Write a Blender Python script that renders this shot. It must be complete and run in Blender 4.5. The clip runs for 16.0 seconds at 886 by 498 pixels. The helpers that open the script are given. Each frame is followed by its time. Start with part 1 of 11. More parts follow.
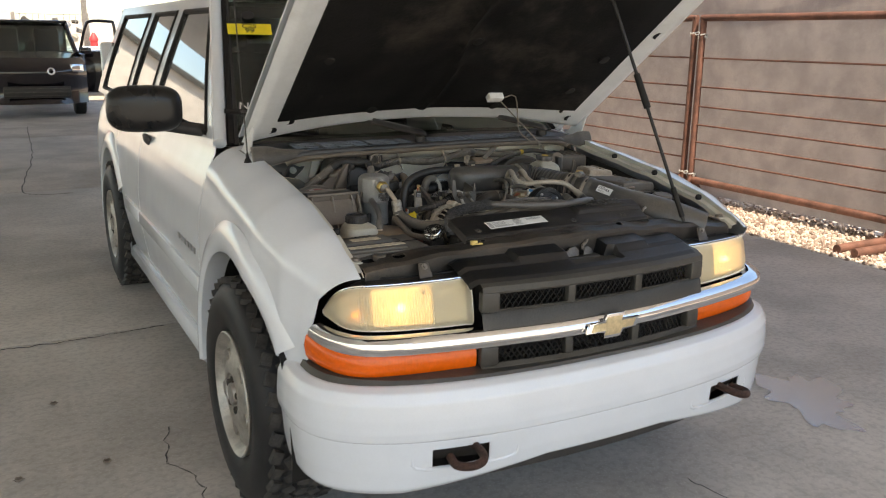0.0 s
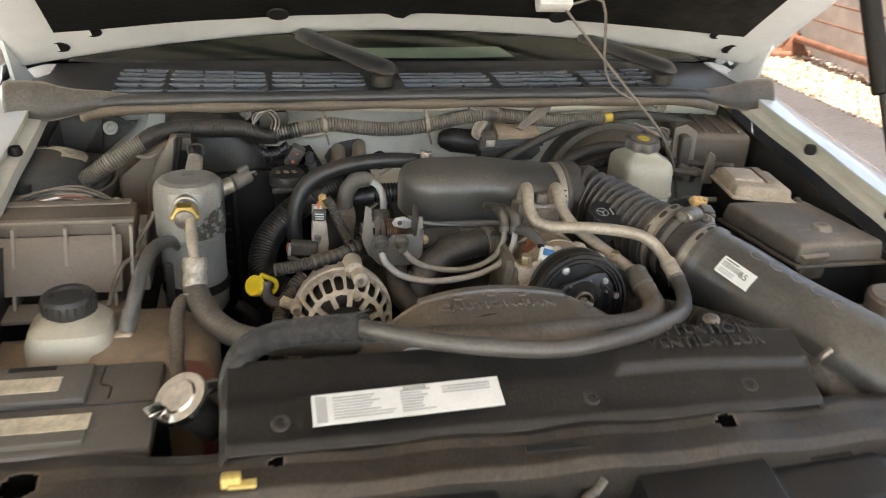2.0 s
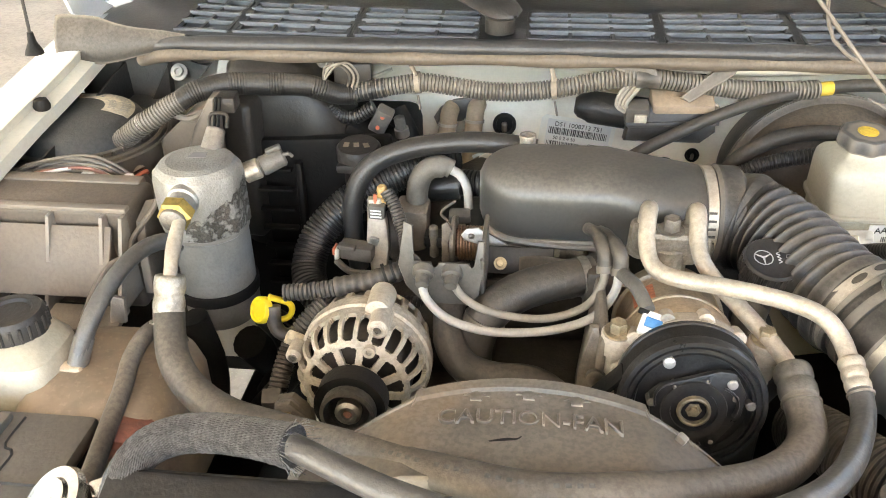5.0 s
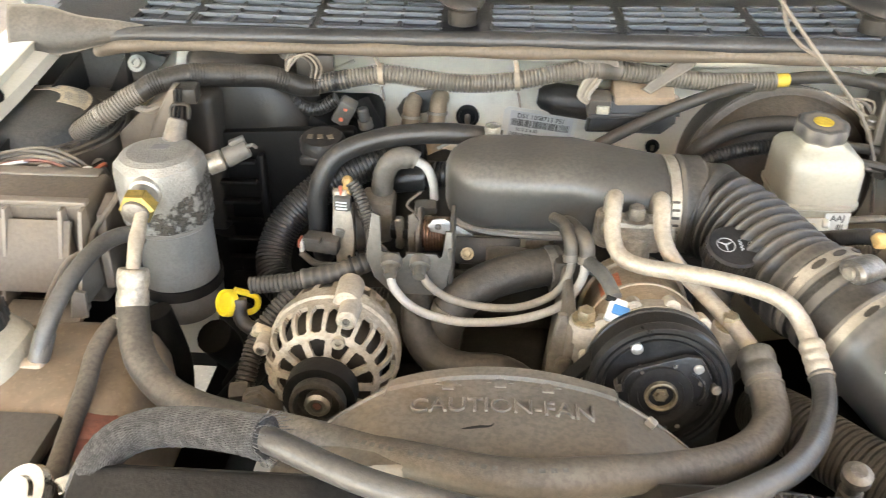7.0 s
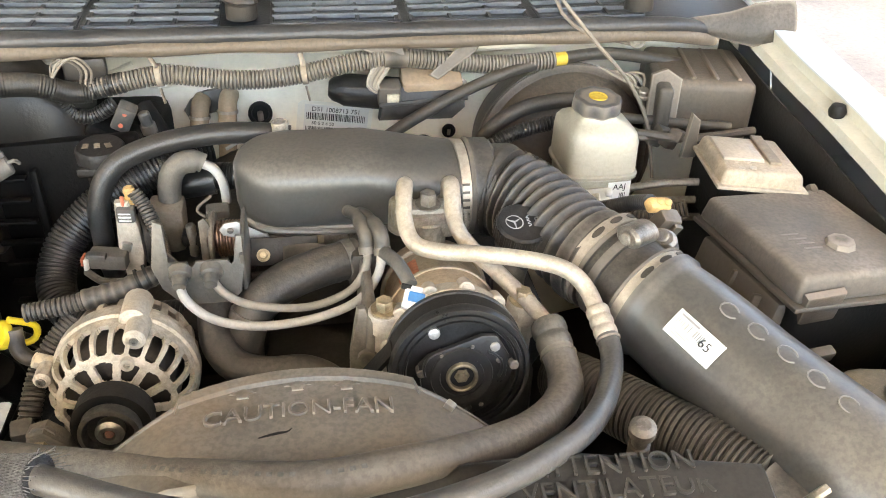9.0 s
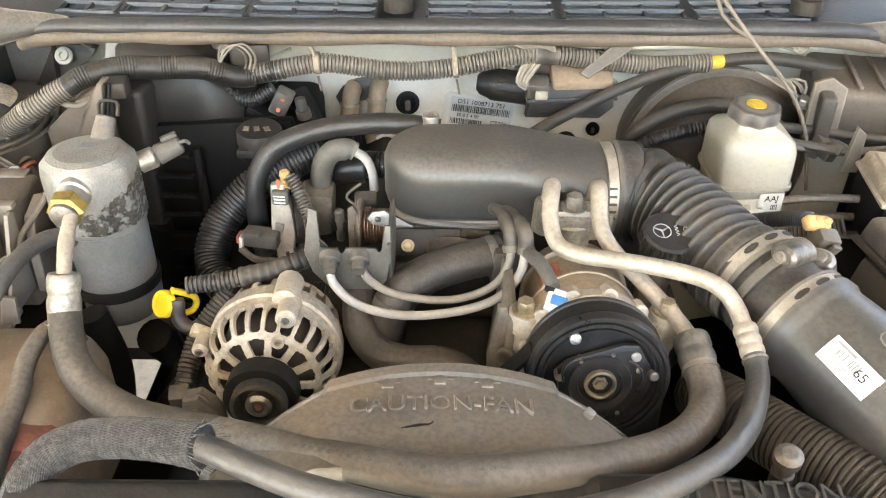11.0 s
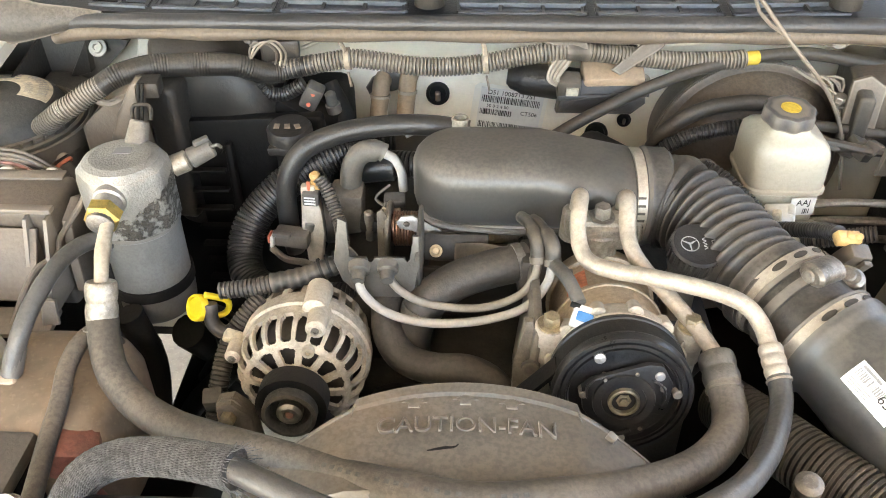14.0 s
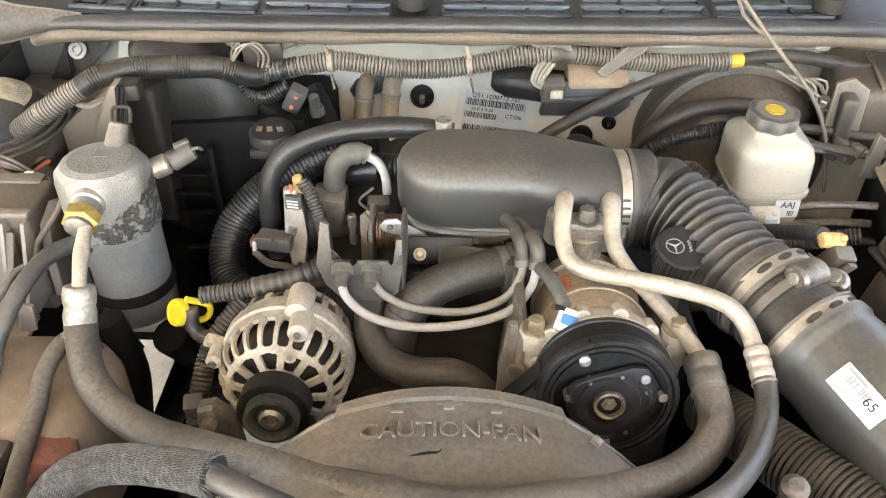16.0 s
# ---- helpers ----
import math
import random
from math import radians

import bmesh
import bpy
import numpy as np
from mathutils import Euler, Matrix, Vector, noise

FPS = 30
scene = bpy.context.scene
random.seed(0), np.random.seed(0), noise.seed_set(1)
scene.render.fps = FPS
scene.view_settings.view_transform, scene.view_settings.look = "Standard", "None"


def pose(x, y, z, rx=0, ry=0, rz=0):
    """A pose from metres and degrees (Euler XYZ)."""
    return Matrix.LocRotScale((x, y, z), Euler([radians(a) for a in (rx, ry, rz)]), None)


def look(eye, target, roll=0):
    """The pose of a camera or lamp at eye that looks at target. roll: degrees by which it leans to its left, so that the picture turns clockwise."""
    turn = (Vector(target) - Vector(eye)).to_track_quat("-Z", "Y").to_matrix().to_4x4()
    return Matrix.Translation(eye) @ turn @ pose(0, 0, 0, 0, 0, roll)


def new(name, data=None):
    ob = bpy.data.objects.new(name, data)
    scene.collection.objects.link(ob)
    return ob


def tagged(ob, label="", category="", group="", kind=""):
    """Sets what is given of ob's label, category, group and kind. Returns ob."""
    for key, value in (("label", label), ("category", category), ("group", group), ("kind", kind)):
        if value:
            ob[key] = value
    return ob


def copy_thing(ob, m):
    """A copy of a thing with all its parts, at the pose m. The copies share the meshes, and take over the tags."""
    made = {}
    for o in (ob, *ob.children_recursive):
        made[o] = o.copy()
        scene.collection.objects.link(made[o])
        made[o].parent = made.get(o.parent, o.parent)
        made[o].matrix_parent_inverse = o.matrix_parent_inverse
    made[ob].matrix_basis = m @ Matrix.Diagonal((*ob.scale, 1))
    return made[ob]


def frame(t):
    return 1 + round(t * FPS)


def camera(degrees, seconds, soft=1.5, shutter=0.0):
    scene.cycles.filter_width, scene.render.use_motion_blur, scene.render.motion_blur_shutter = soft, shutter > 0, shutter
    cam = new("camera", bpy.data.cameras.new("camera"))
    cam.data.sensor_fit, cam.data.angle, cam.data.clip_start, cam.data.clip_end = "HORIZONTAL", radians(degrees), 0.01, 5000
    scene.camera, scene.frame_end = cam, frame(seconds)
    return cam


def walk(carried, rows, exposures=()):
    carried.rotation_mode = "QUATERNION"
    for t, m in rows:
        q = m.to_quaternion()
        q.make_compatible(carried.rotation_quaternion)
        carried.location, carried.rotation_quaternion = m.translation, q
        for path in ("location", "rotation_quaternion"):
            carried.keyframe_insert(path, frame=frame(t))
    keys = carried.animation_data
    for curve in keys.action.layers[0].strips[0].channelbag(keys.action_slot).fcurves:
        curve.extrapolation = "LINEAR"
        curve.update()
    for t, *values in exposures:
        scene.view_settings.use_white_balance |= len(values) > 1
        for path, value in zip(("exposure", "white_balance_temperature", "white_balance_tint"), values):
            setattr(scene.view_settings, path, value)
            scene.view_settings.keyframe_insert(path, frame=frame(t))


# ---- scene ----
cam = camera(55.8, 16.0, soft=1.0, shutter=0.3)
PATH = [
    (0, (-1.433, -1.78, 1.467), (-0.508, -0.077, 0.974), 0.7),
    (0.5, (-1.117, -1.433, 1.44), (-0.243, 0.281, 0.894), 1.3),
    (1, (-0.803, -1.146, 1.437), (-0.019, 0.589, 0.823), 2.3),
    (1.5, (-0.492, -0.851, 1.447), (0.125, 0.912, 0.734), 3.0),
    (2, (-0.273, -0.543, 1.456), (0.121, 1.232, 0.622), 2.7),
    (2.5, (-0.063, -0.336, 1.437), (0.073, 1.425, 0.501), 1.6),
    (3, (-0.005, -0.235, 1.442), (-0.012, 1.492, 0.433), 0.7),
    (3.5, (-0.008, -0.198, 1.439), (-0.069, 1.508, 0.397), -0.1),
    (4, (-0.005, -0.187, 1.439), (-0.104, 1.512, 0.389), -0.4),
    (4.5, (-0.01, -0.184, 1.441), (-0.17, 1.507, 0.386), -0.6),
    (4.7, (-0.017, -0.184, 1.439), (-0.219, 1.504, 0.385), -0.9),
    (6.8, (-0.037, -0.187, 1.435), (-0.193, 1.5, 0.372), 0.1),
    (7, (-0.035, -0.188, 1.434), (-0.134, 1.502, 0.37), 0.4),
    (7.5, (-0.03, -0.191, 1.436), (0.042, 1.5, 0.371), 1.2),
    (8, (-0.002, -0.184, 1.434), (0.25, 1.491, 0.37), 2.1),
    (8.2, (0.011, -0.179, 1.433), (0.309, 1.483, 0.361), 1.9),
    (10.3, (-0.016, -0.183, 1.43), (0.145, 1.489, 0.345), 1.4),
    (10.5, (-0.019, -0.185, 1.429), (0.088, 1.488, 0.339), 1.1),
    (11, (-0.02, -0.175, 1.446), (-0.01, 1.488, 0.335), 0.7),
    (11.5, (-0.017, -0.146, 1.487), (-0.062, 1.486, 0.331), 0.3),
    (12, (-0.019, -0.14, 1.5), (-0.077, 1.473, 0.319), 0.2),
    (12.5, (-0.018, -0.145, 1.5), (-0.086, 1.459, 0.307), -0.0),
    (13, (-0.016, -0.146, 1.499), (-0.082, 1.449, 0.295), -0.1),
    (13.5, (-0.018, -0.149, 1.498), (-0.086, 1.45, 0.299), -0.2),
    (14, (-0.018, -0.148, 1.498), (-0.079, 1.448, 0.293), -0.2),
    (14.5, (-0.018, -0.146, 1.495), (-0.068, 1.451, 0.292), -0.0),
    (15, (-0.017, -0.144, 1.493), (-0.056, 1.455, 0.292), 0.1),
    (15.5, (-0.015, -0.142, 1.491), (-0.051, 1.46, 0.294), 0.2),
    (16, (-0.015, -0.143, 1.492), (-0.045, 1.46, 0.297), 0.3),
]
walk(cam, [(t, look(eye, target, roll)) for t, eye, target, roll in PATH],
     exposures=[(0.0, 1.20, 7350, 10), (1.0, 1.20, 7600, 10), (1.5, 1.5, 7800, 10), (2.0, 2.28, 7750, 10), (2.5, 2.78, 7800, 10), (3.0, 3.08, 7850, 10), (3.5, 3.50, 7850, 10), (16.0, 3.56, 7700, 10)])

# ---- light ----
world = bpy.data.worlds.new("sky")
scene.world = world
world.use_nodes = True
wn = world.node_tree
sky = wn.nodes.new("ShaderNodeTexSky")
sky.sky_type = "NISHITA"
sky.sun_disc = False
sky.sun_elevation = radians(58)
sky.sun_rotation = radians(187)
wn.links.new(sky.outputs[0], wn.nodes["Background"].inputs[0])
wn.nodes["Background"].inputs[1].default_value = 0.15
sun = new("sun", bpy.data.lights.new("sun", "SUN"))
sun.data.energy, sun.data.angle, sun.data.color = 4.5, radians(0.5), (1.0, 0.93, 0.82)
sun.matrix_world = look((0, 0, 0), (0.06, 0.47, -0.87))


# ---- materials ----
def shader(name, color, rough=0.5, metal=0.0, var=0.25, scale=30.0, fine=220.0, bump=0.28, dust=0.0,
           dust_color=(0.34, 0.26, 0.175), spec=0.38, coat=0.0, stain=0.0, stain_color=(0.22, 0.15, 0.09), rough_var=0.15):
    """A surface with broad and fine variation, settled dust on faces that look up, and stains."""
    grey = 0.35 * sum(dust_color) / 3
    dust_color = tuple((0.65 * c + grey) * 0.92 for c in dust_color)
    if max(color) < 0.2:
        color = tuple(c * 0.85 for c in color)
    m = bpy.data.materials.new(name)
    m.use_nodes = True
    nt = m.node_tree
    bsdf = nt.nodes["Principled BSDF"]
    bsdf.inputs["Specular IOR Level"].default_value = spec
    geo = nt.nodes.new("ShaderNodeNewGeometry")

    def noise_tex(s, detail=4.0, rough_=0.6):
        n = nt.nodes.new("ShaderNodeTexNoise")
        n.inputs["Scale"].default_value = s
        n.inputs["Detail"].default_value = detail
        n.inputs["Roughness"].default_value = rough_
        nt.links.new(geo.outputs["Position"], n.inputs["Vector"])
        return n.outputs["Fac"]

    def math_node(op, a, b=None, clamp=False):
        n = nt.nodes.new("ShaderNodeMath")
        n.operation, n.use_clamp = op, clamp
        for i, v in enumerate((a, b)):
            if v is None:
                continue
            if isinstance(v, (int, float)):
                n.inputs[i].default_value = v
            else:
                nt.links.new(v, n.inputs[i])
        return n.outputs[0]

    def ramp(fac, lo, hi):
        n = nt.nodes.new("ShaderNodeMapRange")
        n.interpolation_type = "SMOOTHSTEP"
        nt.links.new(fac, n.inputs[0])
        n.inputs[1].default_value, n.inputs[2].default_value = lo, hi
        return n.outputs[0]

    def mix(fac, a, b):
        n = nt.nodes.new("ShaderNodeMix")
        n.data_type = "RGBA"
        for sock, v in ((n.inputs[0], fac), (n.inputs[6], a), (n.inputs[7], b)):
            if isinstance(v, (int, float)):
                sock.default_value = v
            elif isinstance(v, tuple):
                sock.default_value = (*v, 1)
            else:
                nt.links.new(v, sock)
        return n.outputs[2]

    broad, small = noise_tex(scale), noise_tex(fine, 3.0)
    dark = tuple(c * (1 - var) for c in color)
    light = tuple(min(1.0, c * (1 + var)) for c in color)
    col = mix(ramp(broad, 0.3, 0.7), dark, light)
    col = mix(math_node("MULTIPLY", ramp(small, 0.42, 0.66), 0.42 * min(1, var * 3)), col, tuple(c * 0.5 for c in dark))
    speck = noise_tex(fine * 3.2, 2.0)
    col = mix(math_node("MULTIPLY", ramp(speck, 0.56, 0.7), 0.36 * min(1, var * 2.5)), col, tuple(min(1.0, c * 1.6) for c in light))
    if stain:
        col = mix(math_node("MULTIPLY", ramp(noise_tex(scale * 0.55, 6.0, 0.7), 0.5, 0.72), stain), col, stain_color)
    rough_out = math_node("ADD", math_node("MULTIPLY", broad, rough_var), rough - rough_var / 2, True)
    if dust:
        sep = nt.nodes.new("ShaderNodeSeparateXYZ")
        nt.links.new(geo.outputs["Normal"], sep.inputs[0])
        up = ramp(sep.outputs[2], -0.15, 0.95)
        patch = ramp(noise_tex(scale * 0.8, 8.0, 0.72), 0.36, 0.64)
        amount = math_node("MULTIPLY", math_node("MULTIPLY", up, math_node("ADD", math_node("MULTIPLY", patch, 0.75), 0.25)), dust * 0.50, True)
        tone = mix(ramp(noise_tex(scale * 0.45, 5.0, 0.6), 0.35, 0.65), tuple(c * k for c, k in zip(dust_color, (0.74, 0.68, 0.60))), tuple(min(1.0, c * 1.28) for c in dust_color))
        tone = mix(math_node("MULTIPLY", ramp(small, 0.36, 0.66), 0.6), tone, tuple(c * 0.45 for c in dust_color))
        col = mix(amount, col, tone)
        # convex edges turn paler, for crisper local contrast
        worn = math_node("MULTIPLY", ramp(geo.outputs["Pointiness"], 0.52, 0.60), 0.45 * min(1.0, dust * 1.6))
        col = mix(worn, col, tuple(min(1.0, c * 1.35) for c in dust_color))
        rough_out = math_node("ADD", rough_out, math_node("MULTIPLY", amount, 0.28), True)
        if metal:
            nt.links.new(math_node("MULTIPLY", math_node("SUBTRACT", 1.0, amount), metal), bsdf.inputs["Metallic"])
    nt.links.new(col, bsdf.inputs["Base Color"])
    nt.links.new(rough_out, bsdf.inputs["Roughness"])
    if not (dust and metal):
        bsdf.inputs["Metallic"].default_value = metal
    bsdf.inputs["Coat Weight"].default_value = coat
    bsdf.inputs["Coat Roughness"].default_value = 0.08
    if bump:
        b = nt.nodes.new("ShaderNodeBump")
        b.inputs["Strength"].default_value = bump
        b.inputs["Distance"].default_value = 0.002
        nt.links.new(math_node("ADD", small, math_node("MULTIPLY", broad, 0.6)), b.inputs["Height"])
        nt.links.new(b.outputs[0], bsdf.inputs["Normal"])
    return m


def glass(name, color, rough=0.0, ior=1.45):
    m = bpy.data.materials.new(name)
    m.use_nodes = True
    b = m.node_tree.nodes["Principled BSDF"]
    b.inputs["Base Color"].default_value = (*color, 1)
    b.inputs["Roughness"].default_value = rough
    b.inputs["IOR"].default_value = ior
    b.inputs["Transmission Weight"].default_value = 1.0
    return m


def glow(name, color, strength):
    m = bpy.data.materials.new(name)
    m.use_nodes = True
    b = m.node_tree.nodes["Principled BSDF"]
    b.inputs["Base Color"].default_value = (*color, 1)
    b.inputs["Emission Color"].default_value = (*color, 1)
    b.inputs["Emission Strength"].default_value = strength
    return m


PAINT = shader("white_car_paint", (0.68, 0.71, 0.74), 0.26, var=0.03, scale=4, bump=0.0, coat=0.6, rough_var=0.05, spec=0.5)
PAINT_IN = shader("dusty_white_inner_paint", (0.93, 0.875, 0.74), 0.36, var=0.05, scale=9, bump=0.05, dust=0.08, spec=0.5, stain=0.30,
                  stain_color=(0.36, 0.26, 0.16))
PLASTIC = shader("dusty_black_plastic", (0.032, 0.030, 0.028), 0.42, var=0.3, scale=14, dust=0.42)
PLASTIC_CLEAN = shader("black_plastic", (0.022, 0.022, 0.023), 0.42, var=0.25, scale=20, dust=0.08)
PLASTIC_GREY = shader("weathered_grey_plastic", (0.044, 0.043, 0.038), 0.45, var=0.25, scale=8, bump=0.2, dust=0.10)
PLASTIC_BROWN = shader("dust_caked_brown_plastic", (0.070, 0.054, 0.040), 0.5, var=0.3, scale=10, dust=0.85, dust_color=(0.32, 0.25, 0.18))
SEAL = shader("greyed_rubber_seal", (0.040, 0.040, 0.041), 0.34, var=0.25, scale=7, dust=0.26, dust_color=(0.28, 0.24, 0.20), spec=0.5)
RUBBER = shader("dusty_black_rubber", (0.026, 0.024, 0.022), 0.40, var=0.35, scale=18, dust=0.45)
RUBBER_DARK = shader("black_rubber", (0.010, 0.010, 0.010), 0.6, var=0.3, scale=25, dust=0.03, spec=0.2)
RUBBER_DARK2 = shader("black_ribbed_sleeve", (0.016, 0.0155, 0.015), 0.32, var=0.2, scale=16, dust=0.20, dust_color=(0.26, 0.235, 0.20), spec=0.45)
RUBBER_TAN = shader("dust_coated_rubber", (0.085, 0.07, 0.056), 0.5, var=0.35, scale=9, dust=0.75, dust_color=(0.34, 0.265, 0.185))
TREAD = shader("dusty_tread_rubber", (0.060, 0.055, 0.050), 0.75, var=0.4, scale=20, bump=0.3)
TYRE = shader("tyre_rubber", (0.016, 0.016, 0.017), 0.5, var=0.3, scale=12, bump=0.2)
ALU = shader("oxidised_aluminium", (0.47, 0.45, 0.41), 0.42, metal=0.85, var=0.18, scale=25, dust=0.35, dust_color=(0.42, 0.37, 0.30))
ALU_PIPE = shader("dull_aluminium_pipe", (0.45, 0.39, 0.31), 0.45, metal=0.35, var=0.2, scale=30, dust=0.5, dust_color=(0.52, 0.41, 0.30), stain=0.35, stain_color=(0.20, 0.15, 0.10))
CAST = shader("cast_aluminium", (0.50, 0.44, 0.35), 0.55, metal=0.3, var=0.25, scale=40, bump=0.5, dust=0.6, dust_color=(0.50, 0.40, 0.27))
STEEL = shader("zinc_steel", (0.42, 0.395, 0.35), 0.4, metal=0.9, var=0.3, scale=60, dust=0.2)
DARK_STEEL = shader("grimy_dark_metal", (0.022, 0.020, 0.018), 0.55, metal=0.3, var=0.4, scale=30, dust=0.16)
BLACK_METAL = shader("black_painted_metal", (0.018, 0.018, 0.018), 0.45, metal=0.1, var=0.3, scale=20, dust=0.10, spec=0.3)
CHROME = shader("chrome", (0.85, 0.86, 0.87), 0.08, metal=1.0, var=0.03, scale=10, bump=0.02, rough_var=0.05)
BRASS = shader("brass", (0.75, 0.55, 0.18), 0.35, metal=0.9, var=0.2, scale=50)
COPPER = shader("copper_spring_steel", (0.34, 0.21, 0.15), 0.4, metal=0.8, var=0.3, scale=80)
YELLOW = shader("yellow_plastic", (0.85, 0.62, 0.03), 0.4, var=0.1, scale=40, dust=0.1)
RED_TAPE = shader("red_orange_tape", (0.62, 0.13, 0.06), 0.5, var=0.3, scale=60, dust=0.25)
BLUE = shader("blue_plastic", (0.05, 0.20, 0.42), 0.4, var=0.1, scale=40)
WHITE_PLASTIC = shader("white_plastic", (0.75, 0.74, 0.70), 0.45, var=0.1, scale=40, dust=0.15)
TANK = shader("yellowed_translucent_plastic", (0.46, 0.425, 0.335), 0.35, var=0.10, scale=14, dust=0.45, dust_color=(0.34, 0.27, 0.19), stain=0.5, stain_color=(0.34, 0.26, 0.17), spec=0.5)
TANK_DIRTY = shader("dirty_translucent_tank", (0.25, 0.185, 0.125), 0.32, var=0.22, scale=6, fine=60, bump=0.05, dust=0.4, dust_color=(0.38, 0.31, 0.23), stain=0.7, stain_color=(0.17, 0.095, 0.05), spec=0.5)
PAPER = shader("paper_label", (0.74, 0.74, 0.71), 0.6, var=0.06, scale=30, bump=0.0)
PAPER_AGED = shader("aged_label", (0.60, 0.53, 0.40), 0.6, var=0.25, scale=40, bump=0.0)
INK = shader("black_ink", (0.03, 0.03, 0.03), 0.6, var=0.1, bump=0.0)
INK_GREY = shader("grey_ink", (0.25, 0.25, 0.25), 0.6, var=0.1, bump=0.0)
PAD = shader("hood_insulation", (0.0075, 0.0068, 0.006), 0.75, var=0.5, scale=5, fine=120, bump=0.8, stain=0.8, stain_color=(0.045, 0.038, 0.031), spec=0.25)
BRAID = shader("woven_silver_sleeve", (0.12, 0.12, 0.122), 0.38, metal=0.5, var=0.4, scale=120, bump=0.4)
INTERIOR = shader("dark_interior_trim", (0.05, 0.05, 0.052), 0.7, var=0.2, scale=5)
CONCRETE = shader("worn_concrete", (0.46, 0.425, 0.38), 0.75, var=0.22, scale=1.1, fine=35, bump=0.3, stain=0.35, stain_color=(0.21, 0.19, 0.17))
RUST = shader("rusty_pipe", (0.185, 0.085, 0.060), 0.6, var=0.35, scale=9, bump=0.5, stain=0.5, stain_color=(0.10, 0.05, 0.038))
GALVANISED = shader("bright_galvanised_chain", (0.78, 0.78, 0.76), 0.3, metal=0.6, var=0.1, scale=60)
CLOTH = shader("brown_shade_cloth", (0.40, 0.352, 0.332), 0.9, var=0.20, scale=3.5, fine=160, bump=0.5, stain=0.35, stain_color=(0.27, 0.235, 0.225))
_cn = CLOTH.node_tree
_thin = _cn.nodes.new("ShaderNodeBsdfTranslucent")
_thin.inputs[0].default_value = (0.46, 0.38, 0.35, 1)
_mix = _cn.nodes.new("ShaderNodeMixShader")
_mix.inputs[0].default_value = 0.12
_cn.links.new(_cn.nodes["Principled BSDF"].outputs[0], _mix.inputs[1])
_cn.links.new(_thin.outputs[0], _mix.inputs[2])
_cn.links.new(_mix.outputs[0], _cn.nodes["Material Output"].inputs[0])
STONE = shader("pale_gravel", (0.55, 0.45, 0.37), 0.85, var=0.45, scale=28, fine=90, bump=0.4)
GROUND = shader("dry_ground", (0.42, 0.35, 0.28), 0.9, var=0.25, scale=3, fine=60, bump=0.6)
ROOF = shader("white_roof_sheet", (0.72, 0.72, 0.70), 0.6, var=0.05, scale=2, bump=0.0)
CAR_BLACK = shader("black_car_paint", (0.014, 0.010, 0.013), 0.15, var=0.1, scale=4, bump=0.0, coat=1.0)
WALL = shader("pale_stucco", (0.55, 0.50, 0.44), 0.9, var=0.12, scale=2)
RED_PAINT = shader("red_paint", (0.55, 0.05, 0.05), 0.5, var=0.1, scale=3)
GLASS = glass("tinted_glass", (0.62, 0.74, 0.66))
GLASS_DARK = shader("dark_film_window", (0.30, 0.32, 0.33), 0.03, metal=0.75, var=0.03, scale=4, bump=0.0, rough_var=0.0)
LENS = glass("yellowed_headlight_lens", (0.94, 0.86, 0.66), 0.40, 1.3)
LENS.node_tree.nodes["Principled BSDF"].inputs["Transmission Weight"].default_value = 0.72
AMBER = shader("amber_lens", (0.80, 0.125, 0.006), 0.22, var=0.06, scale=60, coat=0.25, bump=0.05)
AMBER_PALE = shader("pale_amber_reflector", (0.80, 0.42, 0.22), 0.3, var=0.1, scale=60)
BULB = glow("headlight_bulb", (1.0, 0.74, 0.40), 2.6)
# the bowl emits by itself, in place of light thrown by the bulb
BOWL_GLOW = glow("glowing_lamp_bowl", (1.0, 0.76, 0.42), 0.42)
BULB_AMBER = glow("amber_marker_bulb", (1.0, 0.36, 0.06), 1.2)
# pale metallic base stands in for bright sky glare on the water
WATER_GLARE = shader("puddle_with_pale_glare", (0.72, 0.74, 0.76), 0.16, metal=0.75, var=0.05, scale=14, bump=0.25, rough_var=0.1)
STICKER = shader("yellow_sticker", (0.85, 0.68, 0.03), 0.5, var=0.04, bump=0.0)
# darker copy of the inner paint for edges that the light overexposed
PAINT_IN_DIM = shader("dimmed_cream_inner_paint", (0.58, 0.56, 0.48), 0.42, var=0.08, scale=9, bump=0.05, dust=0.25, stain=0.3, stain_color=(0.30, 0.22, 0.14))
MIRROR_BLACK = shader("glossy_black_mirror_shell", (0.009, 0.009, 0.010), 0.28, var=0.15, scale=10, bump=0.05)
RUST_DARK = shader("dark_rusty_steel", (0.075, 0.040, 0.030), 0.7, metal=0.3, var=0.4, scale=60, bump=0.4)
REFLECTOR = shader("lamp_reflector", (0.94, 0.88, 0.74), 0.35, metal=0.0, var=0.05, scale=30, bump=0.05)
PAINT_HOOD = shader("white_inner_hood_paint", (0.70, 0.71, 0.70), 0.4, var=0.06, scale=9, bump=0.03, stain=0.25, stain_color=(0.40, 0.36, 0.30))
WIPER = shader("satin_black_wiper", (0.030, 0.030, 0.031), 0.30, var=0.2, scale=20, dust=0.12, spec=0.5)
# cowl plastic with the sky's sheen put into a paler blue-grey base
COWL_SKY_SHEEN = shader("louvre_plastic_with_sky_sheen", (0.17, 0.18, 0.195), 0.2, var=0.15, scale=30, dust=0.05)
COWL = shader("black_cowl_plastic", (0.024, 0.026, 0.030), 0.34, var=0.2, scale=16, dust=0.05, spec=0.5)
COVER = shader("film_dusted_black_cover", (0.016, 0.015, 0.0145), 0.38, var=0.35, scale=10, dust=0.19, dust_color=(0.20, 0.17, 0.135))
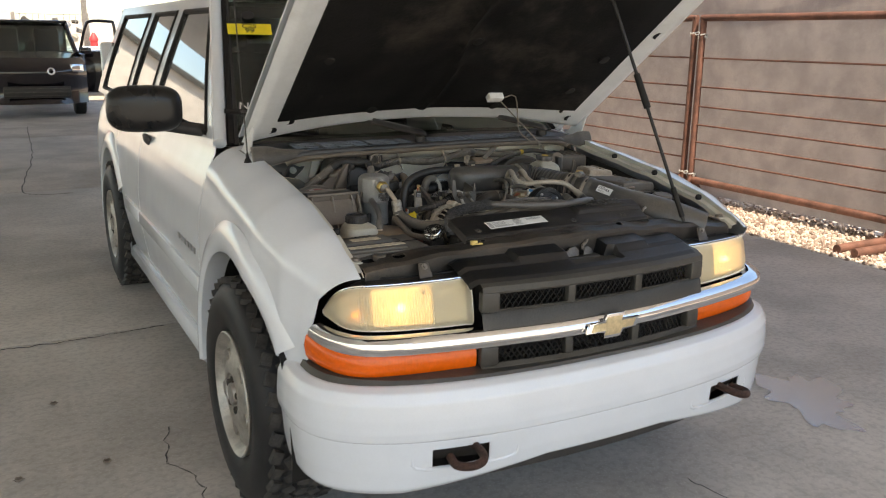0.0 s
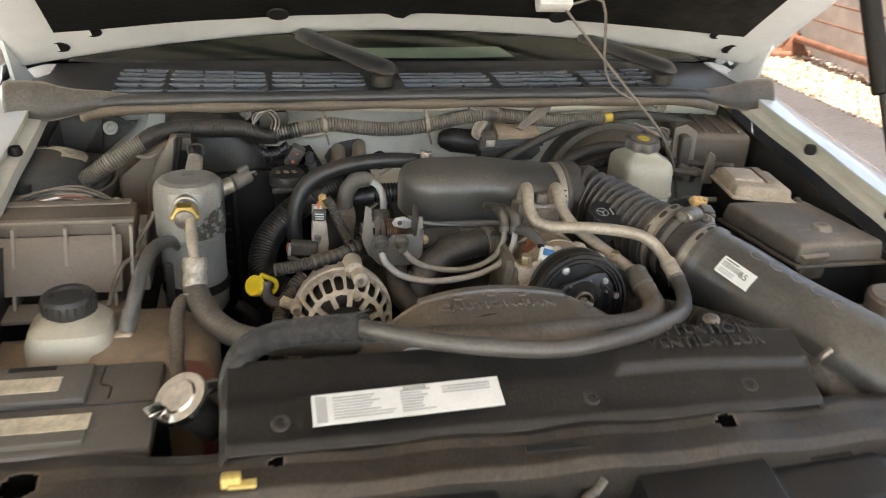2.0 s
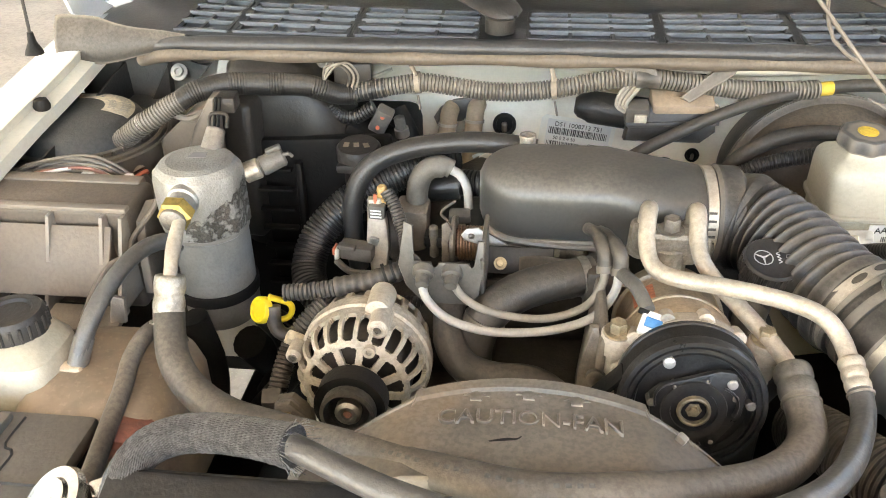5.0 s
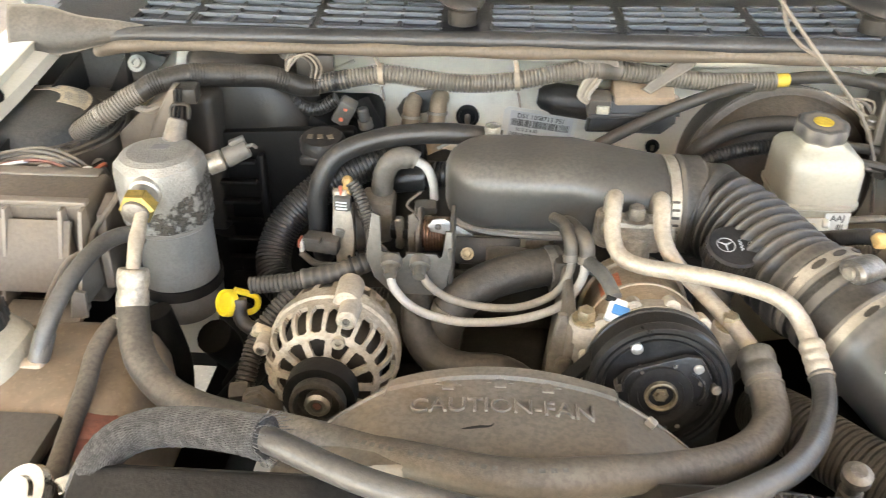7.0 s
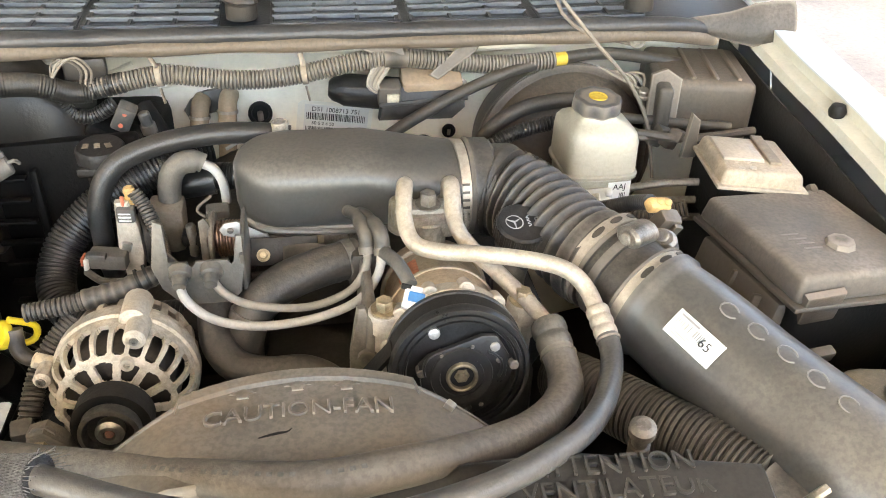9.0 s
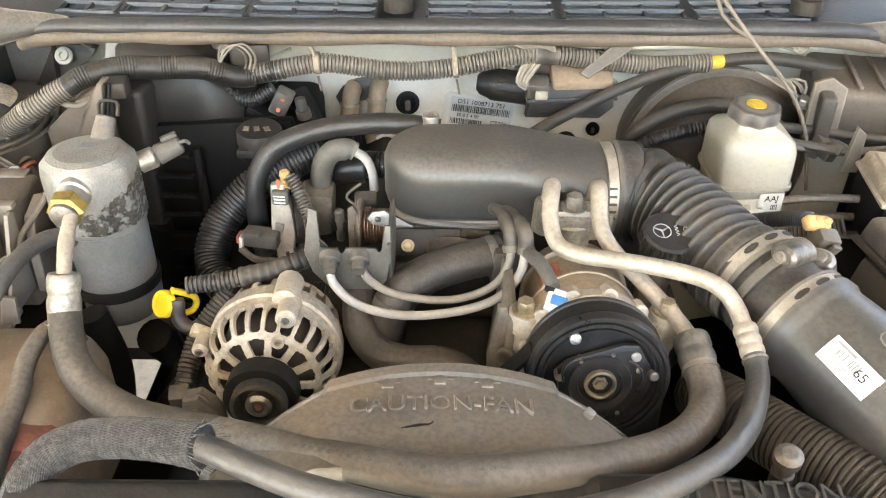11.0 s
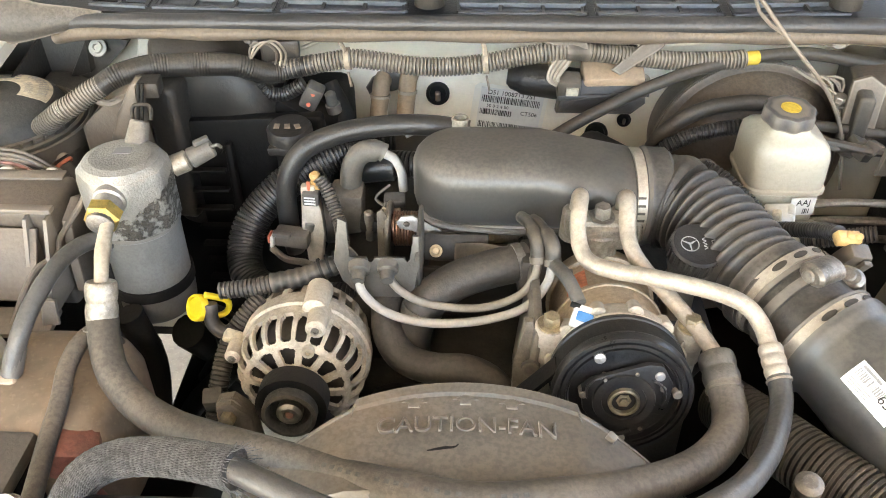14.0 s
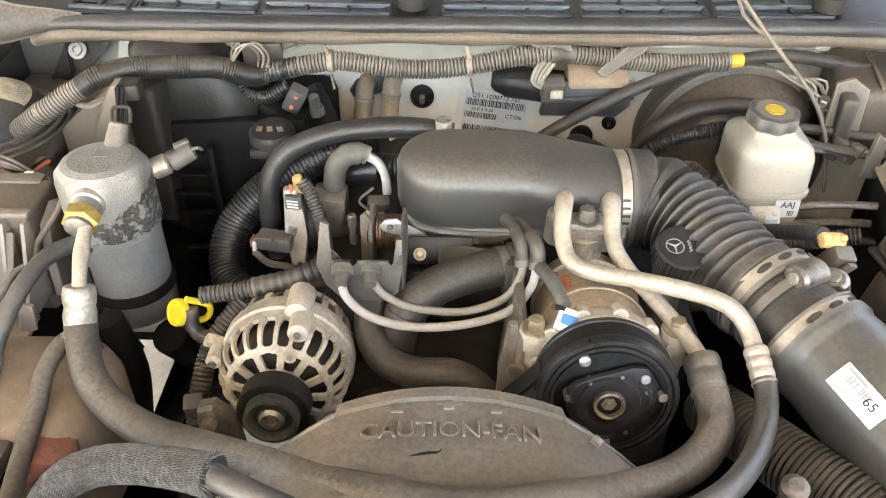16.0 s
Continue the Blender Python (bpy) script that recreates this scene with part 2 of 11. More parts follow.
SUPPORT = shader("grimy_support_metal", (0.030, 0.027, 0.024), 0.38, metal=0.2, var=0.35, scale=9, dust=0.32, stain=0.5, stain_color=(0.095, 0.064, 0.042), bump=0.3, spec=0.5)
YELLOW_OLD = shader("faded_yellow_plastic", (0.62, 0.47, 0.16), 0.5, var=0.2, scale=80)
PLASTIC_CLEAN2 = shader("matt_black_panel", (0.012, 0.012, 0.0125), 0.36, var=0.35, scale=7, dust=0.12, dust_color=(0.16, 0.14, 0.12))
STEEL_OLD = shader("worn_grey_steel", (0.20, 0.185, 0.165), 0.5, metal=0.5, var=0.35, scale=30, dust=0.3)
LATCH = shader("bare_grey_latch_steel", (0.15, 0.14, 0.128), 0.42, metal=0.4, var=0.3, scale=30, dust=0.1)
CHROME_WORN = shader("worn_chrome", (0.72, 0.70, 0.66), 0.22, metal=1.0, var=0.15, scale=60, bump=0.1)
SHROUD = shader("dust_coated_shroud", (0.095, 0.085, 0.070), 0.34, var=0.22, scale=6, dust=0.85, dust_color=(0.33, 0.285, 0.22), bump=0.08, stain=0.55, stain_color=(0.20, 0.125, 0.06), spec=0.6)
BRASSY_DARK = shader("dull_brassy_steel", (0.24, 0.20, 0.13), 0.45, metal=0.6, var=0.3, scale=70, dust=0.2)
PULLEY = shader("worn_black_pulley", (0.10, 0.095, 0.085), 0.4, metal=0.5, var=0.3, scale=60, dust=0.25)
BRASSY = shader("yellow_zinc", (0.45, 0.36, 0.22), 0.45, metal=0.7, var=0.3, scale=70, dust=0.3)
CAST_PALE = shader("pale_cast_metal", (0.46, 0.41, 0.335), 0.5, metal=0.2, var=0.2, scale=40, bump=0.4, dust=0.3, dust_color=(0.48, 0.40, 0.30))
CAST_DULL = shader("dull_cast_metal", (0.16, 0.14, 0.115), 0.55, metal=0.2, var=0.25, scale=40, bump=0.4, dust=0.3)
CAST_TAN = shader("tan_stained_cast", (0.50, 0.39, 0.27), 0.42, metal=0.35, var=0.25, scale=18, bump=0.3, dust=0.4, dust_color=(0.40, 0.31, 0.21))
ORANGE_OLD = shader("faded_orange_label", (0.55, 0.19, 0.10), 0.5, var=0.3, scale=50)
CLUTCH = shader("black_clutch", (0.028, 0.028, 0.029), 0.30, metal=0.2, var=0.25, scale=40, dust=0.05)
RIVET = shader("bright_rivet", (0.44, 0.43, 0.41), 0.4, metal=0.6, var=0.1, scale=100)
ALU_DIRTY = shader("grimy_aluminium_ferrule", (0.40, 0.36, 0.30), 0.42, metal=0.5, var=0.3, scale=60, dust=0.25, stain=0.5, stain_color=(0.12, 0.09, 0.06))
PLUG_GREY = shader("grey_connector", (0.10, 0.097, 0.09), 0.5, var=0.2, scale=40, dust=0.2)
SEAL_END = shader("dust_filmed_seal", (0.07, 0.062, 0.052), 0.42, var=0.25, scale=7, dust=0.8, dust_color=(0.31, 0.25, 0.185))
SEAL_TAN = shader("dust_caked_seal_lip", (0.11, 0.085, 0.062), 0.5, var=0.25, scale=7, dust=0.8, dust_color=(0.42, 0.31, 0.205))
SUCTION = shader("dust_filmed_hose", (0.075, 0.066, 0.055), 0.45, var=0.2, scale=8, dust=0.85, dust_color=(0.35, 0.285, 0.21))
HOSE_PRINT = shader("worn_hose_print", (0.10, 0.098, 0.09), 0.6, var=0.3, scale=200, bump=0.0)
HOSE_GREY = shader("grey_hose", (0.075, 0.072, 0.068), 0.34, var=0.2, scale=14, dust=0.42, dust_color=(0.28, 0.24, 0.19), spec=0.55)
RUBBER_HOSE = shader("black_ac_hose", (0.030, 0.029, 0.028), 0.36, var=0.25, scale=8, dust=0.42, dust_color=(0.25, 0.20, 0.15), spec=0.5)
DARK_FERR = shader("dull_dark_ferrule", (0.13, 0.12, 0.10), 0.5, metal=0.4, var=0.25, scale=40, dust=0.4)
BRAID2 = shader("sleeve_base", (0.055, 0.055, 0.056), 0.6, metal=0.2, var=0.4, scale=160, bump=0.6)
ALU_CAN = shader("frosted_aluminium_can", (0.33, 0.32, 0.295), 0.5, metal=0.45, var=0.18, scale=20, fine=350, bump=0.5, dust=0.12, stain=0.25, stain_color=(0.30, 0.27, 0.22))
ALU_CAN2 = shader("dull_grey_canister", (0.235, 0.23, 0.215), 0.40, metal=0.35, var=0.14, scale=16, fine=300, bump=0.15, dust=0.35, stain=0.3, stain_color=(0.20, 0.17, 0.13))
GRIME = shader("wet_grime", (0.10, 0.088, 0.072), 0.30, metal=0.2, var=0.5, scale=60, fine=400, bump=0.8)
_gn = GRIME.node_tree
_gt, _gp = _gn.nodes.new("ShaderNodeTexNoise"), _gn.nodes.new("ShaderNodeMapRange")
_gt.inputs["Scale"].default_value, _gt.inputs["Detail"].default_value = 130.0, 6.0
_gp.inputs[1].default_value, _gp.inputs[2].default_value = 0.40, 0.60
_gn.links.new(_gn.nodes["Geometry"].outputs["Position"], _gt.inputs["Vector"])
_gn.links.new(_gt.outputs["Fac"], _gp.inputs[0])
_gn.links.new(_gp.outputs[0], _gn.nodes["Principled BSDF"].inputs["Alpha"])
STEEL_DUSTY = shader("dusted_clamp_steel", (0.34, 0.30, 0.24), 0.4, metal=0.5, var=0.3, scale=40, dust=0.5, dust_color=(0.42, 0.34, 0.25))
SENSOR_METAL = shader("worn_dark_sensor_metal", (0.20, 0.185, 0.165), 0.32, metal=0.55, var=0.5, scale=26, dust=0.35, dust_color=(0.36, 0.30, 0.23))
RESON = shader("smooth_dusty_plastic", (0.068, 0.065, 0.060), 0.32, var=0.15, scale=7, bump=0.05, dust=0.85, dust_color=(0.29, 0.25, 0.20), spec=0.6)
RUBBER_DUCT = shader("dusty_rubber_duct", (0.040, 0.035, 0.030), 0.42, var=0.25, scale=14, dust=0.62, dust_color=(0.29, 0.24, 0.185))
INK_PALE = shader("pale_print", (0.34, 0.34, 0.33), 0.6, var=0.2, bump=0.0)
PLASTIC_BATT = shader("dusty_battery_lid", (0.045, 0.041, 0.036), 0.5, var=0.25, scale=9, dust=0.55, dust_color=(0.25, 0.215, 0.17))
PLASTIC_CASE = shader("brown_filmed_case", (0.017, 0.0145, 0.0125), 0.40, var=0.35, scale=7, dust=0.24, dust_color=(0.24, 0.19, 0.135))
TANK_TIP = shader("pale_tan_plastic", (0.55, 0.43, 0.32), 0.45, var=0.12, scale=30, dust=0.2)
PLASTIC_MOTOR = shader("dull_black_motor", (0.014, 0.014, 0.014), 0.4, var=0.3, scale=20, dust=0.12)
COVER_RUST = shader("tan_gear_cover", (0.30, 0.20, 0.12), 0.5, var=0.25, scale=20, dust=0.4, dust_color=(0.42, 0.32, 0.23))
LABEL_FILM = shader("label_film", (0.80, 0.78, 0.70), 0.35, var=0.05, scale=20, bump=0.0)
DRUM = shader("greyed_black_housing", (0.050, 0.052, 0.050), 0.4, var=0.2, scale=8, dust=0.35)
HEATER_TAN = shader("dust_caked_heater_pipe", (0.34, 0.25, 0.165), 0.55, var=0.2, scale=16, dust=0.5, dust_color=(0.46, 0.36, 0.25))
# black plastic taken darker still, with the shade of deep recesses in its colour
PLASTIC_SHADE = shader("black_plastic_with_recess_shade", (0.005, 0.005, 0.005), 0.6, var=0.3, scale=15, dust=0.02, spec=0.18)
PLASTIC_BR = shader("brown_dusted_plastic", (0.045, 0.036, 0.027), 0.45, var=0.3, scale=11, dust=0.6, dust_color=(0.33, 0.24, 0.16))
PLASTIC_BROWN2 = shader("pale_dusted_plastic", (0.13, 0.105, 0.08), 0.45, var=0.2, scale=8, dust=0.5, dust_color=(0.38, 0.31, 0.235))
RED_OLD = shader("dull_red_plastic", (0.22, 0.055, 0.04), 0.5, var=0.3, scale=30, dust=0.3)
CONDUIT = shader("dusty_conduit", (0.105, 0.090, 0.072), 0.42, var=0.2, scale=16, dust=1.0, dust_color=(0.44, 0.36, 0.27))
STRAP = shader("tan_strap", (0.26, 0.21, 0.155), 0.6, var=0.2, scale=60, dust=0.3)
RUBBER_TAN2 = shader("dusty_loom", (0.048, 0.042, 0.035), 0.45, var=0.2, scale=16, dust=0.4)
YELLOW_TAPE = shader("yellow_tape", (0.62, 0.42, 0.06), 0.5, var=0.15, scale=60)
TANK_LOW = shader("clouded_tank", (0.42, 0.40, 0.32), 0.4, var=0.2, scale=14, dust=0.2, dust_color=(0.30, 0.24, 0.17), stain=0.4, stain_color=(0.28, 0.22, 0.15))
TANK_GREY = shader("grey_dirty_tank", (0.30, 0.27, 0.21), 0.45, var=0.25, scale=10, dust=0.4, stain=0.4)
PLASTIC_CAP = shader("faded_black_cap", (0.065, 0.067, 0.072), 0.45, var=0.2, scale=30, dust=0.6)
BOOST = shader("dusty_booster", (0.10, 0.078, 0.057), 0.42, metal=0.1, var=0.25, scale=8, dust=0.95, dust_color=(0.33, 0.255, 0.18))
PLASTIC_BR2 = shader("dusted_lid", (0.070, 0.060, 0.050), 0.5, var=0.25, scale=9, dust=1.15, dust_color=(0.36, 0.295, 0.225))
COVER_TAN = shader("pale_tan_cover", (0.38, 0.30, 0.21), 0.5, var=0.25, scale=22, dust=0.5, dust_color=(0.50, 0.42, 0.33))
ORANGE_TAN = shader("tan_orange_plastic", (0.62, 0.38, 0.14), 0.5, var=0.15, scale=60, dust=0.2)
CAST_DARK = shader("oily_cast", (0.030, 0.026, 0.022), 0.55, metal=0.3, var=0.3, scale=25, dust=0.2, bump=0.4)
BRACKET = shader("dull_grey_bracket_steel", (0.10, 0.09, 0.077), 0.42, metal=0.35, var=0.2, scale=20, dust=0.35, dust_color=(0.28, 0.23, 0.17))
ELBOW = shader("dusted_grey_elbow", (0.12, 0.108, 0.092), 0.5, var=0.2, scale=16, dust=0.6, dust_color=(0.34, 0.29, 0.23))
CABLE_PALE = shader("pale_grey_hose", (0.50, 0.49, 0.46), 0.35, var=0.1, scale=30, dust=0.15)
HOSE_BROWN = shader("brown_dusted_hose", (0.050, 0.043, 0.035), 0.48, var=0.3, scale=14, dust=0.45, dust_color=(0.26, 0.21, 0.155))
CABLE_W = shader("pale_cable_sleeve", (0.42, 0.39, 0.34), 0.4, var=0.15, scale=30, dust=0.3)
CABLE_T = shader("tan_cable_sleeve", (0.27, 0.235, 0.19), 0.5, var=0.15, scale=30, dust=0.35)


# ---- building blocks ----
def finish(name, bm, mat, angle=38):
    me = bpy.data.meshes.new(name)
    bmesh.ops.recalc_face_normals(bm, faces=bm.faces)
    bm.to_mesh(me)
    bm.free()
    for p in me.polygons:
        p.use_smooth = True
    me.set_sharp_from_angle(angle=radians(angle))
    me.materials.append(mat)
    return me


def thing(name, base, label, category, group="", kind=""):
    """An empty at the base of a thing, to which its parts belong."""
    ob = new(name)
    ob.empty_display_size = 0.05
    ob.location = base
    return tagged(ob, label, category, group, kind)


def part(name, bm, mat, parent, label="", angle=38):
    """One mesh under a thing or under a part, built in world places."""
    ob = new(name, finish(name, bm, mat, angle))
    if parent is not None:
        ob.parent = parent
        top = parent
        while top.parent is not None:
            top = top.parent
        ob.matrix_parent_inverse = Matrix.Translation(-Vector(top.location))
        if parent is not top:
            ob.matrix_parent_inverse = Matrix()
    return tagged(ob, label)


def solo(name, bm, mat, label, category, group="", kind="", angle=38):
    return tagged(new(name, finish(name, bm, mat, angle)), label, category, group, kind)


def box(c, size, bevel=0.004, rot=(0, 0, 0), seg=2, bm=None, taper=1.0):
    """A rounded block; taper scales its top."""
    bm = bm or bmesh.new()
    m = pose(*c, *rot)
    made = bmesh.ops.create_cube(bm, size=1.0)["verts"]
    for v in made:
        k = taper if v.co.z > 0 else 1.0
        v.co = Vector((v.co.x * size[0] * k, v.co.y * size[1] * k, v.co.z * size[2]))
    bmesh.ops.transform(bm, matrix=m, verts=made)
    if bevel:
        edges = list({e for v in made for e in v.link_edges})
        bmesh.ops.bevel(bm, geom=edges, offset=min(bevel, min(size) * 0.45), segments=seg, affect="EDGES", profile=0.5)
    return bm


def frame_of(d):
    d = Vector(d).normalized()
    a = Vector((0, 0, 1)) if abs(d.z) < 0.9 else Vector((1, 0, 0))
    u = d.cross(a).normalized()
    return u, d.cross(u).normalized(), d


def lathe(origin, axis, profile, seg=28, bm=None, start=0.0, sweep_deg=360.0):
    """A turned body: profile rows of (distance along the axis, radius)."""
    bm = bm or bmesh.new()
    u, w, d = frame_of(axis)
    o = Vector(origin)
    rings = []
    full = sweep_deg >= 360
    n = seg if full else seg + 1
    for h, r in profile:
        if r <= 1e-6:
            rings.append([bm.verts.new(o + d * h)])
        else:
            rings.append([bm.verts.new(o + d * h + (u * math.cos(a) + w * math.sin(a)) * r)
                          for a in (radians(start + sweep_deg * i / seg) for i in range(n))])
    for a, b in zip(rings, rings[1:]):
        for i in range(seg):
            j = (i + 1) % n if full else i + 1
            quad = [a[i % len(a)], a[j % len(a)], b[j % len(b)], b[i % len(b)]]
            quad = list(dict.fromkeys(quad))
            if len(quad) > 2:
                try:
                    bm.faces.new(quad)
                except ValueError:
                    pass
    if full:
        for ring in (rings[0], rings[-1]):
            if len(ring) > 2:
                bm.faces.new(ring)
    return bm


def cyl(p0, p1, r, r1=None, seg=20, bevel=0.002, bm=None):
    p0, p1 = Vector(p0), Vector(p1)
    h = (p1 - p0).length
    r1 = r if r1 is None else r1
    b = min(bevel, h * 0.3, r * 0.4)
    return lathe(p0, p1 - p0, [(0, 0), (0, r - b), (b, r), (h - b, r1), (h, r1 - b), (h, 0)], seg, bm)


def spline(points, n):
    """Even points along a smooth line through the points."""
    p = [Vector(q) for q in points]
    if len(p) == 2:
        return [p[0].lerp(p[1], i / (n - 1)) for i in range(n)]
    ext = [p[0] * 2 - p[1], *p, p[-1] * 2 - p[-2]]
    dense = []
    for i in range(1, len(ext) - 2):
        a, b, c, d = ext[i - 1:i + 3]
        for k in range(24):
            t = k / 24
            dense.append(0.5 * ((2 * b) + (c - a) * t + (2 * a - 5 * b + 4 * c - d) * t * t + (3 * b - a - 3 * c + d) * t ** 3))
    dense.append(p[-1])
    lengths = [0.0]
    for a, b in zip(dense, dense[1:]):
        lengths.append(lengths[-1] + (b - a).length)
    out, k = [], 0
    for i in range(n):
        want = lengths[-1] * i / (n - 1)
        while k < len(dense) - 2 and lengths[k + 1] < want:
            k += 1
        span = lengths[k + 1] - lengths[k] or 1e-9
        out.append(dense[k].lerp(dense[k + 1], min(1, (want - lengths[k]) / span)))
    return out


def length_of(points):
    q = spline(points, 60)
    return sum((b - a).length for a, b in zip(q, q[1:]))


def sweep(points, r, seg=12, step=0.012, bm=None, flat=1.0):
    """A round bar or hose along a smooth line; r is a radius or a function of (0..1, metres)."""
    bm = bm or bmesh.new()
    total = length_of(points)
    n = max(3, int(total / step) + 1)
    line = spline(points, n)
    side = None
    rings = []
    for i, p in enumerate(line):
        d = (line[min(i + 1, n - 1)] - line[max(i - 1, 0)]).normalized()
        if side is None:
            side = frame_of(d)[0]
        side = (side - d * side.dot(d)).normalized()
        w = d.cross(side)
        f = i / (n - 1)
        rad = r(f, f * total) if callable(r) else r
        rings.append([bm.verts.new(p + side * math.cos(a) * rad + w * math.sin(a) * rad * flat)
                      for a in (2 * math.pi * k / seg for k in range(seg))])
    for a, b in zip(rings, rings[1:]):
        for i in range(seg):
            j = (i + 1) % seg
            bm.faces.new((a[i], a[j], b[j], b[i]))
    bm.faces.new(rings[0])
    bm.faces.new(rings[-1])
    return bm


def corrugated(points, r, pitch=0.0045, depth=0.0016, seg=12, bm=None):
    """A ribbed conduit: flat-topped ribs with narrow grooves between them."""
    def rad(f, s):
        k = (s / pitch) % 1.0
        return r - depth * (0.0 if k < 0.58 else 1.0)
    return sweep(points, rad, seg, pitch / 6, bm)


def prism(outline, origin, u, w, thick, bevel=0.002, bm=None, holes=()):
    """A plate: an outline in the plane of u and w, made thick along their normal."""
    bm = bm or bmesh.new()
    o, u, w = Vector(origin), Vector(u).normalized(), Vector(w).normalized()
    n = u.cross(w).normalized()
    lower = [bm.verts.new(o + u * a + w * b) for a, b in outline]
    upper = [bm.verts.new(o + u * a + w * b + n * thick) for a, b in outline]
    faces = [bm.faces.new(lower[::-1]), bm.faces.new(upper)]
    k = len(outline)
    for i in range(k):
        j = (i + 1) % k
        faces.append(bm.faces.new((lower[i], lower[j], upper[j], upper[i])))
    if bevel:
        edges = [e for e in faces[1].edges]
        bmesh.ops.bevel(bm, geom=edges, offset=bevel, segments=2, affect="EDGES", profile=0.5)
    return bm


def sheet(fn, nu, nv, thick=0.0, bm=None, keep=None):
    """A surface fn(a, b) over 0..1, 0..1, made solid where thick is given; keep picks the cells."""
    bm = bm or bmesh.new()
    grid = [[bm.verts.new(fn(i / nu, j / nv)) for j in range(nv + 1)] for i in range(nu + 1)]
    faces = []
    for i in range(nu):
        for j in range(nv):
            if keep is None or keep((i + 0.5) / nu, (j + 0.5) / nv):
                faces.append(bm.faces.new((grid[i][j], grid[i + 1][j], grid[i + 1][j + 1], grid[i][j + 1])))
    loose = [v for v in bm.verts if not v.link_faces]
    bmesh.ops.delete(bm, geom=loose, context="VERTS")
    if thick:
        bm.normal_update()
        front = list(dict.fromkeys(v for f in faces for v in f.verts))
        back = {v: bm.verts.new(v.co - v.normal * thick) for v in front}
        rim = [(l.vert, l.link_loop_next.vert) for f in faces for l in f.loops if l.edge.is_boundary]
        for f in faces:
            bm.faces.new([back[v] for v in reversed(f.verts)])
        for p, q in rim:
            bm.faces.new((q, p, back[p], back[q]))
    return bm


def loft(rows, seg=44, p=0.5):
    """A closed body through rounded-rectangle sections (z, centre x, centre y, half width, half depth)."""
    bm = bmesh.new()
    rings = []
    for z, cx, cy, hx, hy in rows:
        ring = []
        for i in range(seg):
            a = 2 * math.pi * i / seg
            cs, sn = math.cos(a), math.sin(a)
            ring.append(bm.verts.new((cx + hx * math.copysign(abs(cs) ** p, cs), cy + hy * math.copysign(abs(sn) ** p, sn), z)))
        rings.append(ring)
    for a, b in zip(rings, rings[1:]):
        for i in range(seg):
            j = (i + 1) % seg
            bm.faces.new((a[i], a[j], b[j], b[i]))
    bm.faces.new(rings[0])
    bm.faces.new(rings[-1])
    return bm


def bolt(c, axis, r=0.007, h=0.007, bm=None, washer=True):
    """A hexagon head on a washer."""
    bm = bm or bmesh.new()
    d = Vector(axis).normalized()
    c = Vector(c)
    if washer:
        lathe(c, d, [(0, 0), (0, r * 1.55), (0.0016, r * 1.5), (0.0016, 0)], 20, bm)
    lathe(c, d, [(0.001, 0), (0.001, r), (h * 0.85, r), (h, r * 0.82), (h, 0)], 6, bm)
    return bm


def lerp_table(x, table):
    """Linear reading of a short table of (x, value)."""
    if x <= table[0][0]:
        return table[0][1]
    for (a, va), (b, vb) in zip(table, table[1:]):
        if x <= b:
            t = (x - a) / (b - a)
            t = t * t * (3 - 2 * t) * 0.35 + t * 0.65
            return va + (vb - va) * t
    return table[-1][1]


def words(text, place, u, w, size, mat, parent, depth=0.0005, name="lettering", thin=0.0, bow=0.0, soft=0.0):
    """Raised writing in the plane of u (reading direction) and w (up), centred at place; bow bends it into an arc."""
    c = bpy.data.curves.new(name, "FONT")
    c.body, c.size, c.extrude, c.align_x, c.align_y = text, size, depth, "CENTER", "CENTER"
    c.offset, c.bevel_depth, c.bevel_resolution = thin, soft, 1 if soft else 0
    u, w = Vector(u).normalized(), Vector(w).normalized()
    w = (w - u * w.dot(u)).normalized()
    n = u.cross(w)
    tmp = bpy.data.objects.new("tmp", c)
    scene.collection.objects.link(tmp)
    me = bpy.data.meshes.new_from_object(tmp.evaluated_get(bpy.context.evaluated_depsgraph_get()))
    bpy.data.objects.remove(tmp)
    for v in me.vertices:
        v.co.y -= bow * v.co.x * v.co.x
    m = Matrix((u, w, n)).transposed().to_4x4()
    m.translation = Vector(place)
    me.transform(m)
    me.materials.clear()
    me.materials.append(mat)
    me.name = name
    ob = new(name, me)
    if parent is not None:
        ob.parent = parent
        if parent.parent is None:
            ob.matrix_parent_inverse = Matrix.Translation(-Vector(parent.location))
    return ob


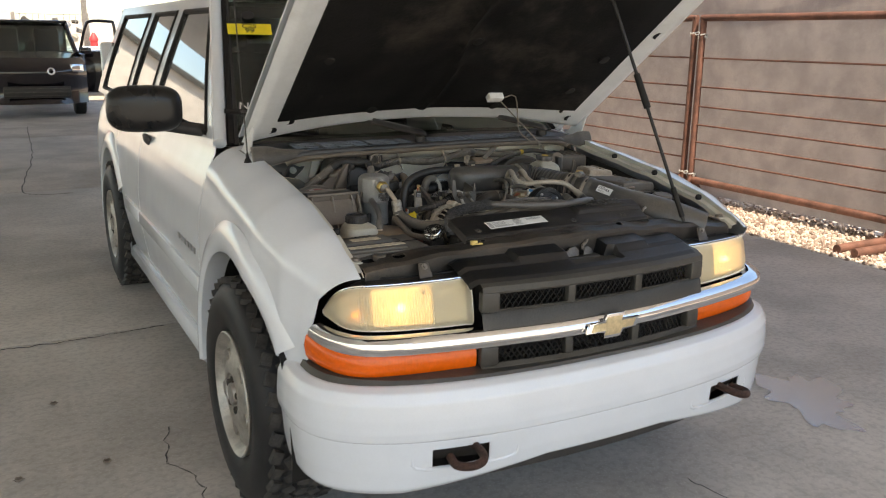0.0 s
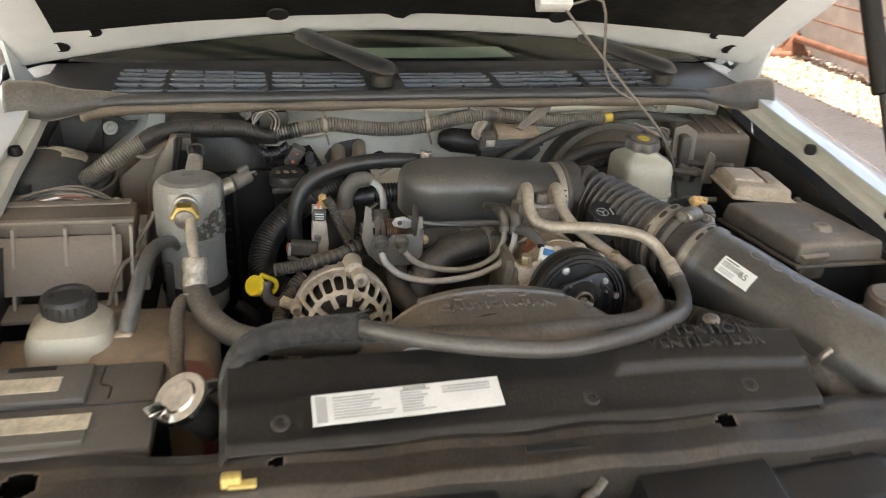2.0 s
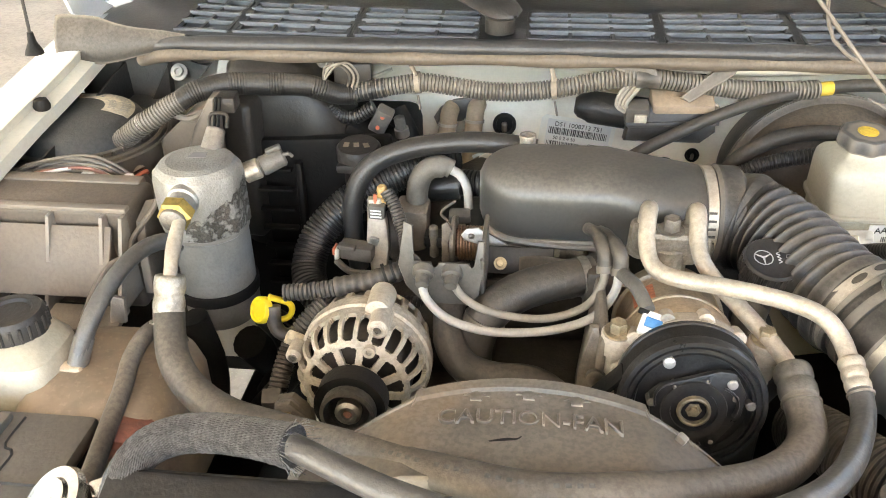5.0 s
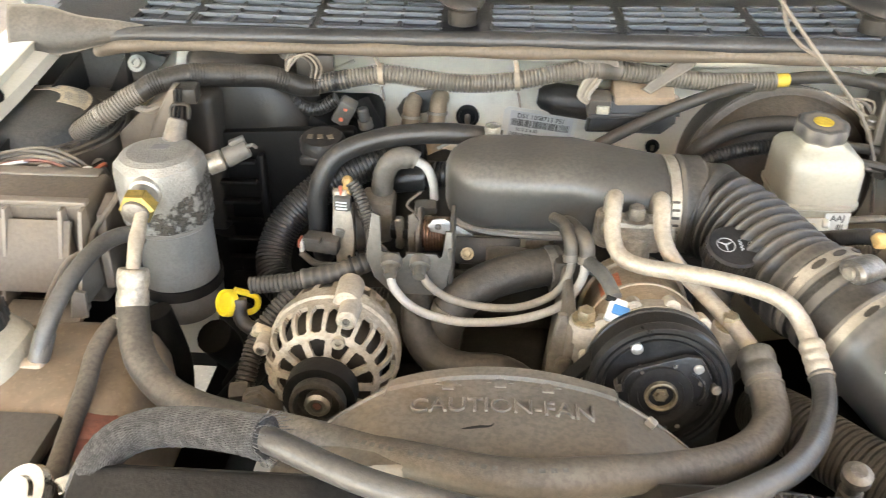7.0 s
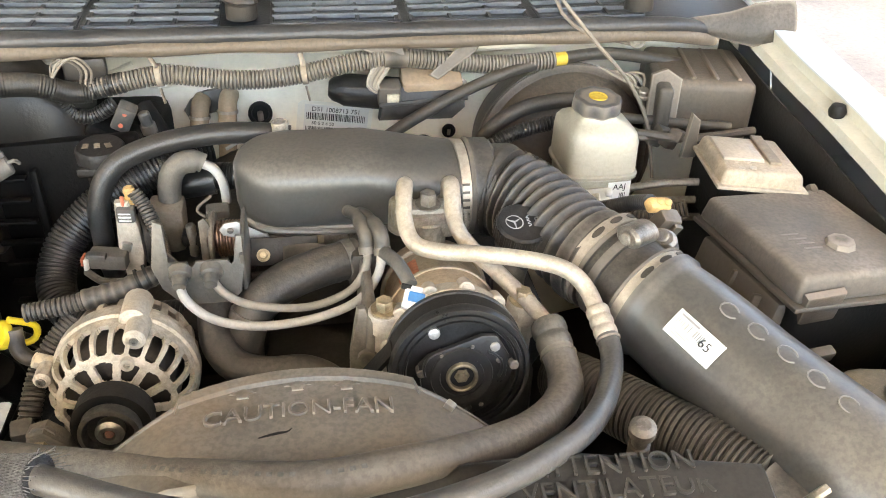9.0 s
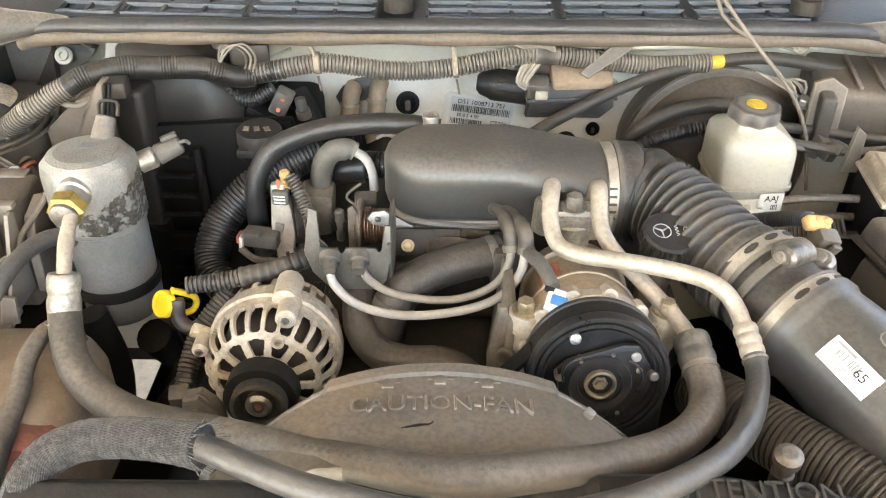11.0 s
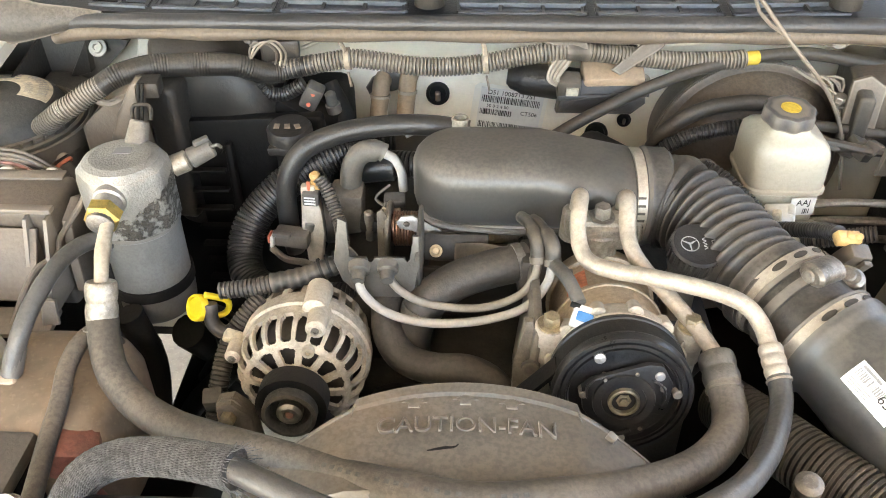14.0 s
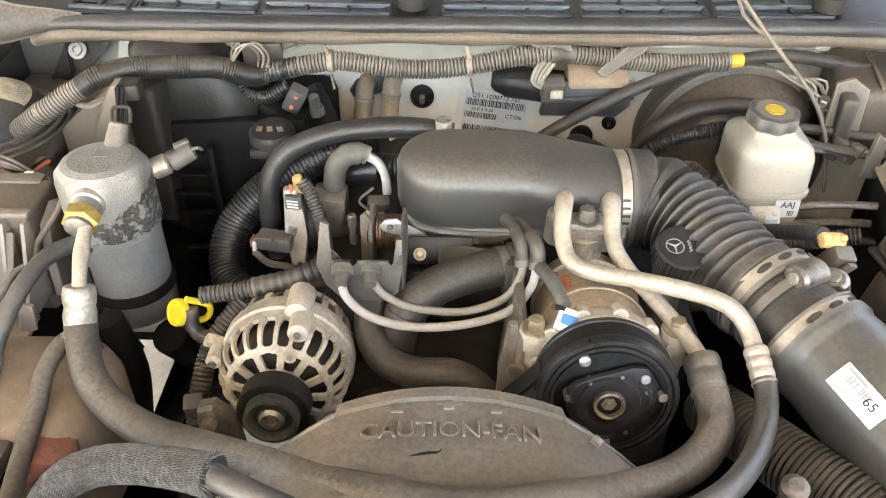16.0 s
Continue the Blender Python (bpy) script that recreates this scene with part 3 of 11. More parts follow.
# ---- ground, canopy and fence ----
def ground_sheet():
    bm = bmesh.new()
    n = 24
    bmesh.ops.create_grid(bm, x_segments=n, y_segments=n, size=400)
    for v in bm.verts:
        v.co.z = -0.03
    solo("ground", bm, GROUND, "dry pale desert ground reaching the horizon", "ground", kind="structure")
    # slabs of the parking floor, with open joints between them
    xs = [-14.0, -8.0, -2.0, 3.72]
    ys = [-8.0, -4.4, -0.9, 2.52, 6.9, 11.5, 18.0]
    floor = thing("floor", (0, 0, 0), "worn grey concrete parking floor with cracks and stains", "floor", kind="structure")
    for a, b in zip(xs, xs[1:]):
        for c, d in zip(ys, ys[1:]):
            g = 0.006
            part("slab", box(((a + b) / 2, (c + d) / 2, -0.05), (b - a - g, d - c - g, 0.1), 0.006), CONCRETE, floor)
    rng = random.Random(5)

    def crack(points, r):
        line = spline(points, 30)
        line = [p + Vector((rng.uniform(-1, 1), rng.uniform(-1, 1), 0)) * 0.012 for p in line]
        return sweep(line, lambda f, s: r * (0.4 + rng.random()), 6, 0.02, flat=1.0)
    for pts, r in (([(-0.95, 1.30, 0), (-1.0, 1.05, 0), (-0.93, 0.85, 0), (-0.95, 0.60, 0), (-0.85, 0.30, 0)], 0.0022),
                   ([(-1.6, 2.49, 0), (-1.2, 2.47, 0), (-0.75, 2.50, 0)], 0.004),
                   ([(-0.8, 6.7, 0), (-1.2, 6.95, 0), (-1.0, 9.5, 0), (-0.9, 13.0, 0)], 0.006),
                   ([(0.55, 0.1, 0), (0.62, -0.35, 0), (0.5, -0.9, 0)], 0.002)):
        bm = crack(pts, r)
        for v in bm.verts:
            v.co.z = v.co.z * 0.25 + 0.0004
        part("crack", bm, INK, floor, "thin dark crack in the concrete")


def litter():
    rng = random.Random(8)
    for x, y in ((-1.47, 1.12), (-1.19, 1.12), (-1.32, 1.72), (-0.3, -1.2), (1.6, 0.9), (1.4, -0.1)):
        bm = sheet(lambda a, b: Vector((x + (a - 0.5) * 0.035 * (1 - abs(b - 0.5)), y + (b - 0.5) * 0.03,
                                        0.004 + 0.006 * abs(a - 0.5) + 0.004 * math.sin(7 * b))), 4, 4, 0.001)
        solo("dry_leaf", bm, PLASTIC_BROWN, "small curled dry brown leaf on the concrete", "leaf", group="litter on the floor")
    # the puddle
    def edge(a):
        return 1 + 0.22 * math.sin(3 * a + 1) + 0.16 * math.sin(7 * a) + 0.10 * math.sin(13 * a + 2)
    bm = bmesh.new()
    ring = []
    for i in range(90):
        a = 2 * math.pi * i / 90
        ring.append(bm.verts.new((1.50 + 0.17 * edge(a) * math.cos(a) + 0.08 * math.sin(a), 0.36 + 0.24 * edge(a) * math.sin(a), 0.003)))
    bm.faces.new(ring)
    solo("puddle", bm, WATER_GLARE, "shallow water puddle on the concrete, pale with painted sky glare", "puddle")


def gravel():
    rng = random.Random(11)
    bm = box((5.4, 4.0, -0.06), (3.3, 26, 0.10), 0.0)
    solo("gravel_bed", bm, STONE, "bed of pale crushed stone beside the slab", "gravel bed", kind="structure")
    verts, faces = [], []
    ico = bmesh.new()
    bmesh.ops.create_icosphere(ico, subdivisions=1, radius=1)
    bv = [v.co.copy() for v in ico.verts]
    bf = [[v.index for v in f.verts] for f in ico.faces]
    ico.free()
    for k in range(9000):
        y = -1.5 + 11.5 * rng.random()
        x = 3.68 + 1.05 * rng.random() ** 1.1
        s = rng.uniform(0.009, 0.024)
        if y > 6:
            s *= 1.3
        q = Euler((rng.random() * 6, rng.random() * 6, rng.random() * 6)).to_matrix()
        k0 = len(verts)
        for v in bv:
            p = q @ Vector((v.x * s * rng.uniform(0.8, 1.25), v.y * s * rng.uniform(0.7, 1.1), v.z * s * 0.75))
            verts.append((p.x + x, p.y + y, p.z - 0.008 + rng.random() * 0.012))
        faces += [[k0 + i for i in f] for f in bf]
    me = bpy.data.meshes.new("gravel")
    me.from_pydata(verts, [], faces)
    me.materials.append(STONES)
    tagged(new("gravel", me), "loose pale pink and tan gravel stones", "gravel", kind="stuff")


STONES = STONE.copy()
STONES.name = "gravel_stones"
_nt = STONES.node_tree
_geo = _nt.nodes.new("ShaderNodeNewGeometry")
_ramp = _nt.nodes.new("ShaderNodeValToRGB")
_ramp.color_ramp.elements[0].color = (0.20, 0.135, 0.105, 1)
_ramp.color_ramp.elements[1].color = (0.58, 0.49, 0.41, 1)
_e = _ramp.color_ramp.elements.new(0.5)
_e.color = (0.38, 0.30, 0.245, 1)
_nt.links.new(_geo.outputs["Random Per Island"], _ramp.inputs[0])
_nt.links.new(_ramp.outputs[0], _nt.nodes["Principled BSDF"].inputs["Base Color"])

FENCE_X = 4.42


def fence():
    def panel(y0, y1, first):
        f = thing("pipe_fence_panel", (FENCE_X, (y0 + y1) / 2, 0), "rusty welded pipe fence panel standing on gravel", "fence", group="fence panels")
        for y in (y0, y1):
            part("post", cyl((FENCE_X, y, 0.10), (FENCE_X, y, 1.67), 0.030, bevel=0.004), RUST, f)
        part("top_rail", cyl((FENCE_X, y0 - 0.02, 1.655), (FENCE_X, y1 + 0.02, 1.655), 0.030), RUST, f)
        part("bottom_rail", cyl((FENCE_X, y0 - 0.02, 0.17), (FENCE_X, y1 + 0.02, 0.17), 0.032), RUST, f)
        for z in (1.30, 1.04, 0.86, 0.69, 0.53, 0.37):
            part("rod", cyl((FENCE_X, y0, z), (FENCE_X, y1, z), 0.0085, seg=10), RUST, f)
        for y in (y0 + 0.02, y1 - 0.02):
            foot = part("foot", cyl((FENCE_X - 0.62, y, 0.030), (FENCE_X + 0.45, y, 0.030), 0.032), RUST, f)
            part("gusset", prism([(-0.13, 0), (0.13, 0), (0.035, 0.17), (-0.035, 0.17)], (FENCE_X, y - 0.005, 0.045), (1, 0, 0), (0, 0, 1), 0.01, 0.001),
                 RUST, foot)
    panel(4.16, 6.35, True)
    panel(1.95, 4.06, False)
    panel(-0.25, 1.85, False)
    panel(6.45, 8.6, False)
    for z in (1.50, 0.22):
        bm = bmesh.new()
        for k in range(9):
            a = 2 * math.pi * k / 9
            c = Vector((FENCE_X + 0.050 * math.cos(a), 4.11 + 0.09 * math.sin(a), z - 0.02 * math.cos(a)))
            t = Vector((-math.sin(a), 1.7 * math.cos(a), 0.3)).normalized()
            s = Vector((0, 0, 1)) if k % 2 else Vector((math.cos(a), math.sin(a), 0))
            ring = [c + t * math.cos(b) * 0.022 + s * math.sin(b) * 0.012 for b in (2 * math.pi * i / 10 for i in range(11))]
            sweep(ring, 0.0055, 6, 0.006, bm)
        solo("chain", bm, GALVANISED, "galvanised chain looped round two fence posts", "chain", group="fence chains")
    bm = sheet(lambda a, b: Vector((FENCE_X + 0.16 + 0.02 * math.sin(a * 21) * (1 - b) + 0.012 * math.sin(a * 47 + b * 5), -6 + 20 * a,
                                    0.03 + b * 2.15 - 0.03 * math.sin(a * 30) * b)), 160, 12)
    solo("shade_cloth", bm, CLOTH, "brown woven shade cloth stretched behind the fence", "shade cloth", kind="structure")
    bm = sweep([(FENCE_X + 0.15, -6, 1.93), (FENCE_X + 0.15, 3, 1.90), (FENCE_X + 0.15, 14, 1.95)], 0.006, 8, 0.2)
    solo("cable", bm, BLACK_METAL, "black cable along the top of the shade cloth", "cable")


def canopy():
    # out of view; added and sized to keep direct sun off car and floor
    bm = box((-5.17, 6.4, 3.5), (17.26, 21.2, 0.12), 0.0)
    solo("ceiling", bm, ROOF, "white painted underside of an unseen flat canopy added to shade the car", "canopy", kind="structure")


ground_sheet()
litter()
gravel()
fence()
canopy()


# ---- the white sport utility vehicle ----
WHEEL_Y, REAR_Y, HUB_Z, TYRE_R = 0.676, 3.396, 0.368, 0.368
suv = thing("suv", (0, 2.0, 0), "white four-door sport utility vehicle with its hood propped open", "car")

SIDE = [(0.30, 0.775), (0.40, 0.805), (0.55, 0.826), (0.72, 0.832), (0.86, 0.822), (0.96, 0.800), (1.03, 0.772), (1.075, 0.752)]
TOP = [(0.03, 0.868), (0.12, 0.915), (0.27, 0.968), (0.50, 1.018), (0.75, 1.050), (1.0, 1.082), (1.2, 1.095)]


def nose(y):
    return lerp_table(y, [(0.03, 0.875), (0.10, 0.885), (0.15, 0.902), (0.21, 0.928), (0.30, 0.966), (0.50, 1.0)])


def around_arch(p, yc, r):
    """Moves a point that lies in a wheel opening out to its rim."""
    d = Vector((0, p.y - yc, p.z - HUB_Z))
    return p if d.length >= r else Vector((p.x, yc, HUB_Z)) + d.normalized() * r


def fender(s):
    def fn(a, b):
        y0 = 0.062 + 0.088 * min(1, b / 0.4) ** 1.4 + 0.050 * max(0.0, (b - 0.4) / 0.6)
        y = y0 + a * (1.12 - y0)
        zt, k = lerp_table(y, TOP), nose(y)
        low = 0.32 if y > 0.9 else 0.60 - 0.0 * y
        if b < 0.4:
            t = b / 0.4
            x = 0.655 + 0.008 * (1 - min(1, a * 3)) + (lerp_table(zt - 0.11, SIDE) * k - 0.655 - 0.008 * (1 - min(1, a * 3))) * math.sin(t * math.pi / 2) ** 0.9
            z = zt - 0.11 * (1 - math.cos(t * math.pi / 2)) ** 0.85
        else:
            t = (b - 0.4) / 0.6
            z = zt - 0.11 + (low - zt + 0.11) * t
            x = lerp_table(z, SIDE) * k
        p = Vector((x * s, y, z))
        return around_arch(p, WHEEL_Y, 0.455)

    def keep(a, b):
        p = fn(a, b)
        return (Vector((p.y - WHEEL_Y, p.z - HUB_Z))).length > 0.4552
    f = part("front_fender", sheet(fn, 72, 48, 0.003, keep=keep), PAINT, suv)
    arch(f, s, WHEEL_Y)
    # inner edge of the fender, folded down into the engine bay
    def lip(a, b):
        y = 0.095 + a * 0.95
        zt = lerp_table(y, TOP)
        x0 = 0.655 + 0.008 * (1 - min(1, a * 3))
        t = [(0, 0), (0.002, -0.014), (-0.018, -0.017), (-0.021, -0.030)]
        dx, dz = t[round(b * 3)]
        return Vector(((x0 + dx) * s, y, zt + dz))
    part("fender_lip", sheet(lip, 40, 3, 0.002), PAINT_IN_DIM, f, "dusty white inner fender edge")
    for y in ((0.267, 0.52, 0.751) if s < 0 else (0.25, 0.47, 0.693, 0.90)):
        zt = lerp_table(y, TOP) - 0.018
        part("rubber_bumper", lathe((s * 0.646, y, zt), (0, 0, 1), [(0, 0), (0, 0.009), (0.008, 0.011), (0.016, 0.008), (0.018, 0)], 14), RUBBER_DARK, f)
    return f


def arch(parent, s, yc):
    """The flared lip round a wheel opening."""
    bm = bmesh.new()
    n = 40
    rows = []
    for i in range(n + 1):
        a = radians(-6 + 152 * i / n)
        rows.append([bm.verts.new((s * x * (nose(yc + math.cos(a) * r) if yc < 1 else 1.0), yc + math.cos(a) * r, HUB_Z + math.sin(a) * r))
                     for r, x in ((0.545, 0.815), (0.525, 0.832), (0.485, 0.845), (0.462, 0.846), (0.450, 0.838), (0.450, 0.77))])
    for p, q in zip(rows, rows[1:]):
        for i in range(5):
            bm.faces.new((p[i], p[i + 1], q[i + 1], q[i]))
    part("wheel_arch_flare", bm, PAINT, parent)


def lower_side(s):
    for name, y0, y1 in (("front_door", 1.126, 2.405), ("rear_door", 2.413, 3.13), ("rear_quarter", 3.138, 4.45)):
        def fn(a, b, y0=y0, y1=y1):
            y = y0 + a * (y1 - y0)
            z = 1.085 - b * (1.085 - 0.33)
            x = lerp_table(z, SIDE)
            if y > 3.9:
                x *= 1 - 0.12 * ((y - 3.9) / 0.55) ** 2
            return around_arch(Vector((x * s, y, z)), REAR_Y, 0.455)

        def keep(a, b, fn=fn):
            p = fn(a, b)
            return math.hypot(p.y - REAR_Y, p.z - HUB_Z) > 0.4552
        p = part(name, sheet(fn, 50, 32, 0.003, keep=keep), PAINT, suv)
        if "door" in name:
            yh = y1 - 0.13
            part("door_handle", box((s * 0.792, yh, 0.985), (0.02, 0.13, 0.055), 0.008, (0, s * 14, 0)), PLASTIC_CLEAN, p, "black recessed door handle")
            if name == "front_door":
                for k in range(6):
                    part("badge_bar", box((s * 0.8345, y0 + 0.06 + 0.052 * k, 0.716), (0.004, 0.034, 0.022), 0.001), INK_GREY, p, "small dark badge shape")
            y2 = min(y1, REAR_Y - 0.54)
            part("side_moulding", box((s * 0.832, (y0 + y2) / 2, 0.60), (0.018, y2 - y0 - 0.02, 0.06), 0.008), PAINT, p)
        else:
            arch(p, s, REAR_Y)
    bm = box((s * 0.76, 2.05, 0.30), (0.10, 1.95, 0.09), 0.02)
    part("rocker_panel", bm, PAINT, suv)


def upper_side(s):
    def at(y, z):
        return Vector((s * (0.752 - 0.205 * ((z - 1.08) / 0.54) ** 1.15), y, z))

    def front(z):
        return 1.16 + (z - 1.08) * 1.22

    holes = ((lambda z: front(z) + 0.085, 2.34), (lambda z: 2.4987, 3.0653), (lambda z: 3.224, 4.1533))

    def fn(a, b):
        z = 1.08 + b * 0.54
        y = front(z) + a / 0.4 * (2.34 - front(z)) if a < 0.4 else 2.34 + (a - 0.4) / 0.6 * 2.04
        return at(y, z)

    def keep(a, b):
        p = fn(a, b)
        return not any(lo(p.z) < p.y < hi and 1.115 < p.z < 1.555 for lo, hi in holes)
    u = part("upper_side", sheet(fn, 150, 28, 0.012 * s, keep=keep), PAINT, suv)
    for i, (lo, hi) in enumerate(holes):
        def pane(a, b, lo=lo, hi=hi):
            z = 1.1086 + b * 0.4635
            y0 = lo(z) - 0.012
            return at(y0 + a * (hi + 0.012 - y0), z) + Vector((-s * 0.010, 0, 0))
        part("side_window", sheet(pane, 12, 8, 0.004), GLASS_DARK, u, "dark side window")
        def rim(a, b, lo=lo, hi=hi):
            z = 1.1186 + b * 0.4435
            return at(lo(z) + a * (hi - lo(z)), z) + Vector((-s * 0.010, 0, 0))
        edge = [rim(a, b) for a, b in ((0, 0), (0, 0.5), (0, 1), (0.5, 1), (1, 1), (1, 0.5), (1, 0), (0.5, 0), (0, 0))]
        bm = bmesh.new()
        for a, b in ((0, 2), (2, 4), (4, 6), (6, 8)):
            sweep(edge[a:b + 1], 0.011, 8, 0.03, bm)
        for v in bm.verts:
            v.co.x += s * 0.008
        part("window_seal", bm, RUBBER_DARK, u)


def mirror(s):
    c = Vector((s * 0.94, 1.36, 1.205))
    def fn(a, b):
        t, f = 2 * math.pi * a, math.pi * b
        r = math.sin(f) ** 0.45
        x = math.copysign(abs(math.cos(t)) ** 0.6, math.cos(t)) * r * 0.125
        z = math.copysign(abs(math.sin(t)) ** 0.6, math.sin(t)) * r * 0.083
        return c + Vector((x, -math.cos(f) * 0.060 * (1 if math.cos(f) > 0 else 0.35) + 0.25 * s * x, z))
    part("side_mirror", sheet(fn, 36, 20), MIRROR_BLACK, suv, "large black side mirror")
    part("mirror_arm", sweep([c + Vector((-s * 0.07, 0.01, -0.06)), c + Vector((-s * 0.15, 0.0, -0.075)), (s * 0.735, 1.36, 1.12)], 0.030, 12, 0.02, flat=0.8),
         PLASTIC_CLEAN, suv)


def roof_and_glass():
    def roof(a, b):
        x = -0.55 + 1.10 * a
        y = 1.80 + 2.6 * b
        return Vector((x, y, 1.665 - 0.05 * (x / 0.55) ** 2 - 0.02 * (2 * b - 1) ** 2))
    part("roof", sheet(roof, 16, 20, 0.012), PAINT, suv)

    def shield(a, b):
        k = 2 * a - 1
        w = 0.715 + (0.545 - 0.715) * b
        return Vector((k * w, 1.165 + 0.66 * b - 0.10 * (1 - k * k), 1.088 + 0.535 * b + 0.03 * (1 - k * k) * b))
    g = part("windshield", sheet(shield, 24, 12, 0.005), GLASS, suv, "tinted windshield glass")
    def band(a, b):
        k = 2 * a - 1
        p = shield(a, 0)
        q = shield(a, 0.05)
        return p.lerp(q, b) + Vector((0, -0.006, 0.004))
    for s in (-1, 1):
        line = [shield((s + 1) / 2, b) + Vector((s * 0.012, -0.004, 0.006)) for b in (0, 0.25, 0.5, 0.75, 1)]
        part("windshield_pillar", sweep(line, 0.024, 10, 0.03), PAINT, suv)
        edge = [shield((s * 0.965 + 1) / 2, b) + Vector((0, -0.006, 0.003)) for b in (0, 0.33, 0.66, 1)]
        part("windshield_seal", sweep(edge, 0.012, 8, 0.03, flat=0.6), RUBBER_DARK, g)
    # yellow sale sticker and marks behind the glass
    for a0_, a1_, b0_, b1_ in ((0, 0.035, 0, 1), (0.965, 1, 0, 1), (0.055, 0.945, 0.93, 1), (0.055, 0.945, 0, 0.012)):
        part("glass_border", sheet(lambda a, b: shield(a0_ + (a1_ - a0_) * a, b0_ + (b1_ - b0_) * b) + Vector((0, -0.0035, 0.003)), 14, 10, 0.0006), INK, g)
    o, u = shield(0.095, 0.71), (shield(0.16, 0.70) - shield(0.08, 0.71)).normalized()
    w = (shield(0.10, 0.80) - shield(0.10, 0.65)).normalized()
    n = u.cross(w)
    st = part("windshield_sticker", prism([(-0.085, -0.032), (0.085, -0.032), (0.085, 0.032), (-0.085, 0.032)], o + n * 0.012, u, w, 0.001, 0), STICKER, g,
              "yellow paper sticker with hand-written black marks")
    words("C25", o + n * 0.0145 + w * 0.016, u, w, 0.034, INK, st)
    words("99", o + n * 0.0145 - w * 0.012, u, w, 0.038, INK, st)
    o2 = shield(0.065, 0.21)
    words("NE", o2 + n * 0.012, u, w, 0.05, PAPER, g, name="painted_mark")
    part("oval_decal", lathe(shield(0.095, 0.81) + n * 0.012, n, [(0, 0), (0, 0.026), (0.001, 0.026), (0.001, 0)], 24), INK, g)


def cabin():
    part("cabin_floor", box((0, 2.9, 0.55), (1.45, 3.0, 0.06), 0.0), INTERIOR, suv)
    part("dashboard", box((0, 1.42, 0.90), (1.40, 0.50, 0.30), 0.05), INTERIOR, suv, "dark padded dashboard")
    part("cargo_wall", box((0, 4.3, 0.95), (1.30, 0.06, 0.9), 0.0), INTERIOR, suv)
    for x in (-0.36, 0.36):
        st = part("front_seat", box((x, 2.15, 0.70), (0.50, 0.50, 0.20), 0.06), INTERIOR, suv, "dark cloth front seat")
        part("seat_back", box((x, 2.45, 1.02), (0.50, 0.16, 0.72), 0.06, (-14, 0, 0)), INTERIOR, st)
        part("headrest", box((x, 2.56, 1.46), (0.26, 0.10, 0.16), 0.04, (-10, 0, 0)), INTERIOR, st)
    part("rear_bench", box((0, 3.25, 0.98), (1.20, 0.18, 0.75), 0.06, (-14, 0, 0)), INTERIOR, suv, "dark cloth rear bench")
    part("headliner", box((0, 3.05, 1.585), (1.02, 2.35, 0.02), 0.0), INTERIOR, suv)
    part("rear_window", box((0, 4.44, 1.49), (1.10, 0.006, 0.24), 0.0, (-8, 0, 0)), GLASS_DARK, suv, "dark rear window")
    part("paper_sheet", box((0.10, 1.30, 1.064), (0.36, 0.20, 0.002), 0.0, (0, 0, 4)), PAPER, suv, "white paper lying on the dashboard")
    bm = box((0, 4.46, 0.85), (1.42, 0.05, 1.1), 0.02)
    part("tailgate", bm, PAINT, suv)
    part("underbody", box((0, 2.9, 0.36), (1.0, 3.0, 0.10), 0.02), DARK_STEEL, suv)


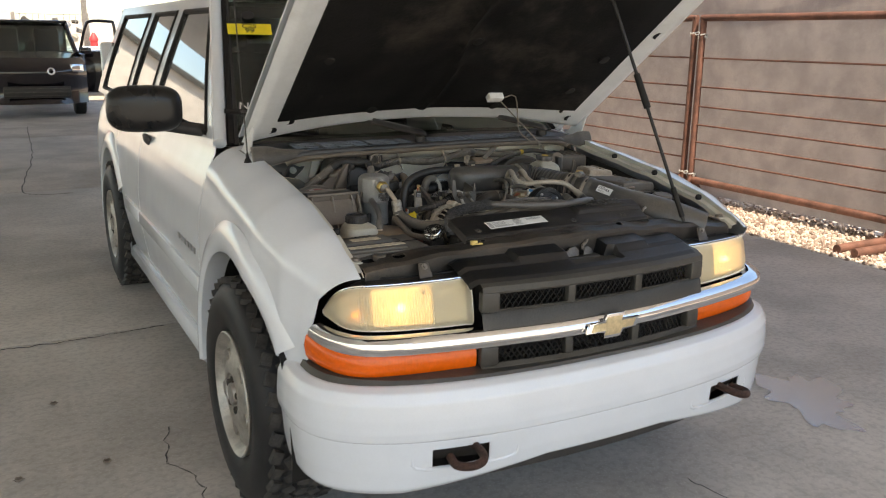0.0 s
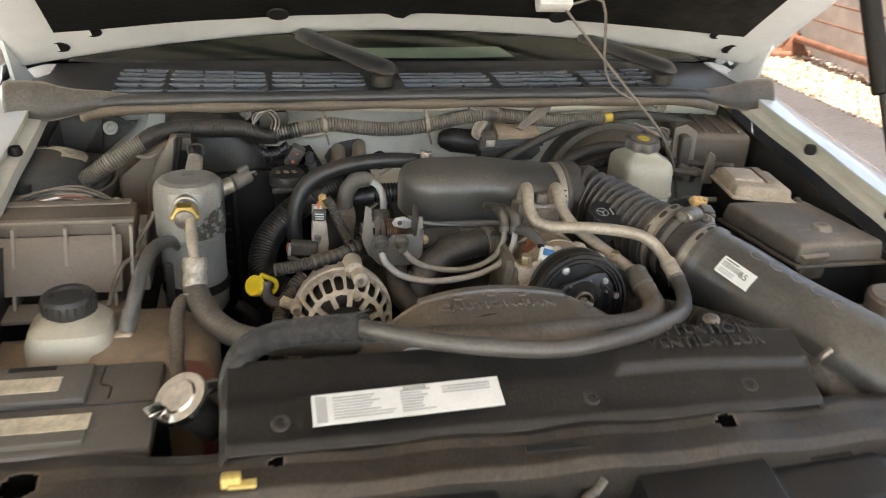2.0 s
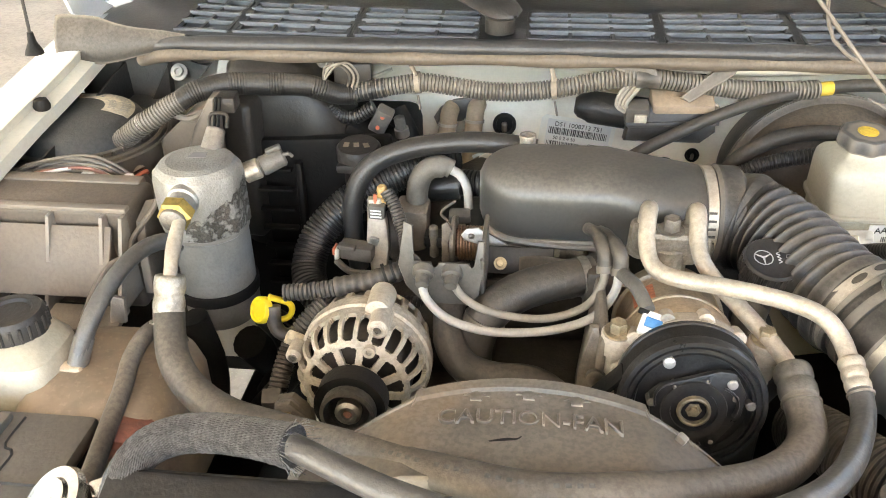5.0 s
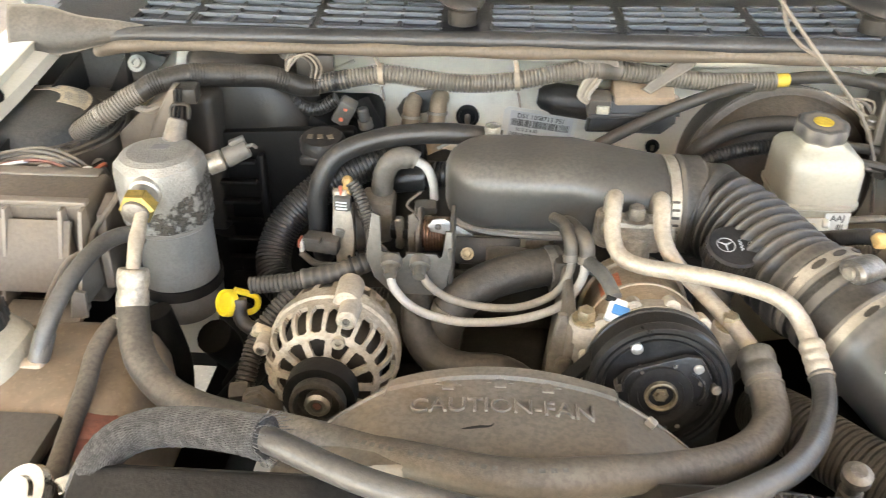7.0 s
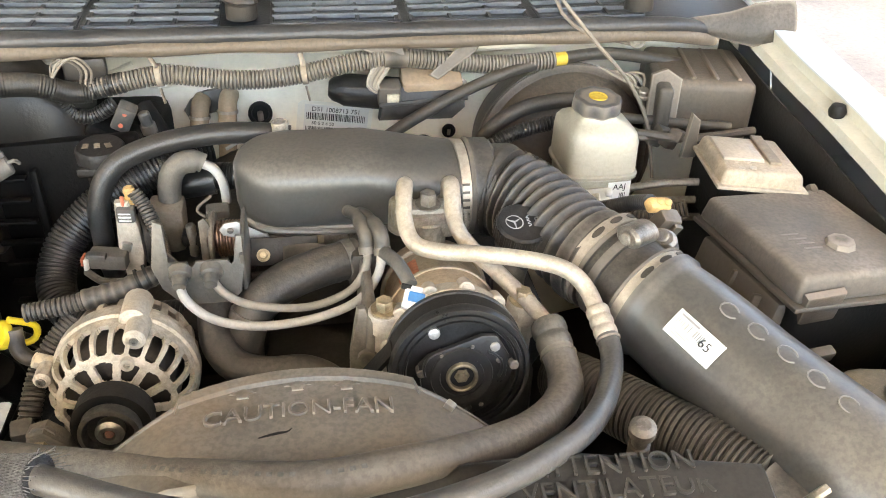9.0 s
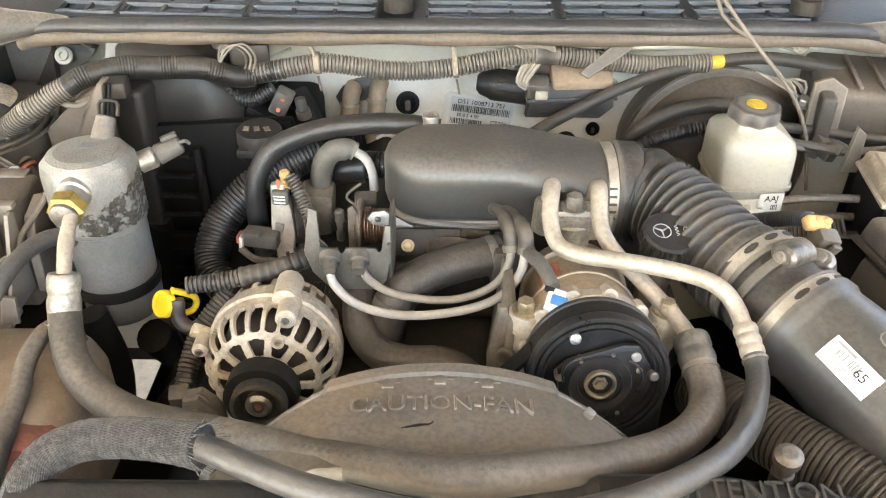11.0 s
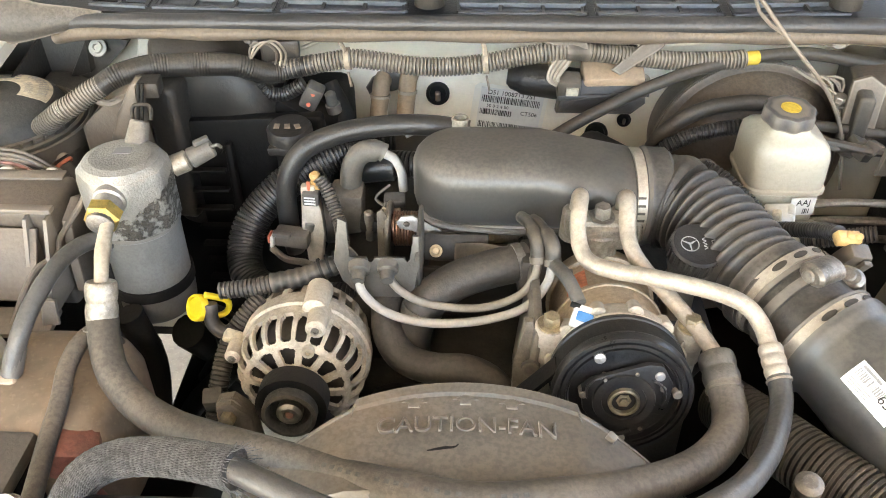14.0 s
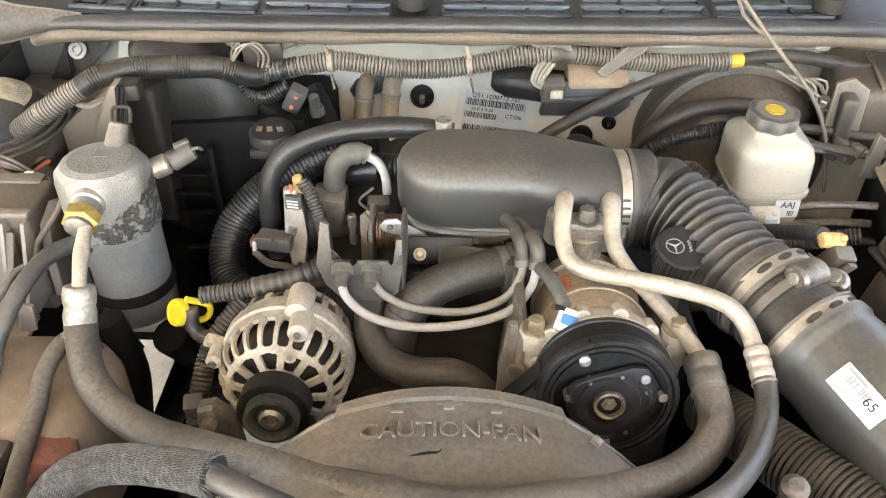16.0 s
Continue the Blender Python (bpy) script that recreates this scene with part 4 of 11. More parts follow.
def wheel(s, yc):
    x0 = 0.872
    w = part("wheel", lathe((s * (x0 - 0.045), yc, HUB_Z), (s, 0, 0), [(-0.14, 0), (-0.14, 0.185), (-0.02, 0.19), (0.022, 0.200), (0.026, 0.196), (0.018, 0.186),
             (-0.004, 0.172), (0.006, 0.14), (0.018, 0.10), (0.024, 0.075), (0.022, 0.068), (0.014, 0.064), (0.014, 0.036), (0.026, 0.034), (0.028, 0.0)], 48), ALU, suv,
             "five-hole cast aluminium wheel")
    prof = [(-0.20, 0.215), (-0.225, 0.27), (-0.222, 0.325), (-0.205, 0.350), (-0.18, 0.356), (-0.11, 0.358), (-0.03, 0.356), (-0.010, 0.349),
            (0.010, 0.325), (0.022, 0.29), (0.018, 0.25), (0.010, 0.215), (-0.006, 0.200), (-0.18, 0.200), (-0.20, 0.215)]
    part("tyre", lathe((s * (x0 - 0.035), yc, HUB_Z), (s, 0, 0), prof, 64), TYRE, w, "black all-terrain tyre with blocky tread")
    bm = bmesh.new()
    rng = random.Random(3)
    for k in range(40):
        a = 2 * math.pi * k / 40
        for j, off in enumerate((-0.195, -0.152, -0.108, -0.064, -0.020)):
            b = a + (0.5 if j % 2 else 0) * 2 * math.pi / 40
            c = Vector((s * (x0 - 0.035 + off), yc + math.cos(b) * 0.359, HUB_Z + math.sin(b) * 0.359))
            wdt = 0.034 if 0 < j < 4 else 0.030
            box((0, 0, 0), (wdt, 0.038, 0.020), 0, bm=bm)
            vs = bm.verts[-8:] if False else list(bm.verts)[-8:]
            m = Matrix.Translation(c) @ Euler((b - math.pi / 2, 0, 0)).to_matrix().to_4x4() @ Euler((0, 0, (0.5 if j % 2 else -0.4))).to_matrix().to_4x4()
            bmesh.ops.transform(bm, matrix=m, verts=vs)
    part("tread", bm, TREAD, w)
    for k in range(5):
        a = 2 * math.pi * k / 5 + 0.4
        c = Vector((s * (x0 - 0.027), yc + math.cos(a) * 0.052, HUB_Z + math.sin(a) * 0.052))
        part("wheel_nut", lathe(c, (s, 0, 0), [(-0.01, 0), (-0.01, 0.012), (0.004, 0.012), (0.006, 0.008), (0.006, 0)], 8), DARK_STEEL, w)
    for k in range(5):
        a = 2 * math.pi * (k + 0.5) / 5 + 0.4
        c = Vector((s * (x0 - 0.040), yc + math.cos(a) * 0.118, HUB_Z + math.sin(a) * 0.118))
        part("spoke_recess", lathe(c, (s, 0, 0), [(0, 0), (0, 0.030), (0.010, 0.026), (0.0104, 0)], 16), STEEL, w)
    # dark liner of the wheel house
    bm = lathe((s * 0.45, yc, HUB_Z), (s, 0, 0), [(0, 0.46), (0.33, 0.46)], 40, start=-10, sweep_deg=200)
    part("wheel_house", sheet(lambda a, b: Vector((s * (0.45 + 0.36 * b), yc + math.cos(radians(-10 + 200 * a)) * 0.47, HUB_Z + math.sin(radians(-10 + 200 * a)) * 0.47)),
                              36, 3, 0.004), RUBBER_DARK, suv)
    bm.free()


FRONT = [tuple(p) for p in spline([(-0.02, -0.075, 0), (0.10, -0.073, 0), (0.20, -0.066, 0), (0.38, -0.042, 0), (0.52, -0.018, 0), (0.62, 0.004, 0), (0.68, 0.028, 0), (0.714, 0.062, 0), (0.735, 0.102, 0), (0.748, 0.148, 0)], 90)]


def y_front(x):
    return lerp_table(abs(x), [(p[0], p[1]) for p in FRONT])


def along(points, a):
    """A point and its outward direction in plan at the share a of a smooth line."""
    k = min(max(a, 0.0), 1.0) * (len(points) - 1)
    i = min(int(k), len(points) - 2)
    p, q = points[i], points[i + 1]
    d = (q - p).normalized()
    return p.lerp(q, k - i), Vector((d.y, -d.x, 0))


def bumper_at(a, out=0.0):
    """A point on the bumper's plan line, for a from -90 to 90 degrees, set out square to the line."""
    t = abs(a) / (math.pi / 2)
    pts = [(0.0, -0.145), (0.20, -0.140), (0.40, -0.120), (0.58, -0.078), (0.70, -0.022), (0.772, 0.045), (0.806, 0.120), (0.812, 0.21), (0.806, 0.295)]
    k = t * (len(pts) - 1)
    i = min(int(k), len(pts) - 2)
    f = k - i
    q = [pts[max(0, min(len(pts) - 1, j))] for j in (i - 1, i, i + 1, i + 2)]
    if i == 0:
        q[0] = (-pts[1][0], pts[1][1])
    h = [0.5 * (2 * q[1][m] + (q[2][m] - q[0][m]) * f + (2 * q[0][m] - 5 * q[1][m] + 4 * q[2][m] - q[3][m]) * f * f + (3 * q[1][m] - q[0][m] - 3 * q[2][m] + q[3][m]) * f ** 3) for m in (0, 1)]
    ang = math.radians(lerp_table(t, [(0, 0), (0.3, 8), (0.55, 32), (0.72, 62), (0.85, 84), (1.0, 90)]))
    return math.copysign(h[0] + out * math.sin(ang), a), h[1] - out * math.cos(ang)


def bumper():
    sect = [(-0.10, 0.622), (-0.03, 0.618), (-0.010, 0.610), (0.002, 0.585), (0.006, 0.545), (0.007, 0.510), (0.004, 0.490), (-0.004, 0.484), (-0.004, 0.476),
            (-0.010, 0.425), (-0.018, 0.392), (-0.034, 0.380), (-0.09, 0.376)]

    def fn(a, b):
        w = -1 + 2 * a
        t = radians(90 * w * (1 - 0.09 * max(0.0, (b - 0.72) / 0.28) ** 1.5))
        k = b * (len(sect) - 1)
        i = min(int(k), len(sect) - 2)
        o = sect[i][0] + (sect[i + 1][0] - sect[i][0]) * (k - i)
        z = sect[i][1] + (sect[i + 1][1] - sect[i][1]) * (k - i)
        x, y = bumper_at(t, o)
        drop = 0.050 * min(1, max(0, abs(x) - 0.20) / 0.40) * min(1, max(0, (0.474 - z) / 0.09))
        return Vector((x, y, z - drop))

    def keep(a, b):
        p = fn(a, b)
        return not (0.385 < abs(p.x) < 0.535 and 0.684 < b < 0.752)
    bar = part("front_bumper", sheet(fn, 240, 96, 0.004, keep=keep), PAINT, suv, "white painted front bumper")
    for s in (-1, 1):
        part("hook_pocket", box((s * 0.46, -0.045, 0.443), (0.22, 0.05, 0.07), 0.01, (0, 0, s * 14)), BLACK_METAL, bar)
        bm = sweep([(s * 0.44, -0.02, 0.452), (s * 0.425, -0.12, 0.455), (s * 0.438, -0.175, 0.450), (s * 0.470, -0.180, 0.442), (s * 0.500, -0.150, 0.436), (s * 0.492, -0.10, 0.434)], 0.011, 12, 0.008)
        part("tow_hook", bm, RUST_DARK, suv, "dark rusty steel tow hook")
        # raised surround of the pocket
        ring = []
        for k in range(41):
            a = 2 * math.pi * k / 40
            x = 0.445 + 0.140 * math.copysign(abs(math.cos(a)) ** 0.4, math.cos(a))
            t = min((abs(bumper_at(radians(q), 0)[0] - x), q) for q in range(0, 91))[1]
            ring.append(Vector((s * x, bumper_at(radians(t), -0.010)[1], 0.436 + 0.034 * math.copysign(abs(math.sin(a)) ** 0.4, math.sin(a)))))
        part("pocket_surround", sweep(ring, 0.006, 8, 0.006), PAINT, bar)
    top = [(-0.20, 0.632), (-0.10, 0.631), (-0.045, 0.627), (-0.038, 0.616), (-0.06, 0.608)]

    def strip(a, b):
        t = radians(-78 + 156 * a)
        o, z = top[round(b * 4)]
        x, y = bumper_at(t, o)
        return Vector((x, y, z + 0.008 * (abs(x) / 0.76) ** 4))
    part("bumper_top_pad", sheet(strip, 90, 4, 0.004), PLASTIC_GREY, suv, "weathered grey plastic bumper top pad")
    part("air_dam", sheet(lambda a, b: Vector((*bumper_at(radians(-60 + 120 * a), -0.10), 0.385 - 0.07 * b)), 40, 2, 0.006), PLASTIC_CLEAN, suv)


def bar_section(x0, x1, sect, name, mat, parent, n=40, label="", ends=0.0):
    def fn(a, b):
        w = 2 * a - 1
        o, z = sect[round(b * (len(sect) - 1))]
        if x1 > 0.7:
            p, d = along([Vector(q) for q in FRONT], abs(w))
            p = p + d * o
            p.x = max(p.x, 0.0) if abs(w) > 0.01 else 0.0
            e = abs(w) ** 8
            return Vector((math.copysign(p.x, w), p.y, z + e * (0.020 + (0.715 - z) * 0.35)))
        x = x0 + (x1 - x0) * a
        return Vector((x, y_front(x) - o, z))
    return part(name, sheet(fn, n, len(sect) - 1, 0.003), mat, parent, label)


def grille():
    g = bar_section(-0.376, 0.376, [(-0.10, 0.866), (-0.02, 0.862), (0.004, 0.850), (0.006, 0.838), (0.000, 0.832)], "grille", PLASTIC_GREY, suv, 40,
                    "weathered grey plastic grille with wire mesh slots")
    bar_section(-0.376, 0.376, [(0.0, 0.790), (-0.002, 0.782), (0.004, 0.775), (0.012, 0.740), (0.0, 0.728)], "grille_bar", PLASTIC_GREY, g)
    bar_section(-0.376, 0.376, [(0.0, 0.640), (0.010, 0.632), (0.012, 0.622), (-0.02, 0.618)], "grille_bar", PLASTIC_GREY, g)
    for s in (-1, 1):
        for z0, z1 in ((0.782, 0.838), (0.636, 0.690)):
            part("grille_end", box((s * 0.352, y_front(0.352) + 0.004, (z0 + z1) / 2), (0.052, 0.03, z1 - z0), 0.008, (0, 0, s * 9)), PLASTIC_GREY, g)
        for x in (0.115,):
            part("grille_divider", box((s * x, y_front(x) + 0.006, 0.811), (0.026, 0.022, 0.056), 0.006), PLASTIC_GREY, g)
            part("grille_divider", box((s * x, y_front(x) + 0.006, 0.663), (0.026, 0.022, 0.05), 0.006), PLASTIC_GREY, g)
    for z0, z1 in ((0.780, 0.840), (0.632, 0.692)):
        bm = bmesh.new()
        n = 40
        for k in range(-6, n + 6):
            for d in (1, -1):
                x = -0.34 + 0.68 * k / n
                x2 = x + d * 0.045
                if abs(x) < 0.345 and abs(x2) < 0.345:
                    sweep([(x, y_front(x) + 0.014, z0), ((x + x2) / 2, y_front((x + x2) / 2) + 0.012, (z0 + z1) / 2), (x2, y_front(x2) + 0.014, z1)], 0.0021, 4, 0.03, bm)
        tagged(part("mesh_insert", bm, RUBBER_DARK, g), kind="stuff")
        # black sheet added behind the mesh as the shade in the slots
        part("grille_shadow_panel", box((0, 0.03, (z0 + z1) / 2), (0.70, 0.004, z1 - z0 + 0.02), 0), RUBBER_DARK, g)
    sect = [(-0.01, 0.739), (0.012, 0.738), (0.024, 0.728), (0.027, 0.714), (0.024, 0.700), (0.012, 0.692), (-0.01, 0.691)]
    bar_section(-0.768, 0.768, sect, "chrome_bar", CHROME, suv, 70, "bright chrome bar across the front")
    # gold emblem as a plain cross shape
    out = [(-0.082, -0.012), (-0.026, -0.012), (-0.032, -0.030), (0.024, -0.030), (0.030, -0.012), (0.074, -0.012), (0.082, 0.014), (0.026, 0.014), (0.032, 0.032),
           (-0.024, 0.032), (-0.030, 0.014), (-0.074, 0.014)]
    e = part("front_emblem", prism([(a * 1.08, b * 1.1) for a, b in out], (0, -0.108, 0.713), (1, 0, 0), (0, 0, 1), 0.008, 0.002), CHROME, suv, "gold cross emblem with chrome edge")
    gold = shader("gold_emblem", (0.62, 0.50, 0.30), 0.45, metal=0.5, var=0.15, scale=60)
    part("emblem_face", prism([(a * 0.9, b * 0.82) for a, b in out], (0, -0.1165, 0.7135), (1, 0, 0), (0, 0, 1), 0.002, 0.0005), gold, e)


def headlight(s):
    plan = spline([(0.381, -0.014, 0), (0.46, -0.008, 0), (0.54, 0.003, 0), (0.61, 0.018, 0), (0.665, 0.040, 0), (0.700, 0.072, 0), (0.716, 0.105, 0), (0.725, 0.145, 0)], 60)

    def z_at(a, b):
        lo = 0.745 + 0.010 * a + 0.014 * max(0.0, (a - 0.72) / 0.28) ** 2
        hi = 0.860 - 0.006 * a - 0.072 * max(0.0, (a - 0.66) / 0.34) ** 2.4
        return lo + (hi - lo) * b

    def front(out):
        def fn(a, b):
            p, d = along(plan, a)
            rib = 0.0010 * math.cos(2 * math.pi * a * 60) if 0.10 < b < 0.90 and 0.25 < a < 0.72 else 0
            q = p + d * (out + rib - 0.008 * (2 * b - 1) ** 4) + Vector((0, 0.022 * b, 0))
            return Vector((s * q.x, q.y, z_at(a, b)))
        return fn
    h = part("headlight", sheet(lambda a, b: front(-0.055)(a, b), 30, 6, 0.003), REFLECTOR, suv, "lit headlight with a yellowed ribbed lens")
    part("lens", sheet(front(0.0), 240, 14, 0.004), LENS, h, "yellowed clear ribbed lens")
    bm = bmesh.new()
    for b in (0, 1):
        sheet(lambda a, c, b=b: front(0.001 - 0.085 * c)(a, b) + Vector((0, 0, 0.004 * (2 * b - 1))), 40, 3, 0.003, bm)
    part("lamp_shell", bm, BLACK_METAL, h)

    # oversized black sheet behind the lamp paints its gap as shaded
    def gap(a, b):
        p, d = along(plan, a)
        q = p - d * 0.060 + Vector((0, 0.022 * b, 0))
        wide = 0.010 + 0.014 * a ** 3
        return Vector((s * (q.x + 0.016 * a ** 6), q.y + 0.02 * a ** 6, z_at(a, b) + wide * (2 * b - 1)))
    part("lamp_gap_shade", sheet(gap, 40, 6, 0.004), RUBBER_DARK, h, "dark sheet standing for the shade in the gap round the lamp")
    rim = [front(0.002)(a / 24, 1.0) for a in range(25)] + [front(0.002)(1.0, 1 - b / 4) for b in range(1, 5)] + [front(0.002)(1 - a / 24, 0.0) for a in range(1, 25)] + [front(0.002)(0, b / 4) for b in range(1, 5)]
    part("lamp_frame", sweep(rim, 0.0026, 8, 0.006), REFLECTOR, h)
    part("lamp_trim", sweep([front(0.001)(a / 20, 1.0) + Vector((0, 0, 0.006)) for a in range(21)], 0.0026, 8, 0.02), CHROME, h)

    def bowl(a0_, a1_, deep):
        def fn(a, b):
            p, d = along(plan, a0_ + (a1_ - a0_) * a)
            z = z_at(a0_ + (a1_ - a0_) * a, 0.06 + 0.88 * b)
            q = p - d * (0.022 + deep * math.sin(math.pi * a) ** 0.7 * math.sin(math.pi * b) ** 0.7)
            return Vector((s * q.x, q.y + 0.016 * b, z))
        return fn
    part("lamp_bowl", sheet(bowl(0.26, 0.64, 0.034), 24, 14, 0.001), BOWL_GLOW, h, "headlight bowl with bulb light added as a glow")
    part("inner_bowl", sheet(bowl(0.02, 0.25, 0.034), 20, 14, 0.001), REFLECTOR, h)
    part("marker_bowl", sheet(bowl(0.66, 0.97, 0.014), 20, 12, 0.001), AMBER_PALE if s > 0 else REFLECTOR, h)
    for a, k, r, m in ((0.45, 0.46, 0.010, BULB), (0.13, 0.46, 0.009, CHROME), (0.77, 0.32, 0.007, BULB_AMBER)):
        p, d = along(plan, a)
        c = Vector((s * (p - d * 0.030).x, (p - d * 0.030).y + 0.02 * k, z_at(a, k)))
        part("bulb", lathe(c, (s * d.x, d.y, 0), [(0, 0), (0, r), (0.012, r), (0.018, r * 0.6), (0.020, 0)], 14), m, h)
    for a in (0.255, 0.65):
        part("lamp_divider", sheet(lambda u, b, a=a: front(-0.004 - 0.04 * u)(a, 0.04 + 0.92 * b), 2, 6, 0.003), REFLECTOR, h)

    turn = spline([(0.381, -0.022, 0), (0.52, -0.006, 0), (0.62, 0.012, 0), (0.68, 0.033, 0), (0.716, 0.066, 0), (0.738, 0.11, 0), (0.750, 0.150, 0), (0.757, 0.190, 0)], 60)

    def amber(a, b):
        p, d = along(turn, a)
        q = p + d * (0.010 * math.sin(math.pi * b) ** 0.5 - 0.002 + 0.0005 * math.cos(a * 380) * (0.3 < a < 0.55))
        lo, hi = 0.629 + 0.019 * a, 0.692 + 0.024 * a ** 4
        return Vector((s * q.x, q.y, lo + (hi - lo) * b))
    part("turn_signal", sheet(amber, 150, 8, 0.006), AMBER, suv, "orange front turn signal lens")
    part("signal_trim", sheet(lambda a, b: amber(a, b) + Vector((0, 0.016, 0.010 * (2 * b - 1))), 40, 4, 0.004), RUBBER_DARK, suv)


def hood():
    """The open hood, leaning back over the engine bay on its hinges."""
    slope = radians(36.5)

    def at(x, v, drop=0.0):
        y0 = 0.985 + 0.075 * (1 - (x / 0.70) ** 2)
        z0 = 1.132 + 0.056 * (1 - (x / 0.70) ** 2)
        return Vector((x, y0 - v * math.cos(slope) + drop * math.sin(slope) * -1, z0 + v * math.sin(slope) - drop * math.cos(slope)))
    h = part("hood", sheet(lambda a, b: at(-0.70 + 1.40 * a, 1.08 * b - 0.02, -0.014 - 0.03 * math.sin(math.pi * a)), 30, 16, 0.004), PAINT, suv, "open white hood panel")
    # pressed inner frame round the edge
    def inner(a, b):
        x, v = -0.695 + 1.39 * a, -0.015 + 1.06 * b
        d = min((0.695 - abs(x)) / 0.03, (v + 0.02) / 0.03, (1.05 - v) / 0.03, 1.0)
        return at(x, v, 0.010 + 0.018 * d)
    holes = [(-0.606, 0.055), (0.606, 0.055), (0.640, 0.60), (0.600, 0.66), (-0.55, 0.09), (0.56, 0.10)]

    fr = part("hood_frame", sheet(inner, 150, 110, 0.002), PAINT_HOOD, h, "white pressed inner hood frame")
    # black discs laid on the frame stand in for its dark open holes
    for hx, hv in holes:
        n = (at(hx, hv, 1) - at(hx, hv, 0)).normalized()
        part("frame_hole_disc", lathe(at(hx, hv, 0.027), n, [(0, 0), (0, 0.017), (0.002, 0.0165), (0.0022, 0.014), (0.0012, 0.013), (0.0012, 0)], 20), RUBBER_DARK, fr)
    rng = random.Random(2)

    def pad(a, b):
        x = -0.60 + 1.20 * a
        v0 = 0.085 + 0.03 * abs(2 * a - 1) ** 3
        v = v0 + (0.99 - v0) * b
        sag = 0.008 + 0.007 * math.sin(a * 3.1 * 4) * math.sin(b * 3.1 * 2) + 0.007 * noise.noise((a * 9, b * 7, 0))
        sag = max(0.002, sag) * min(1, 0.25 + 12 * min(a, b, 1 - a, 1 - b))
        fold = 0.012 * math.exp(-((a - 0.47 - 0.02 * math.sin(b * 8)) / 0.012) ** 2)
        return at(x, v, 0.031 + sag + fold)
    part("insulation_pad", sheet(pad, 80, 60, 0.006), PAD, h, "dark dirty fibre hood insulation pad")
    for x, v in ((-0.25, 0.115), (0.25, 0.115), (-0.52, 0.45), (0.52, 0.45), (0.0, 0.50), (-0.5, 0.25), (0.5, 0.25)):
        n = (at(x, v, 1) - at(x, v, 0)).normalized()
        part("pad_clip", lathe(at(x, v, 0.042), n, [(0, 0), (0, 0.020), (0.003, 0.018), (0.004, 0)], 16), RUBBER_DARK, h)
    # lamp under the hood with its wires
    c = at(0.214, 0.19, 0.055)
    part("hood_lamp", box(c, (0.060, 0.030, 0.026), 0.003, (-36, 0, 0)), WHITE_PLASTIC, h, "small white underhood lamp")
    bm = sweep([c + Vector((0.02, 0, -0.01)), c + Vector((0.07, -0.03, -0.07)), (0.351, 0.80, 1.104), (0.415, 0.80, 1.036), (0.45, 0.80, 0.975), (0.465, 0.79, 0.90)], 0.0025, 6, 0.02)
    sweep([c + Vector((0.03, 0, -0.005)), c + Vector((0.09, 0.0, 0.0)), c + Vector((0.11, 0.0, -0.12)), (0.36, 0.85, 1.09), (0.44, 0.88, 1.06)], 0.0025, 6, 0.02, bm)
    part("lamp_wire", bm, RUBBER_TAN, h)
    for s in (-1, 1):
        bm = prism([(0, 0), (0.05, -0.02), (0.13, 0.03), (0.16, 0.10), (0.13, 0.11), (0.05, 0.03)], (s * 0.675 - 0.003, 1.06, 1.075), (0, -1, 0), (0, 0, 1), 0.006, 0.001)
        part("hood_hinge", bm, PAINT_HOOD, suv)
    top = at(0.28, 0.84, 0.03)
    p0 = Vector((0.408, 0.068, 0.925))
    rod = part("hood_prop_rod", sweep([p0, top], 0.0052, 10, 0.05), BLACK_METAL, suv, "thin black hood prop rod")
    d = (top - p0)
    part("grip", cyl(p0 + d * 0.46, p0 + d * 0.60, 0.011, 0.010), RUBBER_DARK, rod)
    part("grip", cyl(p0 + d * 0.02, p0 + d * 0.14, 0.008, 0.008), RUBBER_DARK, rod)


def antenna():
    b = Vector((-0.712, 0.868, 1.066))
    a = part("antenna", sweep([b + Vector((0, 0, 0.02)), b + Vector((-0.005, 0.04, 0.4)), b + Vector((-0.01, 0.09, 0.85))], 0.0022, 6, 0.1), BLACK_METAL, suv, "thin black whip antenna")
    part("antenna_base", lathe(b, (0, 0.05, 1), [(0, 0), (0, 0.013), (0.006, 0.011), (0.016, 0.006), (0.03, 0.004), (0.03, 0)], 16), RUBBER_DARK, a)


for side in (-1, 1):
    fender(side)
    lower_side(side)
    upper_side(side)
    mirror(side)
    wheel(side, WHEEL_Y)
    wheel(side, REAR_Y)
    headlight(side)
roof_and_glass()
cabin()
bumper()
grille()
hood()
antenna()


